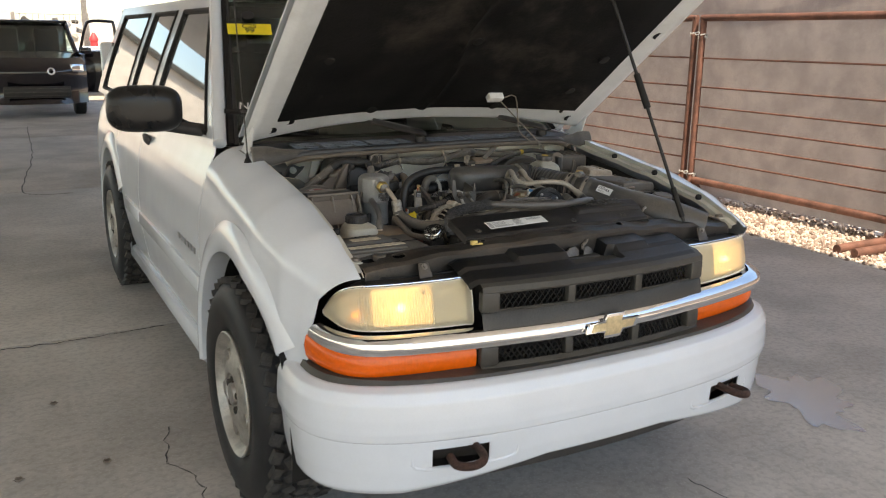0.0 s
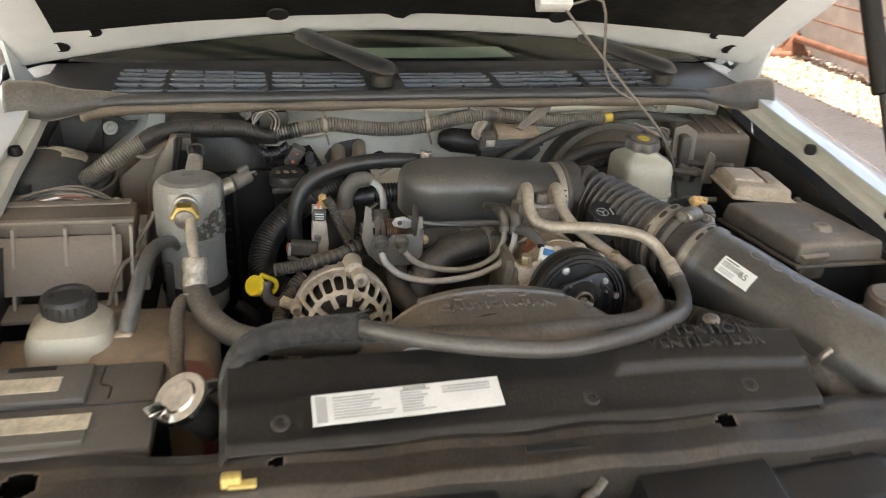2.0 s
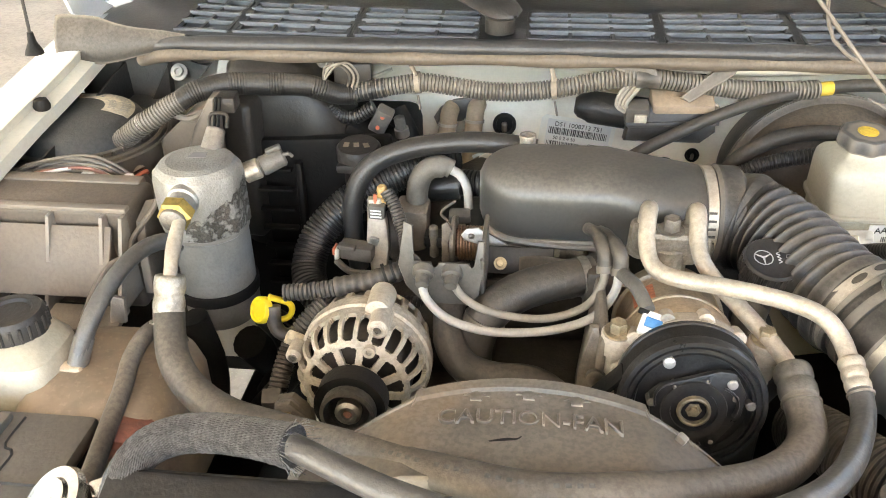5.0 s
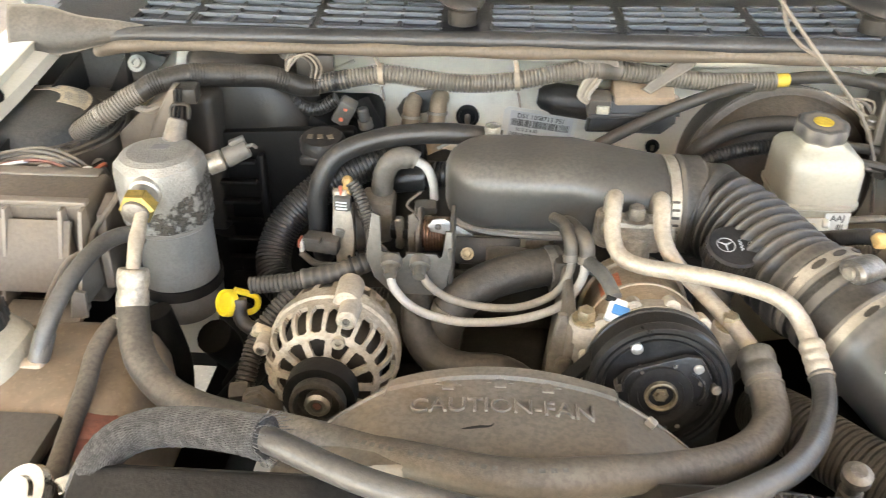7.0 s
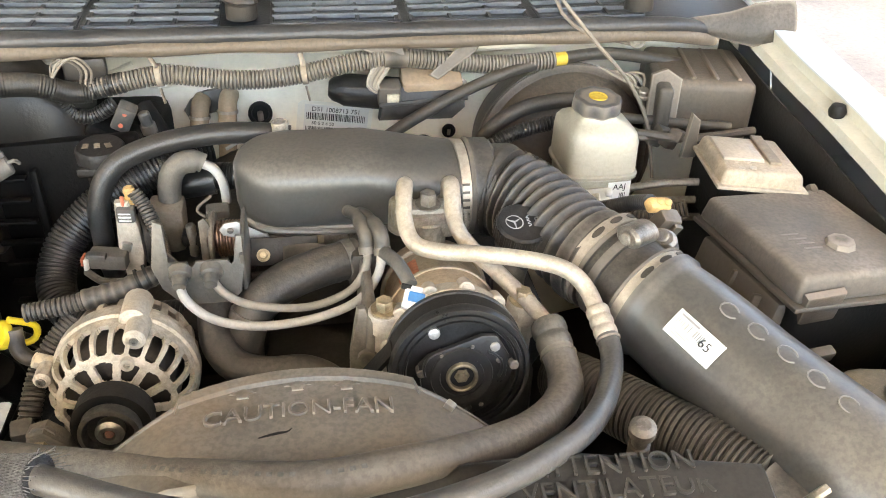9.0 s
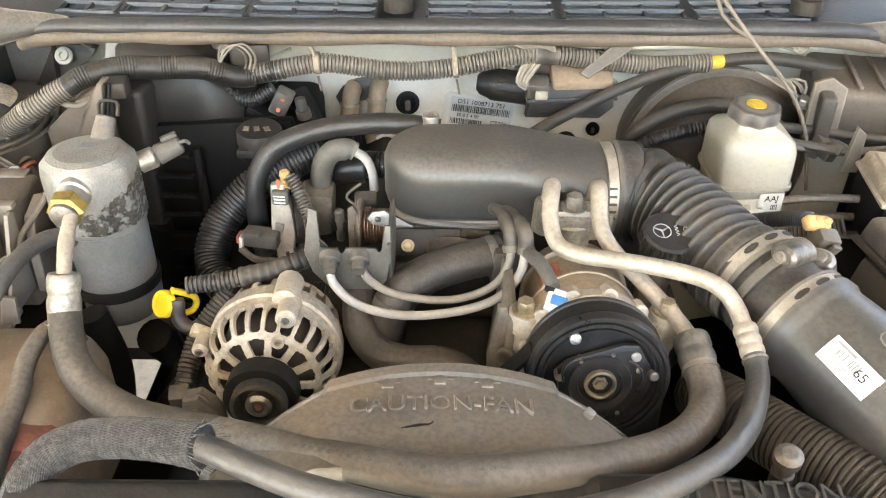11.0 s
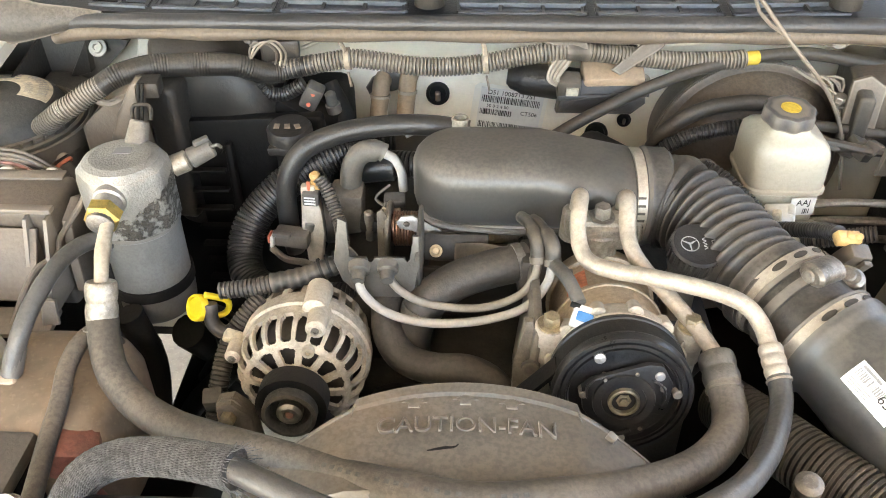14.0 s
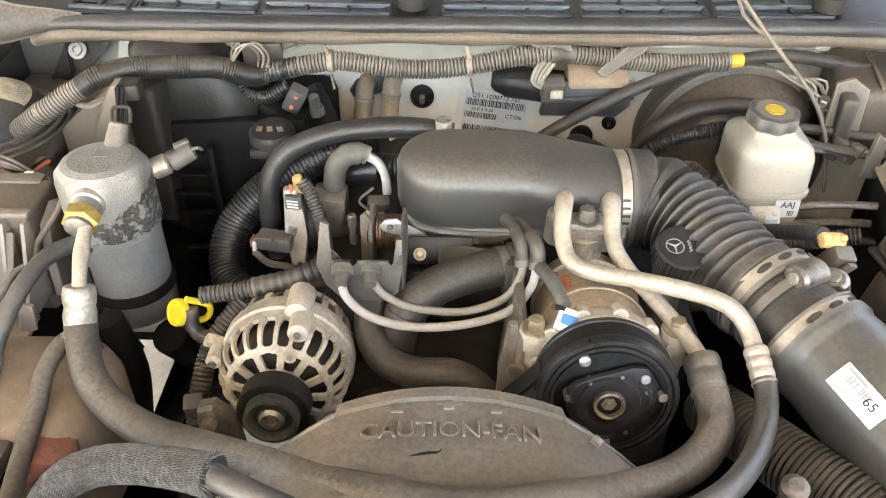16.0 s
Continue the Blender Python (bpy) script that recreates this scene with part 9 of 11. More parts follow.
def right_side():
    # brake booster and master cylinder
    b = thing("brake_booster", (0.345, 0.93, 0.80), "large round dusty black brake booster", "brake booster")
    part("booster_shell", lathe((0.371, 0.985, 0.880), (0, -1, 0.10), [(0, 0), (0, 0.122), (0.05, 0.127), (0.072, 0.124), (0.076, 0.1335), (0.090, 0.1335), (0.094, 0.124), (0.112, 0.116), (0.118, 0.110), (0.128, 0.104), (0.140, 0.080), (0.146, 0.05), (0.146, 0)], 72), BOOST, b)
    part("crimp_ring", lathe((0.371, 0.985, 0.880), (0, -1, 0.10), [(0.080, 0.132), (0.080, 0.1350), (0.087, 0.1350), (0.087, 0.132)], 72), RUBBER_TAN2, b)
    part("vacuum_hose", sweep([(0.222, 0.85, 0.86), (0.226, 0.845, 0.925), (0.246, 0.84, 0.962), (0.283, 0.84, 0.987), (0.318, 0.84, 0.996), (0.349, 0.84, 0.998), (0.39, 0.842, 0.990), (0.430, 0.85, 0.965)], 0.0105, 14, 0.006), HOSE_BROWN, b)
    part("ribbed_hose", corrugated([(0.222, 0.82, 0.880), (0.229, 0.81, 0.938), (0.250, 0.81, 0.957), (0.28, 0.81, 0.970), (0.32, 0.81, 0.979), (0.352, 0.81, 0.982)], 0.0100, 0.0046, 0.0016, 14), RUBBER_DARK2, b)
    part("outlet_hose", sweep([(0.350, 0.81, 0.982), (0.40, 0.812, 0.983), (0.45, 0.812, 0.978), (0.506, 0.81, 0.971), (0.57, 0.80, 0.968)], 0.0066, 12, 0.008), RUBBER_TAN2, b)
    r = thing("brake_fluid_reservoir", (0.350, 0.735, 0.90), "yellowed white brake fluid reservoir with a black cap", "reservoir")
    part("upper_tank", loft([(0.962, 0.354, 0.736, 0.046, 0.048), (1.000, 0.354, 0.736, 0.0455, 0.047), (1.010, 0.353, 0.736, 0.0435, 0.044), (1.017, 0.351, 0.735, 0.038, 0.038), (1.022, 0.349, 0.733, 0.031, 0.030), (1.025, 0.348, 0.731, 0.026, 0.025),
                            (1.028, 0.348, 0.730, 0.023, 0.023), (1.036, 0.348, 0.730, 0.022, 0.022)], 56, 0.36), TANK, r)
    part("tank_seam", loft([(0.954, 0.354, 0.736, 0.0455, 0.0475), (0.956, 0.354, 0.736, 0.0482, 0.0502), (0.960, 0.354, 0.736, 0.0482, 0.0502), (0.962, 0.354, 0.736, 0.0455, 0.0475)], 56, 0.36), TANK, r)
    part("lower_tank", loft([(0.878, 0.358, 0.738, 0.028, 0.032), (0.890, 0.356, 0.737, 0.038, 0.041), (0.914, 0.355, 0.736, 0.042, 0.045), (0.956, 0.354, 0.736, 0.044, 0.046)], 56, 0.36), TANK_LOW, r)
    co, cn = Vector((0.348, 0.730, 1.032)), Vector((0.02, -0.10, 1)).normalized()
    cu = cn.cross(Vector((0, 1, 0))).normalized()
    cv = cn.cross(cu)

    def scallop(a, c):
        th = 2 * math.pi * a
        h, k = ((0.000, 0.0), (0.000, 0.93), (0.003, 1.0), (0.013, 1.0), (0.0165, 0.93), (0.0175, 0.80), (0.0170, 0.62), (0.0170, 0.0))[round(c * 7)]
        w = 0.0295 * k * (1 + 0.045 * (k > 0.7) * math.cos(8 * th))
        return co + cn * h + (cu * math.cos(th) + cv * math.sin(th)) * w
    cap = part("reservoir_cap", sheet(scallop, 64, 7), PLASTIC_CAP, r, "black scalloped cap with a yellow mark")
    part("cap_mark", lathe(co + cn * 0.0171, cn, [(0, 0), (0, 0.0085), (0.0006, 0.0085), (0.0006, 0)], 20), YELLOW_TAPE, cap)
    part("cap_ring", lathe(co + cn * 0.0171, cn, [(0, 0.0100), (0.0008, 0.0100), (0.0008, 0.0114), (0, 0.0114)], 24), YELLOW_TAPE, cap)
    lab = part("tank_label", box((0.376, 0.6885, 0.940), (0.030, 0.001, 0.024), 0.0, (0, 0, 6)), PAPER, r, "small white printed label")
    words("AAJ", (0.376, 0.6873, 0.9455), (1, 0.10, 0), (0, 0, 1), 0.011, INK, lab, 0.0002)
    for k in range(9):
        part("label_bar", box((0.3670 + 0.0022 * k, 0.6875 + 0.0002 * k, 0.9335), (0.0010 + 0.0006 * (k % 3 == 0), 0.0006, 0.007), 0.0, (0, 0, 6)), INK, lab)
    lp = part("level_plug", box((0.347, 0.676, 0.934), (0.034, 0.022, 0.026), 0.004, (24, -14, -20)), WHITE_PLASTIC, r)
    part("plug_lock", box((0.340, 0.665, 0.941), (0.010, 0.010, 0.018), 0.002, (24, -14, -20)), PAPER_AGED, lp)
    part("plug_lock", box((0.356, 0.668, 0.948), (0.008, 0.012, 0.008), 0.002, (24, -14, -20)), WHITE_PLASTIC, lp)
    part("plug_wire", sweep([(0.366, 0.672, 0.925), (0.385, 0.662, 0.93), (0.392, 0.665, 0.90), (0.38, 0.66, 0.86)], 0.006, 8, 0.006), RUBBER, r)
    part("master_cylinder", cyl((0.365, 0.66, 0.880), (0.355, 0.87, 0.885), 0.024), CAST, r)
    for k, z in enumerate((0.955, 0.930, 0.905)):
        part("brake_line", sweep([(0.385, 0.70, z - 0.02), (0.43, 0.685, z - 0.006), (0.50, 0.672, z), (0.60, 0.67, z - 0.002)], 0.005, 8, 0.01), STEEL_OLD, r)
    part("corrugated_sleeve", corrugated([(0.372, 0.655, 0.915), (0.405, 0.640, 0.930), (0.44, 0.628, 0.945)], 0.010), RUBBER, r)
    part("ribbed_lead", corrugated([(0.256, 0.712, 0.978), (0.275, 0.700, 0.972), (0.294, 0.682, 0.962), (0.312, 0.664, 0.950), (0.326, 0.648, 0.935)], 0.0105, 0.0048, 0.0015, 14), RUBBER_DARK2, r)
    part("union_block", lathe((0.268, 0.742, 0.950), (0, -0.8, 0.5), [(0, 0), (0, 0.019), (0.010, 0.019), (0.012, 0.012), (0.020, 0.011), (0.020, 0)], 20), RUBBER_TAN2, r)
    part("union_pipe", sweep([(0.220, 0.750, 0.955), (0.245, 0.748, 0.957), (0.268, 0.742, 0.955)], 0.0085, 12, 0.006), RUBBER_TAN2, r)
    oc = thing("orange_connector", (0.352, 0.52, 0.99), "small orange wiring connector on a black lead", "connector")
    ob = part("connector_body", box((0.349, 0.520, 1.016), (0.026, 0.014, 0.012), 0.003, (30, 10, 12)), ORANGE_TAN, oc)
    for k in range(3):
        part("wire_seal", lathe((0.3415 + 0.0085 * k, 0.519, 1.019 - 0.0012 * k), (0, -0.4, 1), [(0, 0), (0, 0.0042), (0.005, 0.0042), (0.006, 0.0028), (0.006, 0)], 12), ORANGE_TAN, ob)
    part("connector_shell", box((0.356, 0.515, 0.996), (0.024, 0.018, 0.032), 0.003, (24, 16, 12)), RUBBER, oc)
    part("shell_latch", box((0.362, 0.503, 0.992), (0.010, 0.005, 0.024), 0.001, (24, 16, 12)), RUBBER_TAN2, oc)
    part("lead", corrugated([(0.345, 0.530, 1.014), (0.342, 0.552, 1.002), (0.334, 0.580, 0.983), (0.322, 0.610, 0.962), (0.312, 0.63, 0.945)], 0.0085, 0.0045, 0.0014, 14), RUBBER_DARK2, oc)
    part("lead", sweep([(0.358, 0.512, 0.985), (0.372, 0.505, 0.955), (0.385, 0.50, 0.91)], 0.006, 8, 0.01), RUBBER, oc)
    # boxes
    f = thing("fuse_box", (0.52, 0.51, 0.80), "large dusty black fuse box with a screw lid", "fuse box")
    part("fuse_base", box((0.528, 0.512, 0.89), (0.150, 0.165, 0.14), 0.010, (0, 0, 8), 3), PLASTIC_SHADE, f)
    lid = part("fuse_lid", box((0.528, 0.512, 0.966), (0.165, 0.180, 0.030), 0.007, (0, 4, 8), 3, taper=0.95), PLASTIC_BR2, f, "dust-caked brown lid")
    part("lid_rim", box((0.528, 0.512, 0.948), (0.172, 0.187, 0.006), 0.002, (0, 4, 8)), PLASTIC, lid)
    part("lid_screw", lathe((0.537, 0.478, 0.979), (0, 0, 1), [(0, 0), (0, 0.016), (0.008, 0.014), (0.010, 0.006), (0.010, 0)], 8), PLASTIC_BR2, lid)
    for k in range(4):
        part("lid_mark", box((0.492 + 0.004 * k, 0.50 - 0.009 * k, 0.9835), (0.022, 0.0022, 0.0012), 0.0005, (0, 4, 8)), PLASTIC_BR2, lid)
    clip = part("fuse_clip", prism([(-0.024, 0), (0.022, 0), (0.026, -0.055), (0.018, -0.080), (-0.006, -0.080), (-0.020, -0.045)], (0.487, 0.415, 0.972), (1, 0.14, 0), (-0.1, -0.35, 0.94), 0.008, 0.003), PLASTIC_BR, f)
    part("clip_step", box((0.490, 0.398, 0.905), (0.030, 0.012, 0.016), 0.003, (18, 0, 8)), PLASTIC, clip)
    part("fuse_skirt", box((0.444, 0.500, 0.905), (0.018, 0.140, 0.080), 0.006, (0, 14, 8)), PLASTIC, f)
    for k in range(3):
        part("skirt_rib", box((0.436, 0.455 + 0.045 * k, 0.905), (0.012, 0.006, 0.075), 0.002, (0, 14, 8)), PLASTIC, f)
    c = thing("relay_box", (0.52, 0.65, 0.86), "relay box with a pale dusty cover", "relay box")
    part("relay_base", box((0.520, 0.652, 0.950), (0.100, 0.105, 0.06), 0.006, (0, 0, -8)), PLASTIC_SHADE, c)
    rc = part("relay_cover", box((0.520, 0.652, 0.990), (0.100, 0.105, 0.022), 0.006, (0, 4, -8), 3, taper=0.93), COVER_TAN, c, "pale tan dusty cover")
    part("cover_rim", box((0.520, 0.652, 0.981), (0.108, 0.113, 0.005), 0.002, (0, 4, -8)), COVER_TAN, rc)
    part("cover_boss", box((0.505, 0.662, 1.002), (0.050, 0.060, 0.008), 0.003, (0, 4, -8), 2), COVER_TAN, rc)
    part("cover_strip", box((0.542, 0.660, 1.0015), (0.014, 0.075, 0.004), 0.001, (0, 4, -8)), STRAP, rc)
    for k in range(4):
        part("cover_stud", lathe((0.490 + 0.014 * (k % 2), 0.615 + 0.016 * (k // 2), 1.000), (0, 0, 1), [(0, 0), (0, 0.0045), (0.003, 0.004), (0.003, 0)], 10), COVER_TAN, rc)
    part("relay_bracket", prism([(-0.01, 0), (0.01, 0), (0.008, 0.05), (-0.004, 0.06)], (0.47, 0.715, 0.97), (1, 0, 0), (0, 0, 1), 0.006, 0.002), RUBBER, c)
    part("relay_lead", sweep([(0.55, 0.60, 0.955), (0.575, 0.585, 0.965), (0.58, 0.61, 0.975)], 0.007, 8, 0.008), RUBBER, c)
    m = thing("control_module", (0.54, 0.89, 0.9), "dusty black control module with wiring plugs", "module")
    part("module_case", box((0.548, 0.885, 0.985), (0.135, 0.15, 0.085), 0.012, (0, 0, -12), 3), PLASTIC_BR, m)
    for k in range(3):
        part("case_ridge", box((0.530 + 0.030 * k, 0.885 - 0.006 * k, 1.0285), (0.006, 0.120, 0.006), 0.002, (0, 0, -12)), PLASTIC_BR, m)
    part("case_end", box((0.482, 0.860, 0.992), (0.020, 0.130, 0.070), 0.006, (0, 0, -12), 3), PLASTIC, m)
    br = part("module_bracket", prism([(-0.022, -0.036), (0.020, -0.036), (0.025, 0.035), (0.004, 0.048), (-0.016, 0.040)], (0.475, 0.825, 0.995), (1, -0.2, 0), (0, 0.2, 1), 0.008, 0.003), RUBBER_TAN, m)
    part("bracket_window", prism([(-0.010, -0.012), (0.010, -0.012), (0.010, 0.016), (-0.008, 0.016)], (0.474, 0.8155, 0.998), (1, -0.2, 0), (0, 0.2, 1), 0.001, 0), RUBBER_DARK, br)
    for k in range(4):
        part("module_plug", box((0.462 + 0.008 * k, 0.80 - 0.006 * k, 0.955 + 0.012 * (k % 2)), (0.020, 0.018, 0.016), 0.003, (10, 20, 15 * k)), RUBBER, m)
        part("module_wire", sweep([(0.455 + 0.008 * k, 0.80, 0.955), (0.43, 0.815 - 0.01 * k, 0.965), (0.42 + 0.01 * k, 0.83, 0.945), (0.43, 0.86, 0.90)], 0.004, 6, 0.01), RUBBER, m)
    part("module_stud", bolt((0.452, 0.838, 1.003), (0, -0.4, 1), 0.008, 0.010), STEEL, m)
    part("module_lead", sweep([(0.39, 0.80, 0.972), (0.44, 0.79, 0.968), (0.50, 0.775, 0.965), (0.60, 0.79, 0.965)], 0.006, 8, 0.01), RUBBER, m)
    w = thing("washer_tank", (0.53, 0.29, 0.72), "yellowed plastic washer fluid tank with a cap", "washer tank")
    part("tank_body", box((0.535, 0.285, 0.83), (0.14, 0.16, 0.19), 0.03, (0, 0, -10), 4), TANK_GREY, w)
    part("tank_neck", lathe((0.530, 0.305, 0.90), (0, -0.1, 1), [(0, 0), (0, 0.034), (0.05, 0.030), (0.05, 0)], 24), TANK_GREY, w)
    part("tank_cap", lathe((0.530, 0.300, 0.948), (0, -0.1, 1), [(0, 0), (0, 0.033), (0.012, 0.033), (0.016, 0.028), (0.016, 0)], 24), PLASTIC_BR, w)
    # lower flexible hose beside the duct
    h = thing("flexible_air_hose", (0.33, 0.27, 0.85), "ribbed grey flexible hose below the air duct", "hose")
    part("ribbed_hose", corrugated([(0.240, 0.434, 0.872), (0.253, 0.390, 0.893), (0.282, 0.339, 0.905), (0.318, 0.288, 0.911), (0.348, 0.246, 0.909)], 0.0295, 0.0052, 0.0024, 24), RUBBER_DUCT, h)
    part("hose_cuff", sweep([(0.350, 0.245, 0.905), (0.375, 0.205, 0.90), (0.40, 0.165, 0.88)], lambda f, s: 0.029 - 0.006 * math.sin(f * 3), 20, 0.006), RUBBER_DUCT, h)
    part("hose_clip", sweep([(0.358, 0.205, 0.930), (0.362, 0.200, 0.945), (0.372, 0.202, 0.950)], 0.004, 6, 0.006), STEEL, h)
    st = thing("mounting_stud", (0.262, 0.285, 0.90), "round capped mounting stud beside the shroud", "stud")
    part("stud_head", lathe((0.251, 0.273, 0.940), (-0.1, -0.2, 1), [(0, 0), (0, 0.007), (0.016, 0.007), (0.016, 0.011), (0.024, 0.011), (0.028, 0.006), (0.028, 0)], 16), STEEL_OLD, st)
    part("stud_post", cyl((0.258, 0.285, 0.85), (0.251, 0.273, 0.942), 0.009), RUBBER, st)


def throttle_area():
    e = thing("engine_block", (0.03, 0.75, 0.45), "grimy dark engine block with manifold", "engine")
    part("block", box((0.02, 0.75, 0.62), (0.44, 0.50, 0.42), 0.03), DARK_STEEL, e)
    for s in (-1, 1):
        part("valve_cover", box((0.03 + s * 0.16, 0.74, 0.84), (0.14, 0.42, 0.09), 0.025, (0, s * 28, 0), 3), DARK_STEEL, e)
    part("intake_manifold", box((0.03, 0.74, 0.865), (0.20, 0.30, 0.07), 0.02), CAST_DARK, e)
    part("front_cover", box((0.02, 0.47, 0.66), (0.30, 0.08, 0.34), 0.03), DARK_STEEL, e)
    part("water_pump", lathe((-0.045, 0.40, 0.842), (0, 0.25, 1), [(0, 0), (0, 0.034), (0.012, 0.034), (0.016, 0.028), (0.028, 0.024), (0.028, 0)], 28), CAST_DARK, e)
    part("water_pump", lathe((0.012, 0.42, 0.838), (0, 0.25, 1), [(0, 0), (0, 0.026), (0.012, 0.026), (0.018, 0.018), (0.018, 0)], 28), CAST_DARK, e)
    part("throttle_body", cyl((0.01, 0.70, 0.905), (0.01, 0.70, 0.955), 0.052), CAST, e)
    part("throttle_flange", box((0.005, 0.640, 0.9560), (0.125, 0.030, 0.008), 0.003), BLACK_METAL, e)
    # small parts under the front edge of the resonator
    part("throttle_motor", cyl((-0.032, 0.634, 0.935), (0.040, 0.630, 0.937), 0.0125), ALU_DIRTY, e)
    lab = part("motor_label", box((-0.002, 0.6198, 0.9405), (0.026, 0.002, 0.014), 0.0, (-28, 0, 0)), PAPER_AGED, e, "small printed motor label")
    for k in range(3):
        part("label_bar", box((-0.002, 0.6184 + 0.0018 * k, 0.9362 + 0.0042 * k), (0.020 - 0.004 * (k == 1), 0.0006, 0.0020), 0.0, (-28, 0, 0)), INK, lab)
    part("idle_motor", box((-0.036, 0.624, 0.9365), (0.026, 0.016, 0.022), 0.003), ALU, e)
    part("motor_bracket", box((-0.036, 0.614, 0.928), (0.020, 0.004, 0.012), 0.001), ALU, e)
    part("motor_screw", bolt((-0.041, 0.6155, 0.940), (0, -1, 0.2), 0.003, 0.003), STEEL, e)
    part("motor_collar", lathe((0.044, 0.630, 0.937), (1, 0, 0), [(0, 0), (0, 0.0105), (0.004, 0.0125), (0.008, 0.0125), (0.010, 0.0095), (0.022, 0.0095), (0.022, 0)], 22), STEEL_OLD, e)
    part("sensor_end", cyl((0.058, 0.630, 0.939), (0.082, 0.626, 0.941), 0.0155), RUBBER_DARK, e)
    part("lever_rod", cyl((-0.052, 0.622, 0.949), (0.055, 0.619, 0.950), 0.0042), STEEL_OLD, e)
    for x in (-0.028, -0.016):
        part("rail_screw", lathe((x, 0.6085, 0.9655), (0, -0.6, 0.8), [(0, 0), (0, 0.0028), (0.0016, 0.0024), (0.0016, 0)], 12), RIVET, e)
    part("linkage_stud", cyl((-0.136, 0.66, 0.90), (-0.136, 0.656, 0.944), 0.0055), STEEL_OLD, e)
    part("linkage_block", box((-0.134, 0.665, 0.922), (0.028, 0.022, 0.016), 0.004), BLACK_METAL, e)
    part("linkage_block", box((-0.128, 0.60, 0.900), (0.036, 0.020, 0.024), 0.004, (0, 0, 12)), BLACK_METAL, e)
    # spring and lever
    n = 11 * 14
    coil = [(-0.104 + 0.036 * k / n, 0.632 + 0.0190 * math.cos(2 * math.pi * k / 14), 0.938 + 0.0190 * math.sin(2 * math.pi * k / 14)) for k in range(n + 1)]
    part("return_spring", sweep(coil, 0.00155, 6, 0.003), COPPER, e, "copper coloured return spring")
    part("spring_core", cyl((-0.115, 0.632, 0.938), (-0.06, 0.632, 0.938), 0.0165), RUST_DARK, e)
    part("throttle_lever", prism([(-0.004, 0.004), (0.010, 0.006), (0.024, -0.004), (0.040, -0.010), (0.046, -0.022), (0.050, -0.034), (0.042, -0.034), (0.034, -0.020), (0.014, -0.012), (-0.006, -0.010), (-0.010, -0.003)], (-0.089, 0.610, 0.966), (1, 0, 0), (0, 0.25, 1), 0.004, 0.0015), ALU, e, "bright metal throttle lever")
    part("lever_pin", cyl((-0.087, 0.6055, 0.9645), (-0.087, 0.601, 0.9635), 0.0035), STEEL_OLD, e)
    part("lever_disc", cyl((-0.1130, 0.640, 0.930), (-0.1065, 0.640, 0.930), 0.034), STEEL_OLD, e)
    part("lever_plate", prism([(0, -0.05), (0.012, -0.05), (0.014, 0.02), (0.006, 0.034), (0, 0.03)], (-0.122, 0.622, 0.935), (1, 0, 0), (0, 0.15, 1), 0.004, 0.001), CAST_DULL, e)
    # cable bracket
    b = thing("throttle_cable_bracket", (-0.06, 0.53, 0.90), "grey stamped steel bracket holding two cables", "bracket")
    out = [(-0.046, 0.000), (-0.040, 0.046), (-0.031, 0.042), (-0.031, 0.004), (-0.013, 0.004), (-0.011, -0.002), (-0.007, -0.002), (-0.005, 0.004), (0.026, 0.004), (0.028, -0.002), (0.032, 0.002), (0.034, 0.028), (0.041, 0.028), (0.040, -0.006),
           (0.036, -0.030), (0.026, -0.040), (-0.020, -0.040), (-0.038, -0.022)]
    part("bracket_face", prism(out, (-0.108, 0.519, 0.979), (1, 0, 0), (0, 0.22, 0.97), 0.004, 0.001), BRACKET, b)
    part("bracket_wall", box((-0.069, 0.555, 0.966), (0.005, 0.075, 0.062), 0.002, (10, 0, 0)), BRACKET, b)
    part("bracket_floor", box((-0.037, 0.590, 0.944), (0.082, 0.008, 0.030), 0.002, (-28, 0, 0)), BLACK_METAL, b)
    part("bracket_rail", box((-0.015, 0.572, 0.9230), (0.110, 0.010, 0.012), 0.003, (-20, 0, 0)), BLACK_METAL, b)
    part("bracket_bolt", bolt((-0.0535, 0.5800, 0.9455), (0, -0.8, 0.6), 0.0046, 0.006), BRASSY, b)
    for x in (-0.072, 0.010):
        part("bracket_screw", bolt((x, 0.566, 0.926), (0, -0.8, 0.6), 0.003, 0.003), STEEL, b)
    part("bracket_arm", sheet(lambda a, c: Vector((-0.032 + 0.080 * a, 0.590 - 0.022 * a - 0.030 * c * (1 - 0.2 * a), 0.947 + 0.008 * math.sin(3.0 * a) - 0.016 * c - 0.008 * c * c * (a > 0.42) * (a < 0.60) * 2)), 24, 8, 0.0035), BRACKET, b)
    part("arm_fold", box((0.022, 0.556, 0.9320), (0.012, 0.006, 0.018), 0.002, (-30, 10, 0)), BRACKET, b)
    part("arm_tab", box((0.070, 0.548, 0.9500), (0.045, 0.030, 0.004), 0.0015, (-25, 0, -8)), BRACKET, b)
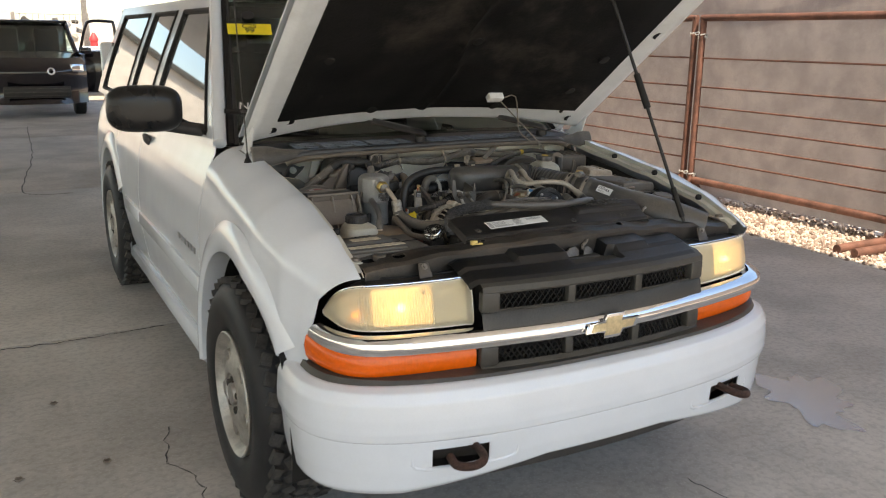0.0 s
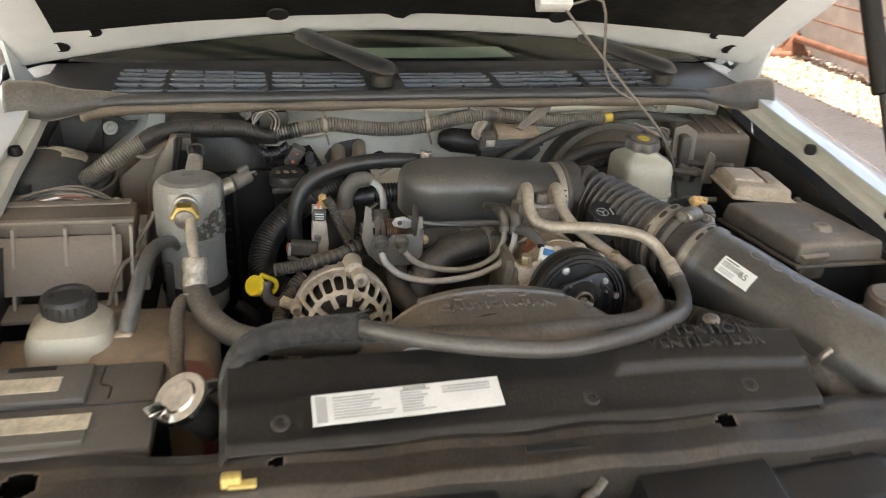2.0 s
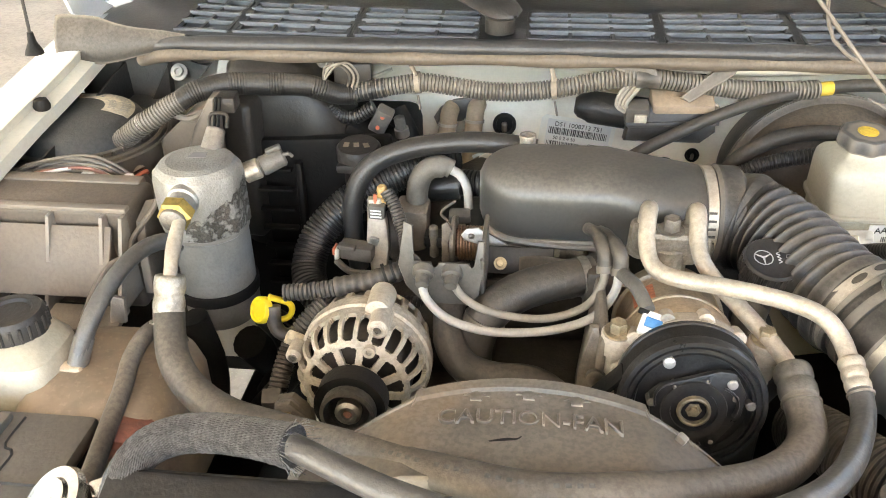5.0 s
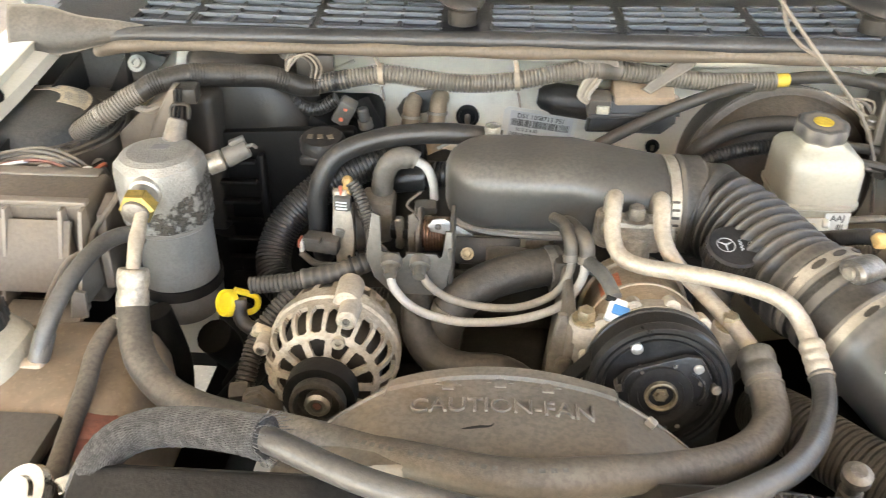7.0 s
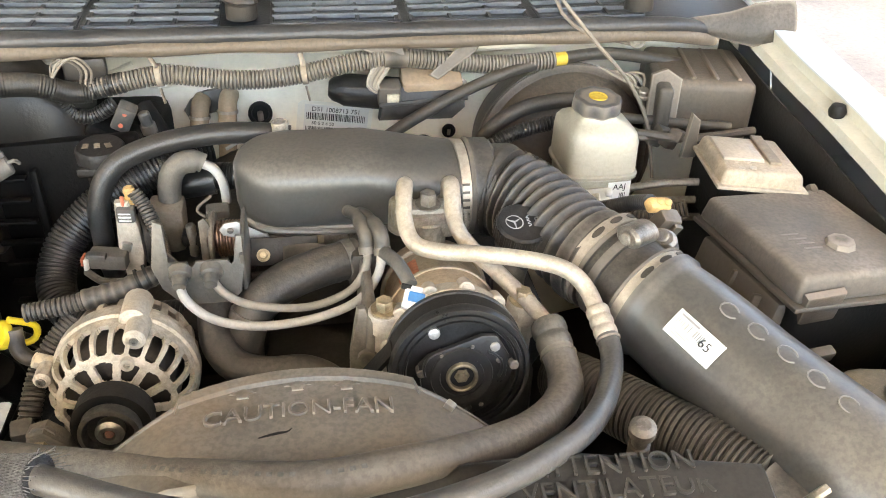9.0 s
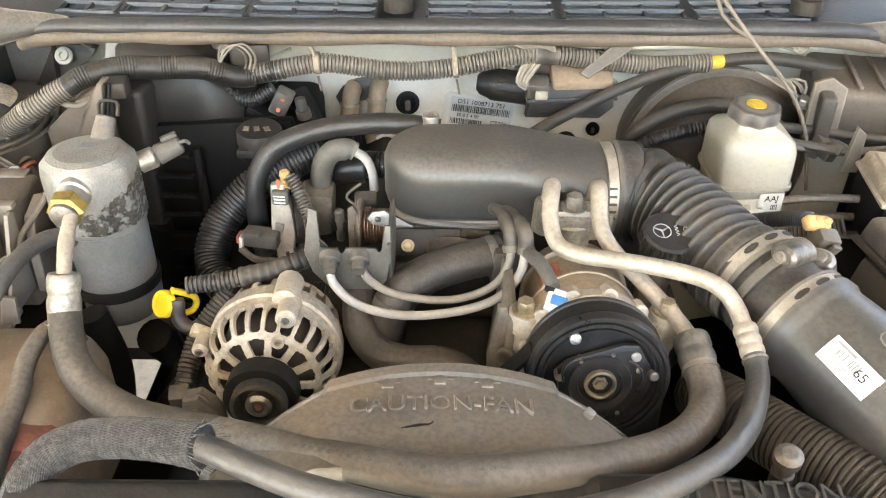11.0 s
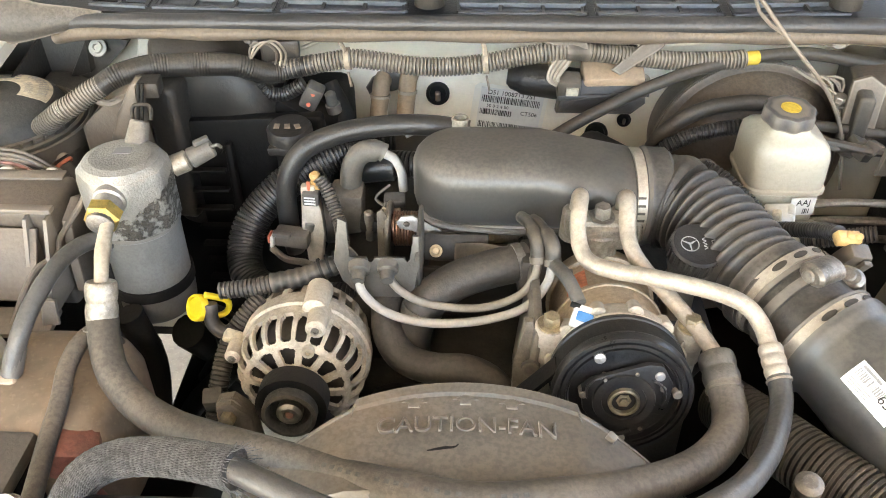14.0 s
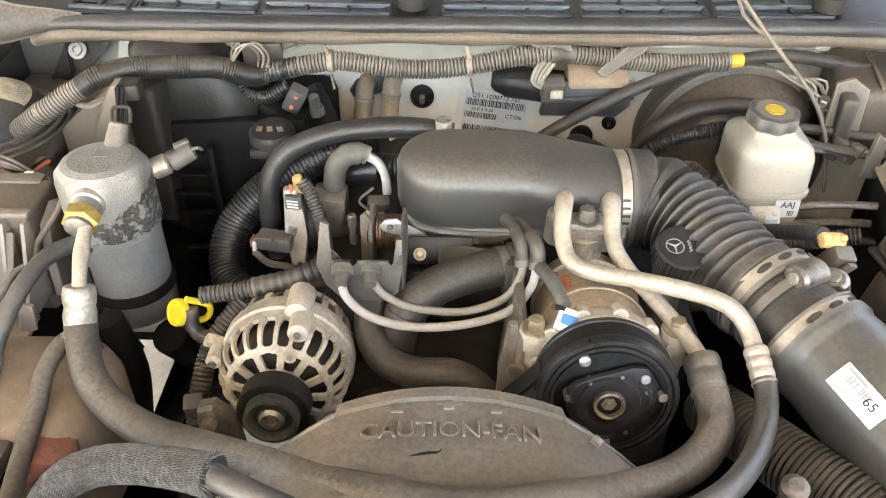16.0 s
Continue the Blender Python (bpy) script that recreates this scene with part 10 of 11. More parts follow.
    for label, stop, mat, run, r, boot in (("looped grey throttle cable", (-0.128, 0.506, 0.971), CABLE_W,
            [(-0.129, 0.504, 0.972), (-0.1235, 0.499, 0.951), (-0.100, 0.493, 0.931), (-0.059, 0.489, 0.922), (-0.007, 0.490, 0.925), (0.038, 0.496, 0.938), (0.061, 0.504, 0.964), (0.066, 0.512, 0.994)], 0.0046, [(0.066, 0.510, 0.988), (0.0645, 0.518, 1.003), (0.055, 0.545, 1.006), (0.048, 0.565, 1.000)]),
            ("looped tan throttle cable", (-0.099, 0.508, 0.970), CABLE_T,
            [(-0.0995, 0.506, 0.971), (-0.087, 0.503, 0.953), (-0.060, 0.501, 0.938), (-0.008, 0.503, 0.931), (0.033, 0.509, 0.943), (0.050, 0.515, 0.967), (0.052, 0.520, 0.990)], 0.0042, [(0.052, 0.518, 0.985), (0.0505, 0.525, 1.000), (0.044, 0.548, 1.006), (0.036, 0.570, 1.000)])):
        c = thing("throttle_cable", (run[3][0], 0.50, 0.92), label, "cable", group="throttle cables")
        part("cable_sleeve", sweep(run, r, 12, 0.005), mat, c)
        part("cable_stop", lathe(Vector(stop) + Vector((0, 0.010, 0.004)), (0, -1, -0.35), [(0, 0), (0, 0.0115), (0.008, 0.0105), (0.010, 0.0075), (0.020, 0.0062), (0.020, 0)], 18), BRACKET, c)
        part("cable_boot", sweep(boot, lambda f, s: 0.0078 - 0.0015 * (f > 0.5), 12, 0.004), RUBBER, c)
        part("boot_end", lathe(boot[0], Vector(boot[1]) - Vector(boot[0]), [(-0.004, 0.0055), (-0.004, 0.0088), (0.003, 0.0088), (0.003, 0.0055)], 16), RUBBER, c)
    # valve with an orange tipped plug, a square connector and its lead
    s = thing("exhaust_gas_valve", (-0.20, 0.68, 0.85), "metal valve with an orange tipped plug and wiring", "valve")
    part("valve_plate", prism([(-0.008, -0.060), (0.010, -0.060), (0.014, -0.020), (0.012, 0.010), (0.006, 0.042), (-0.010, 0.042), (-0.012, -0.010)], (-0.204, 0.668, 0.930), (1, 0, 0.05), (0, 0.12, 1), 0.012, 0.003), CAST_PALE, s, "pale cast valve flange")
    part("valve_edge", box((-0.209, 0.660, 0.912), (0.012, 0.012, 0.030), 0.003, (8, 12, 0)), ALU, s)
    part("valve_body", cyl((-0.195, 0.68, 0.915), (-0.176, 0.685, 0.915), 0.030), BLACK_METAL, s)
    part("valve_clip", box((-0.203, 0.662, 0.958), (0.020, 0.012, 0.020), 0.003, (8, 4, 0)), PLUG_GREY, s)
    for k in range(3):
        part("clip_bar", box((-0.2035, 0.6555, 0.9530 + 0.0042 * k), (0.013, 0.0015, 0.0016), 0.0, (8, 4, 0)), PAPER, s)
    part("orange_tip", lathe((-0.197, 0.672, 0.966), (-0.02, -0.15, 1), [(0, 0), (0, 0.0078), (0.007, 0.0078), (0.008, 0.0058), (0.015, 0.0055), (0.016, 0.0066), (0.020, 0.0060), (0.022, 0.0038), (0.022, 0)], 14), ORANGE_TAN, s)
    part("tip_stain", box((-0.2045, 0.662, 0.972), (0.004, 0.003, 0.016), 0.001), RED_TAPE, s)
    q = part("valve_plug", box((-0.228, 0.652, 0.908), (0.042, 0.022, 0.020), 0.004, (0, 4, -6)), PLUG_GREY, s)
    part("plug_clip", box((-0.238, 0.642, 0.9185), (0.022, 0.010, 0.006), 0.002, (0, 4, -6)), PLUG_GREY, q)
    part("plug_face", box((-0.2505, 0.648, 0.907), (0.005, 0.018, 0.016), 0.002, (0, 4, -6)), WHITE_PLASTIC, q)
    part("plug_seal", box((-0.2535, 0.646, 0.912), (0.003, 0.014, 0.010), 0.001, (0, 4, -6)), RED_TAPE, q)
    part("valve_lead", corrugated([(-0.192, 0.668, 0.982), (-0.181, 0.660, 0.965), (-0.168, 0.640, 0.938), (-0.160, 0.605, 0.932), (-0.157, 0.562, 0.946)], 0.0082, 0.0042, 0.0012), RUBBER, s)
    part("plug_lead", sweep([(-0.252, 0.642, 0.898), (-0.232, 0.625, 0.895), (-0.205, 0.60, 0.910), (-0.182, 0.565, 0.930)], 0.0042, 8, 0.006), RUBBER, s)
    part("lead_wrap", corrugated([(-0.275, 0.510, 0.941), (-0.240, 0.514, 0.944), (-0.215, 0.519, 0.947)], 0.0092, 0.0045, 0.0010, 14), RUBBER, s)
    part("lead_sleeve", sweep([(-0.222, 0.518, 0.946), (-0.185, 0.525, 0.952), (-0.153, 0.536, 0.961), (-0.141, 0.548, 0.968)], lambda f, s_: 0.0105 + 0.0005 * math.sin(s_ * 700), 14, 0.0022), RUBBER, s)
    for k in range(4):
        p0 = Vector((-0.172 + 0.008 * k, 0.530 + 0.003 * k, 0.956 + 0.003 * k))
        part("zip_tie", lathe(p0, (1, 0.3, 0.3), [(0, 0.0100), (0, 0.0122), (0.0028, 0.0122), (0.0028, 0.0100)], 18), RUBBER_DARK, s)
    for a, b2 in (((-0.146, 0.538, 0.966), (-0.140, 0.522, 0.988)), ((-0.138, 0.540, 0.958), (-0.126, 0.530, 0.950))):
        part("tie_tail", sweep([a, b2], 0.0018, 6, 0.006, flat=0.5), RUBBER_DARK, s)
    # elbow and vacuum hose
    v = thing("vacuum_elbow", (-0.14, 0.70, 0.90), "dusty grey rubber elbow with a pale vacuum hose", "hose")
    part("elbow", sweep([(-0.164, 0.698, 0.890), (-0.162, 0.699, 0.945), (-0.157, 0.700, 0.980), (-0.144, 0.701, 0.997), (-0.126, 0.702, 0.999), (-0.119, 0.702, 0.996)], lambda f, s_: 0.0132 - 0.002 * (f > 0.93), 16, 0.005), ELBOW, v)
    part("elbow_base", box((-0.166, 0.694, 0.925), (0.040, 0.036, 0.060), 0.006, (8, 4, 0)), CAST_DULL, v)
    part("vacuum_hose", sweep([(-0.120, 0.702, 0.996), (-0.108, 0.702, 0.988), (-0.100, 0.702, 0.970), (-0.098, 0.701, 0.945)], 0.0056, 12, 0.004), CABLE_PALE, v)
    part("sensor_plug", box((-0.106, 0.672, 0.950), (0.026, 0.018, 0.012), 0.003, (10, 0, 4)), PLUG_GREY, v)
    part("sensor_plug", box((-0.110, 0.664, 0.938), (0.022, 0.012, 0.010), 0.002), PAPER_AGED, v, "yellowed connector lock")
    part("thin_tube", sweep([(-0.112, 0.665, 0.942), (-0.128, 0.668, 0.955), (-0.112, 0.68, 0.966)], 0.0018, 6, 0.004), RUBBER, v)
    # hoses
    h = thing("breather_hose", (-0.15, 0.72, 0.95), "smooth black breather hose arching to the resonator", "hose")
    part("hose", sweep([(-0.020, 0.722, 1.016), (-0.060, 0.724, 1.021), (-0.110, 0.722, 1.022), (-0.170, 0.716, 1.014), (-0.216, 0.706, 0.995), (-0.238, 0.696, 0.956), (-0.240, 0.69, 0.90), (-0.236, 0.69, 0.86)], 0.0125, 18, 0.006), RUBBER_HOSE, h)
    part("dipstick_wire", sweep([(-0.098, 0.760, 0.985), (-0.066, 0.758, 1.004)], 0.0022, 6, 0.01), CABLE_PALE, h)
    h = thing("ribbed_engine_conduit", (-0.25, 0.68, 0.85), "thick black ribbed conduit curling beside the engine", "wiring")
    part("conduit", corrugated([(-0.120, 0.770, 0.978), (-0.155, 0.752, 0.978), (-0.204, 0.735, 0.962), (-0.250, 0.715, 0.937), (-0.284, 0.690, 0.905), (-0.293, 0.660, 0.874), (-0.278, 0.630, 0.856), (-0.238, 0.605, 0.852), (-0.190, 0.590, 0.862), (-0.130, 0.585, 0.868)], 0.0215, 0.0052, 0.0020, 22), RUBBER_DARK2, h)
    part("conduit_branch", corrugated([(-0.118, 0.735, 0.962), (-0.09, 0.728, 0.965), (-0.06, 0.725, 0.967)], 0.0165, 0.0052, 0.0018, 18), RUBBER_DARK2, h)
    part("elbow_sleeve", sweep([(-0.160, 0.735, 0.952), (-0.130, 0.732, 0.958), (-0.112, 0.732, 0.960)], 0.018, 16, 0.006), RUBBER_DARK2, h)
    h = thing("coolant_hose", (-0.03, 0.47, 0.86), "dusty dark coolant hose bending low in the engine bay", "hose")
    part("hose", sweep([(-0.103, 0.545, 0.930), (-0.103, 0.515, 0.915), (-0.099, 0.492, 0.900), (-0.082, 0.472, 0.888), (-0.052, 0.460, 0.886), (-0.014, 0.455, 0.888), (0.014, 0.448, 0.872), (0.026, 0.44, 0.84)], 0.0165, 18, 0.006), HOSE_BROWN, h)
    part("end_clamp", lathe((-0.103, 0.540, 0.928), (0, -0.7, -0.5), [(0, 0.016), (0, 0.0185), (0.008, 0.0185), (0.008, 0.016)], 20), STEEL_OLD, h)
    h = thing("thermostat_hose", (0.0, 0.53, 0.9), "dusty black coolant hose behind the cables", "hose")
    part("hose", sweep([(-0.078, 0.505, 0.850), (-0.075, 0.508, 0.895), (-0.060, 0.518, 0.925), (-0.032, 0.532, 0.942), (0.004, 0.546, 0.948), (0.045, 0.560, 0.950)], 0.0205, 18, 0.006), RUBBER_TAN2, h)
    part("hose_clamp", lathe((-0.068, 0.512, 0.912), (0.35, 0.24, 0.9), [(0, 0.0200), (0, 0.0222), (0.009, 0.0222), (0.009, 0.0200)], 26), STEEL_OLD, h)
    part("hose_clamp", lathe((0.030, 0.555, 0.949), (1, 0.35, 0.05), [(0, 0.0200), (0, 0.0222), (0.009, 0.0222), (0.009, 0.0200)], 26), STEEL_OLD, h)
    d = thing("oil_dipstick", (-0.295, 0.53, 0.80), "yellow ring handle of the oil dipstick", "dipstick")
    dn = Vector((-0.55, -0.62, 0.45)).normalized()
    dc = Vector((-0.3015, 0.508, 0.919))
    part("handle_disc", lathe(dc, dn, [(-0.005, 0), (-0.005, 0.0130), (-0.003, 0.0146), (0.003, 0.0146), (0.005, 0.0136), (0.0052, 0.0118), (0.003, 0.0106), (0.003, 0)], 30), YELLOW, d)
    part("handle_ring", sweep([dc - dn * 0.004 + Vector((0.006, 0.002, 0.016)), dc - dn * 0.016 + Vector((0.018, 0.004, 0.006)), dc - dn * 0.014 + Vector((0.016, 0.003, -0.010)), dc - dn * 0.004 + Vector((0.004, 0.002, -0.016))], 0.0035, 8, 0.004), YELLOW, d)
    part("dipstick_tube", sweep([(-0.290, 0.522, 0.905), (-0.282, 0.54, 0.88), (-0.27, 0.57, 0.82)], 0.006, 8, 0.01), DARK_STEEL, d)
    l = thing("alternator_lead", (-0.27, 0.50, 0.88), "dusty cable with corrugated sleeve beside the alternator", "cable")
    part("lead", corrugated([(-0.235, 0.520, 0.925), (-0.252, 0.505, 0.910), (-0.268, 0.485, 0.888), (-0.276, 0.45, 0.855), (-0.282, 0.42, 0.80)], 0.0105, 0.0045, 0.0013, 14), HOSE_BROWN, l)
    part("lead_clip", box((-0.2745, 0.432, 0.862), (0.020, 0.018, 0.024), 0.003, (20, 0, 10)), HOSE_BROWN, l)
    part("lead_clip", box((-0.2600, 0.480, 0.905), (0.018, 0.012, 0.012), 0.002, (20, 30, 10)), PAPER_AGED, l)
    part("ring_lead", sweep([(-0.288, 0.508, 0.925), (-0.286, 0.500, 0.905), (-0.272, 0.494, 0.898), (-0.255, 0.500, 0.905), (-0.243, 0.512, 0.918)], 0.0078, 12, 0.005), RUBBER, l)
    # dark struts and leads low beside the engine
    g = thing("steering_shaft_boot", (-0.33, 0.62, 0.6), "black rubber boots and cables low in the bay", "boot")
    part("boot", sweep([(-0.36, 0.60, 0.80), (-0.34, 0.66, 0.70), (-0.33, 0.72, 0.60)], 0.022, 14, 0.02), RUBBER_DARK, g)
    part("strut", sweep([(-0.262, 0.50, 0.86), (-0.300, 0.52, 0.80), (-0.350, 0.56, 0.72), (-0.40, 0.62, 0.62)], 0.014, 12, 0.02), RUBBER_DARK, g)
    part("strut", sweep([(-0.395, 0.54, 0.88), (-0.385, 0.545, 0.80), (-0.40, 0.55, 0.70)], 0.016, 12, 0.02), RUBBER_DARK, g)
    part("loop", sweep([(-0.33, 0.57, 0.86), (-0.305, 0.56, 0.84), (-0.305, 0.56, 0.80), (-0.325, 0.57, 0.775), (-0.345, 0.58, 0.74)], 0.008, 10, 0.01), RUBBER_DARK, g)
    # reservoir cap at the back
    p = thing("power_steering_cap", (-0.255, 0.79, 0.9), "black ribbed power steering cap with a worn mark", "cap")
    part("cap", lathe((-0.248, 0.785, 0.968), (0, -0.1, 1), [(0, 0), (0, 0.029), (0.014, 0.029), (0.018, 0.026), (0.018, 0)], 26), PLASTIC_CLEAN, p)
    part("cap_lugs", box((-0.248, 0.762, 0.962), (0.050, 0.012, 0.012), 0.003), PLASTIC_CLEAN, p)
    for k in range(3):
        part("worn_mark", box((-0.262 + 0.013 * k, 0.777, 0.9882), (0.007, 0.010, 0.0008), 0.0, (6, 0, 12 * k)), STRAP, p)
    part("neck", cyl((-0.248, 0.79, 0.88), (-0.248, 0.785, 0.970), 0.021), RUBBER_DARK, p)
    q = thing("firewall_connector", (-0.225, 0.88, 0.98), "grey wiring connector with red marks", "connector")
    part("connector_body", box((-0.232, 0.866, 0.986), (0.024, 0.020, 0.040), 0.004, (15, 28, 0)), PLUG_GREY, q)
    for dz in (0.008, -0.007):
        part("red_mark", lathe((-0.232 + 0.5 * dz, 0.8535, 0.986 + dz), (0.0, -1, 0.25), [(0, 0.0016), (0, 0.0030), (0.0006, 0.0030), (0.0006, 0.0016)], 12), RED_TAPE, q)
    part("lead", corrugated([(-0.241, 0.866, 1.004), (-0.268, 0.862, 0.990), (-0.292, 0.858, 0.996), (-0.305, 0.855, 1.020)], 0.0098, 0.0045, 0.0012, 14), RUBBER_DARK2, q)
    part("valve_box", box((-0.262, 0.885, 0.955), (0.055, 0.06, 0.05), 0.008, (10, 30, 0)), PLASTIC_SHADE, q)
    part("hose_end", sweep([(-0.218, 0.90, 0.985), (-0.196, 0.88, 0.950), (-0.180, 0.86, 0.90)], 0.0165, 14, 0.01), RUBBER_DARK, q)
    part("stud", lathe((-0.2035, 0.868, 0.962), (-0.15, -0.1, 1), [(0, 0), (0, 0.010), (0.012, 0.010), (0.013, 0.0075), (0.028, 0.0075), (0.030, 0.0055), (0.030, 0)], 16), PLUG_GREY, q)
    k = thing("drive_belt", (0.0, 0.385, 0.85), "black ribbed drive belt", "belt")
    part("belt", sheet(lambda a, b: Vector((0.066, 0.398, 0.955)).lerp(Vector((-0.09, 0.398, 0.76)), a) + Vector((0, 0.020 * (b - 0.5), 0)), 12, 6, 0.004), RUBBER_DARK, k)
    part("belt_run", sheet(lambda a, b: Vector((-0.158, 0.402, 0.880)).lerp(Vector((-0.09, 0.402, 0.77)), a) + Vector((0, 0.020 * (b - 0.5), 0)), 12, 6, 0.004), RUBBER_DARK, k)


left_side()
harness()
firewall_things()
right_side()
throttle_area()


def splash_shields():
    """Dark panels that close the bottom of the bay beside the engine."""
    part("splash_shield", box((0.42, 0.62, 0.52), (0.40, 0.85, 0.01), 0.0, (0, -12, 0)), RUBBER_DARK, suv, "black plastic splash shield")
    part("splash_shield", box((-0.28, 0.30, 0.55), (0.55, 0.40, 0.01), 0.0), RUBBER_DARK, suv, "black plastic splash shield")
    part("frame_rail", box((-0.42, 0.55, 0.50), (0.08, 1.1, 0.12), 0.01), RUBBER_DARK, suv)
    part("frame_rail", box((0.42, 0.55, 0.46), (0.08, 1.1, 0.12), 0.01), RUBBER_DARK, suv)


splash_shields()


# ---- the yard behind ----
def parked_car():
    """A black boxy hatchback with an open door, facing the camera."""
    t = thing("parked_car", (-0.75, 15.8, 0), "black boxy hatchback parked with its front door open", "car")
    cx, y0 = -0.62, 14.4

    def nose_(a, b):
        x = cx - 0.84 + 1.68 * a
        k = abs(2 * a - 1) ** 3
        z = 0.24 + 0.78 * b
        y = y0 + 0.34 * k + 0.55 * max(0.0, b - 0.55) ** 2 + (0.10 * max(0, b - 0.75) / 0.25) + 0.04 * math.sin(b * 6)
        return Vector((x, y, z))
    body = part("front_end", sheet(nose_, 24, 16, 0.02), CAR_BLACK, t)
    part("bonnet", sheet(lambda a, b: Vector((cx - 0.82 + 1.64 * a, y0 + 0.22 + 0.81 * b + 0.30 * abs(2 * a - 1) ** 3 * (1 - b), 1.01 + 0.10 * b - 0.05 * (2 * a - 1) ** 4)), 16, 8, 0.02), CAR_BLACK, t)
    part("side", box((cx - 0.83, y0 + 2.2, 0.68), (0.06, 3.3, 0.80), 0.03), CAR_BLACK, t)
    part("side", box((cx + 0.83, y0 + 2.2, 0.68), (0.06, 3.3, 0.80), 0.03), CAR_BLACK, t)
    part("roof", box((cx, y0 + 2.7, 1.64), (1.40, 2.3, 0.06), 0.03), CAR_BLACK, t)
    part("rear", box((cx, y0 + 3.85, 1.0), (1.6, 0.06, 1.3), 0.03), CAR_BLACK, t)
    for s in (-1, 1):
        part("pillar", sweep([(cx + s * 0.76, y0 + 1.0, 1.08), (cx + s * 0.70, y0 + 1.35, 1.38), (cx + s * 0.66, y0 + 1.62, 1.63)], 0.045, 8, 0.1), CAR_BLACK, t)
        part("pillar", box((cx + s * 0.72, y0 + 2.7, 1.36), (0.05, 0.10, 0.56), 0.01), CAR_BLACK, t)
    part("windshield", sheet(lambda a, b: Vector((cx + (2 * a - 1) * (0.74 - 0.08 * b), y0 + 1.02 + 0.58 * b, 1.10 + 0.52 * b)), 8, 6, 0.01), GLASS, t)
    part("dashboard", box((cx, y0 + 1.35, 1.0), (1.4, 0.5, 0.2), 0.05), INTERIOR, t)
    for s in (-1, 1):
        part("seat", box((cx + s * 0.36, y0 + 2.2, 1.15), (0.45, 0.14, 0.75), 0.06), INTERIOR, t)
        w = part("wheel", lathe((cx + s * 0.72, y0 + 0.75, 0.30), (s, 0, 0), [(-0.10, 0), (-0.10, 0.27), (-0.08, 0.30), (0.08, 0.30), (0.10, 0.27), (0.10, 0.0)], 28), TYRE, t)
        h = part("headlight", box((cx + s * 0.66, y0 + 0.20, 0.84), (0.26, 0.10, 0.15), 0.03, (0, 0, s * 34)), CHROME, t, "clear headlight")
        part("mirror", box((cx + s * 0.95, y0 + 1.25, 1.12), (0.20, 0.12, 0.13), 0.04), CAR_BLACK, t)
    part("grille", box((cx, y0 - 0.035, 0.45), (1.05, 0.03, 0.20), 0.01), PLASTIC_CLEAN, t)
    for k in range(3):
        part("grille_bar", box((cx, y0 - 0.055, 0.39 + 0.06 * k), (1.02, 0.02, 0.012), 0.003), PLASTIC_GREY, t)
    part("emblem", lathe((cx + 0.24, y0 - 0.02, 0.80), (0, -1, 0), [(0, 0.035), (0.012, 0.045), (0.02, 0.055), (0.012, 0.065), (0, 0.06)], 24), CHROME, t, "round chrome emblem")
    # open front door
    d = part("open_door", box((cx + 1.18, y0 + 1.45, 0.72), (0.72, 0.07, 0.78), 0.03, (0, 0, -8)), CAR_BLACK, t, "open black front door")
    x0 = cx + 0.84
    part("door_frame", sweep([(x0 + 0.02, y0 + 1.42, 1.08), (x0 + 0.16, y0 + 1.44, 1.55), (x0 + 0.26, y0 + 1.45, 1.66), (x0 + 0.58, y0 + 1.40, 1.66), (x0 + 0.66, y0 + 1.39, 1.60), (x0 + 0.68, y0 + 1.39, 1.08)], 0.028, 8, 0.03), CAR_BLACK, d)


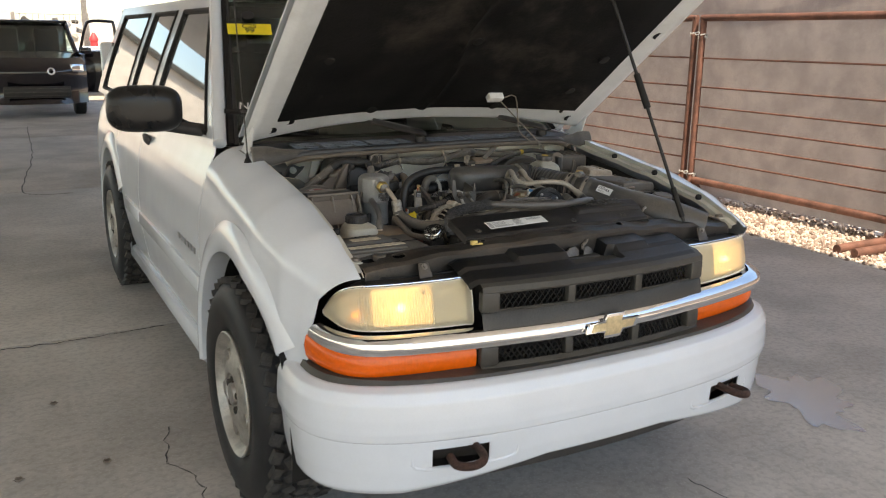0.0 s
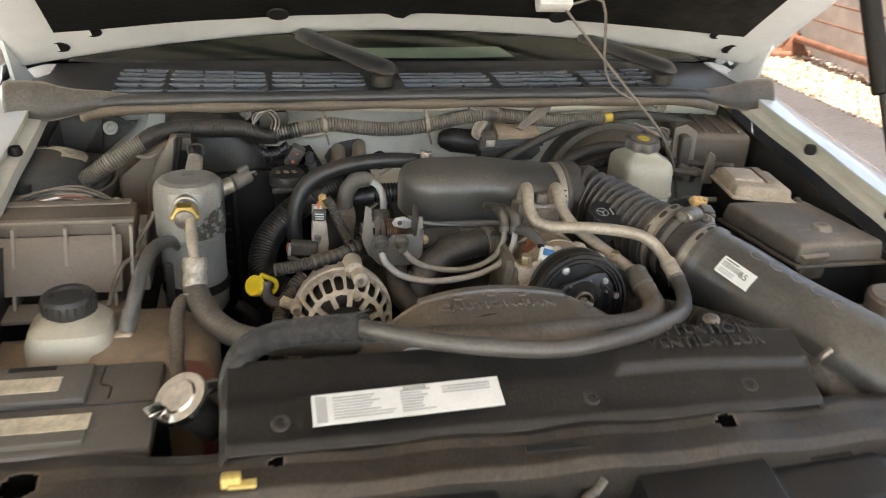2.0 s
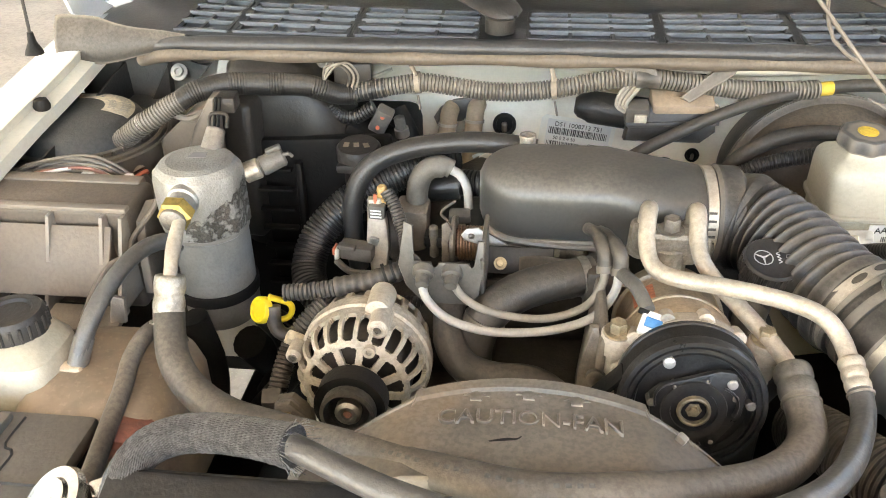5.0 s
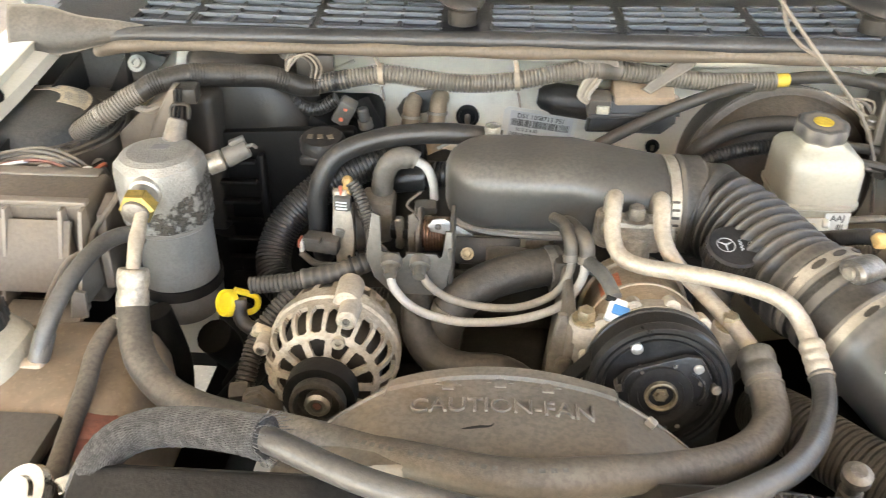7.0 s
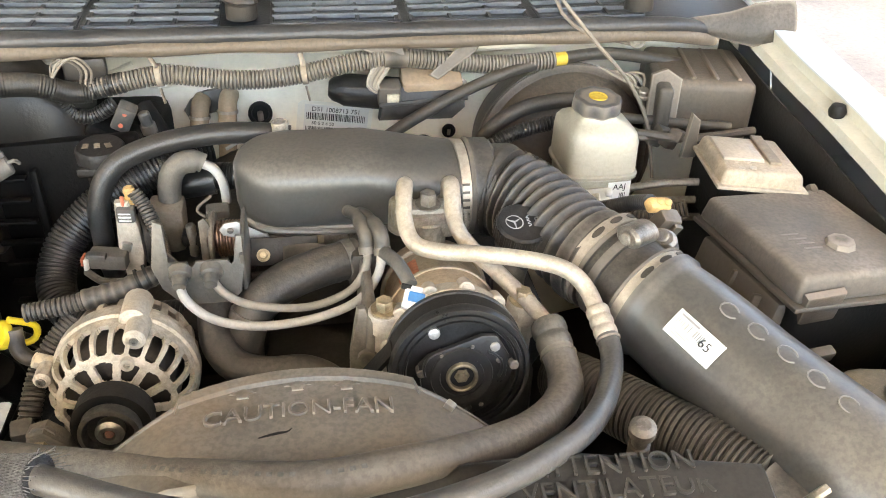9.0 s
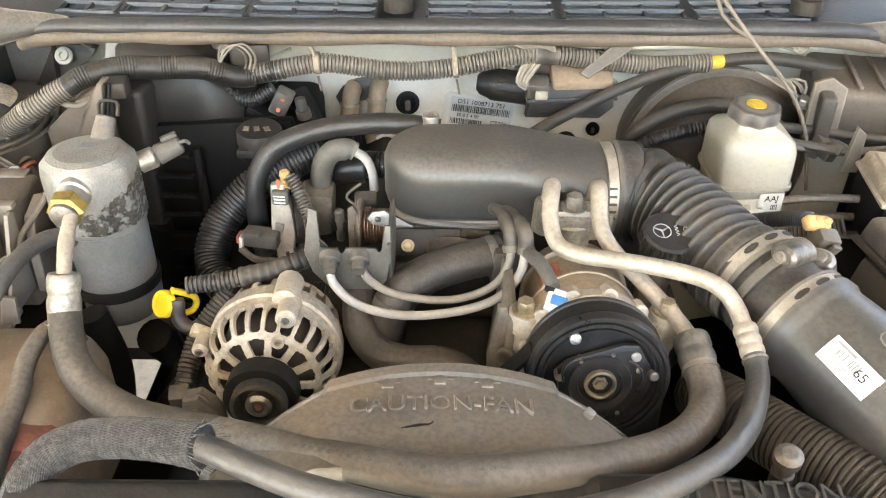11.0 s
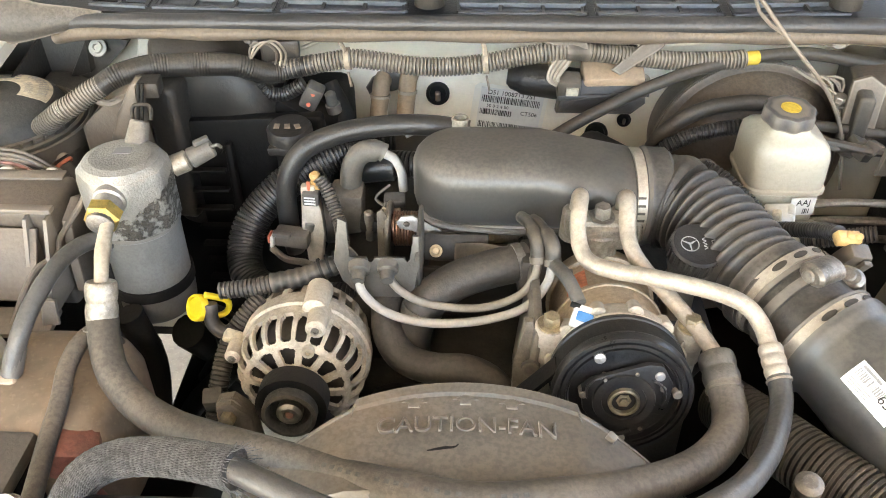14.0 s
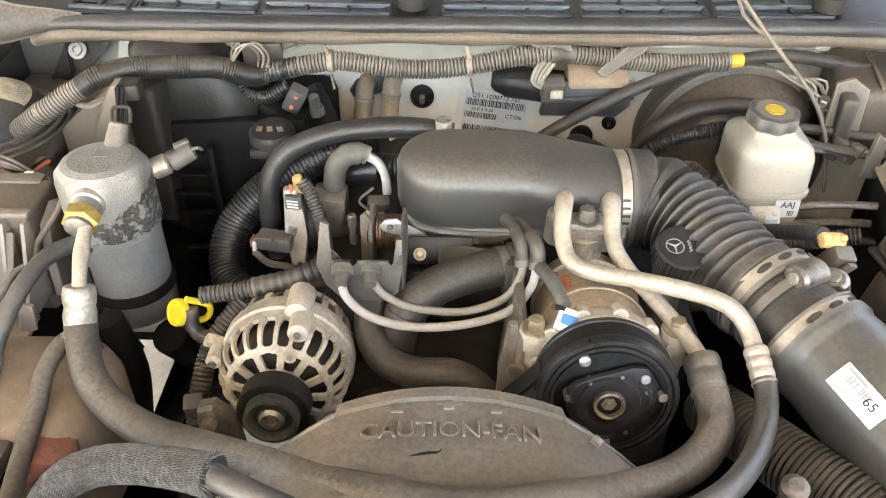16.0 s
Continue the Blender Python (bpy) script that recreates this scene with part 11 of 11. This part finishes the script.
def yard():
    rng = random.Random(31)
    # pale yard surface far off, building and fence
    b = thing("backdrop_building", (0, 34, 0), "pale stucco building across the yard", "building", kind="structure")
    part("wall", box((-4.5, 36, 2.3), (9.0, 0.3, 4.6), 0.02), WALL, b)
    part("roof_edge", box((-4.5, 35.8, 4.7), (9.4, 0.5, 0.3), 0.02), PLASTIC_GREY, b)
    part("red_door", box((-2.75, 35.78, 2.6), (1.75, 0.1, 2.6), 0.02), RED_PAINT, b, "red shutter door")
    wall = thing("far_wall", (8, 40, 0), "tan block wall at the far edge of the yard", "wall", kind="structure")
    part("wall", box((20, 46, 1.0), (60, 0.3, 2.0), 0.02), WALL, wall)
    # wire storage rack with engine parts
    r = thing("wire_storage_cage", (0.35, 24, 0), "grey wire storage cage packed with metal parts", "storage cage")
    for x in (-0.55, 1.25):
        for y in (23.6, 24.6):
            part("corner_post", box((x, y, 0.98), (0.06, 0.06, 1.96), 0.005), STEEL_OLD, r)
    for k in range(13):
        part("wire_upright", box((-0.55 + 0.15 * k, 23.58, 1.30), (0.012, 0.012, 1.24), 0), STEEL, r)
    for k in range(8):
        part("wire_rail", box((0.35, 23.57, 0.72 + 0.17 * k), (1.8, 0.012, 0.012), 0), STEEL, r)
    for k in range(46):
        part("metal_part", box((rng.uniform(-0.45, 1.15), rng.uniform(23.75, 24.5), rng.uniform(0.7, 1.8)), (rng.uniform(0.06, 0.2), 0.12, rng.uniform(0.05, 0.16)), 0.02,
             (rng.uniform(0, 90), rng.uniform(0, 90), 0)), rng.choice((CAST, STEEL_OLD, DARK_STEEL, ALU)), r)
    # pale pickup behind the open door
    c = thing("pale_pickup", (1.4, 20.5, 0), "pale pickup truck parked in the yard", "pickup truck")
    part("body", box((1.7, 20.6, 0.82), (3.8, 1.5, 0.50), 0.08), PAINT, c)
    part("bed_rail", box((1.7, 19.83, 1.11), (3.8, 0.06, 0.06), 0.02), PAINT, c)
    for x in (0.4, 2.9):
        part("wheel", lathe((x, 19.95, 0.34), (0, -1, 0), [(-0.1, 0), (-0.1, 0.33), (0.1, 0.33), (0.1, 0)], 24), TYRE, c)
    # stacked rusty pipes and a post
    p = thing("stacked_pipe", (1.75, 18.4, 0), "stack of rusty pipes on the ground", "pipes")
    for k in range(5):
        part("pipe", cyl((1.15 + 0.02 * k, 17.6 + 0.1 * k, 0.09 + 0.17 * k), (2.6, 18.6 + 0.1 * k, 0.09 + 0.17 * k), 0.088), RUST, p)
    post = thing("canopy_post", (0.62, 17.2, 0), "grey steel canopy post", "post")
    part("shaft", box((1.02, 22.0, 1.72), (0.12, 0.12, 3.44), 0.008), STEEL_OLD, post)
    part("base_plate", box((1.02, 22.0, 0.012), (0.3, 0.3, 0.02), 0.003), STEEL_OLD, post)
    h = thing("red_valve", (1.05, 21.5, 0), "red fire hydrant valve", "hydrant")
    part("barrel", cyl((1.15, 21.6, 0.0), (1.15, 21.6, 1.25), 0.09), RED_PAINT, h)
    part("bonnet", lathe((1.15, 21.6, 1.25), (0, 0, 1), [(0, 0.11), (0.06, 0.11), (0.14, 0.06), (0.2, 0.03), (0.2, 0)], 16), RED_PAINT, h)
    part("outlet", cyl((1.0, 21.55, 1.05), (1.3, 21.55, 1.05), 0.055), RED_PAINT, h)


parked_car()
yard()
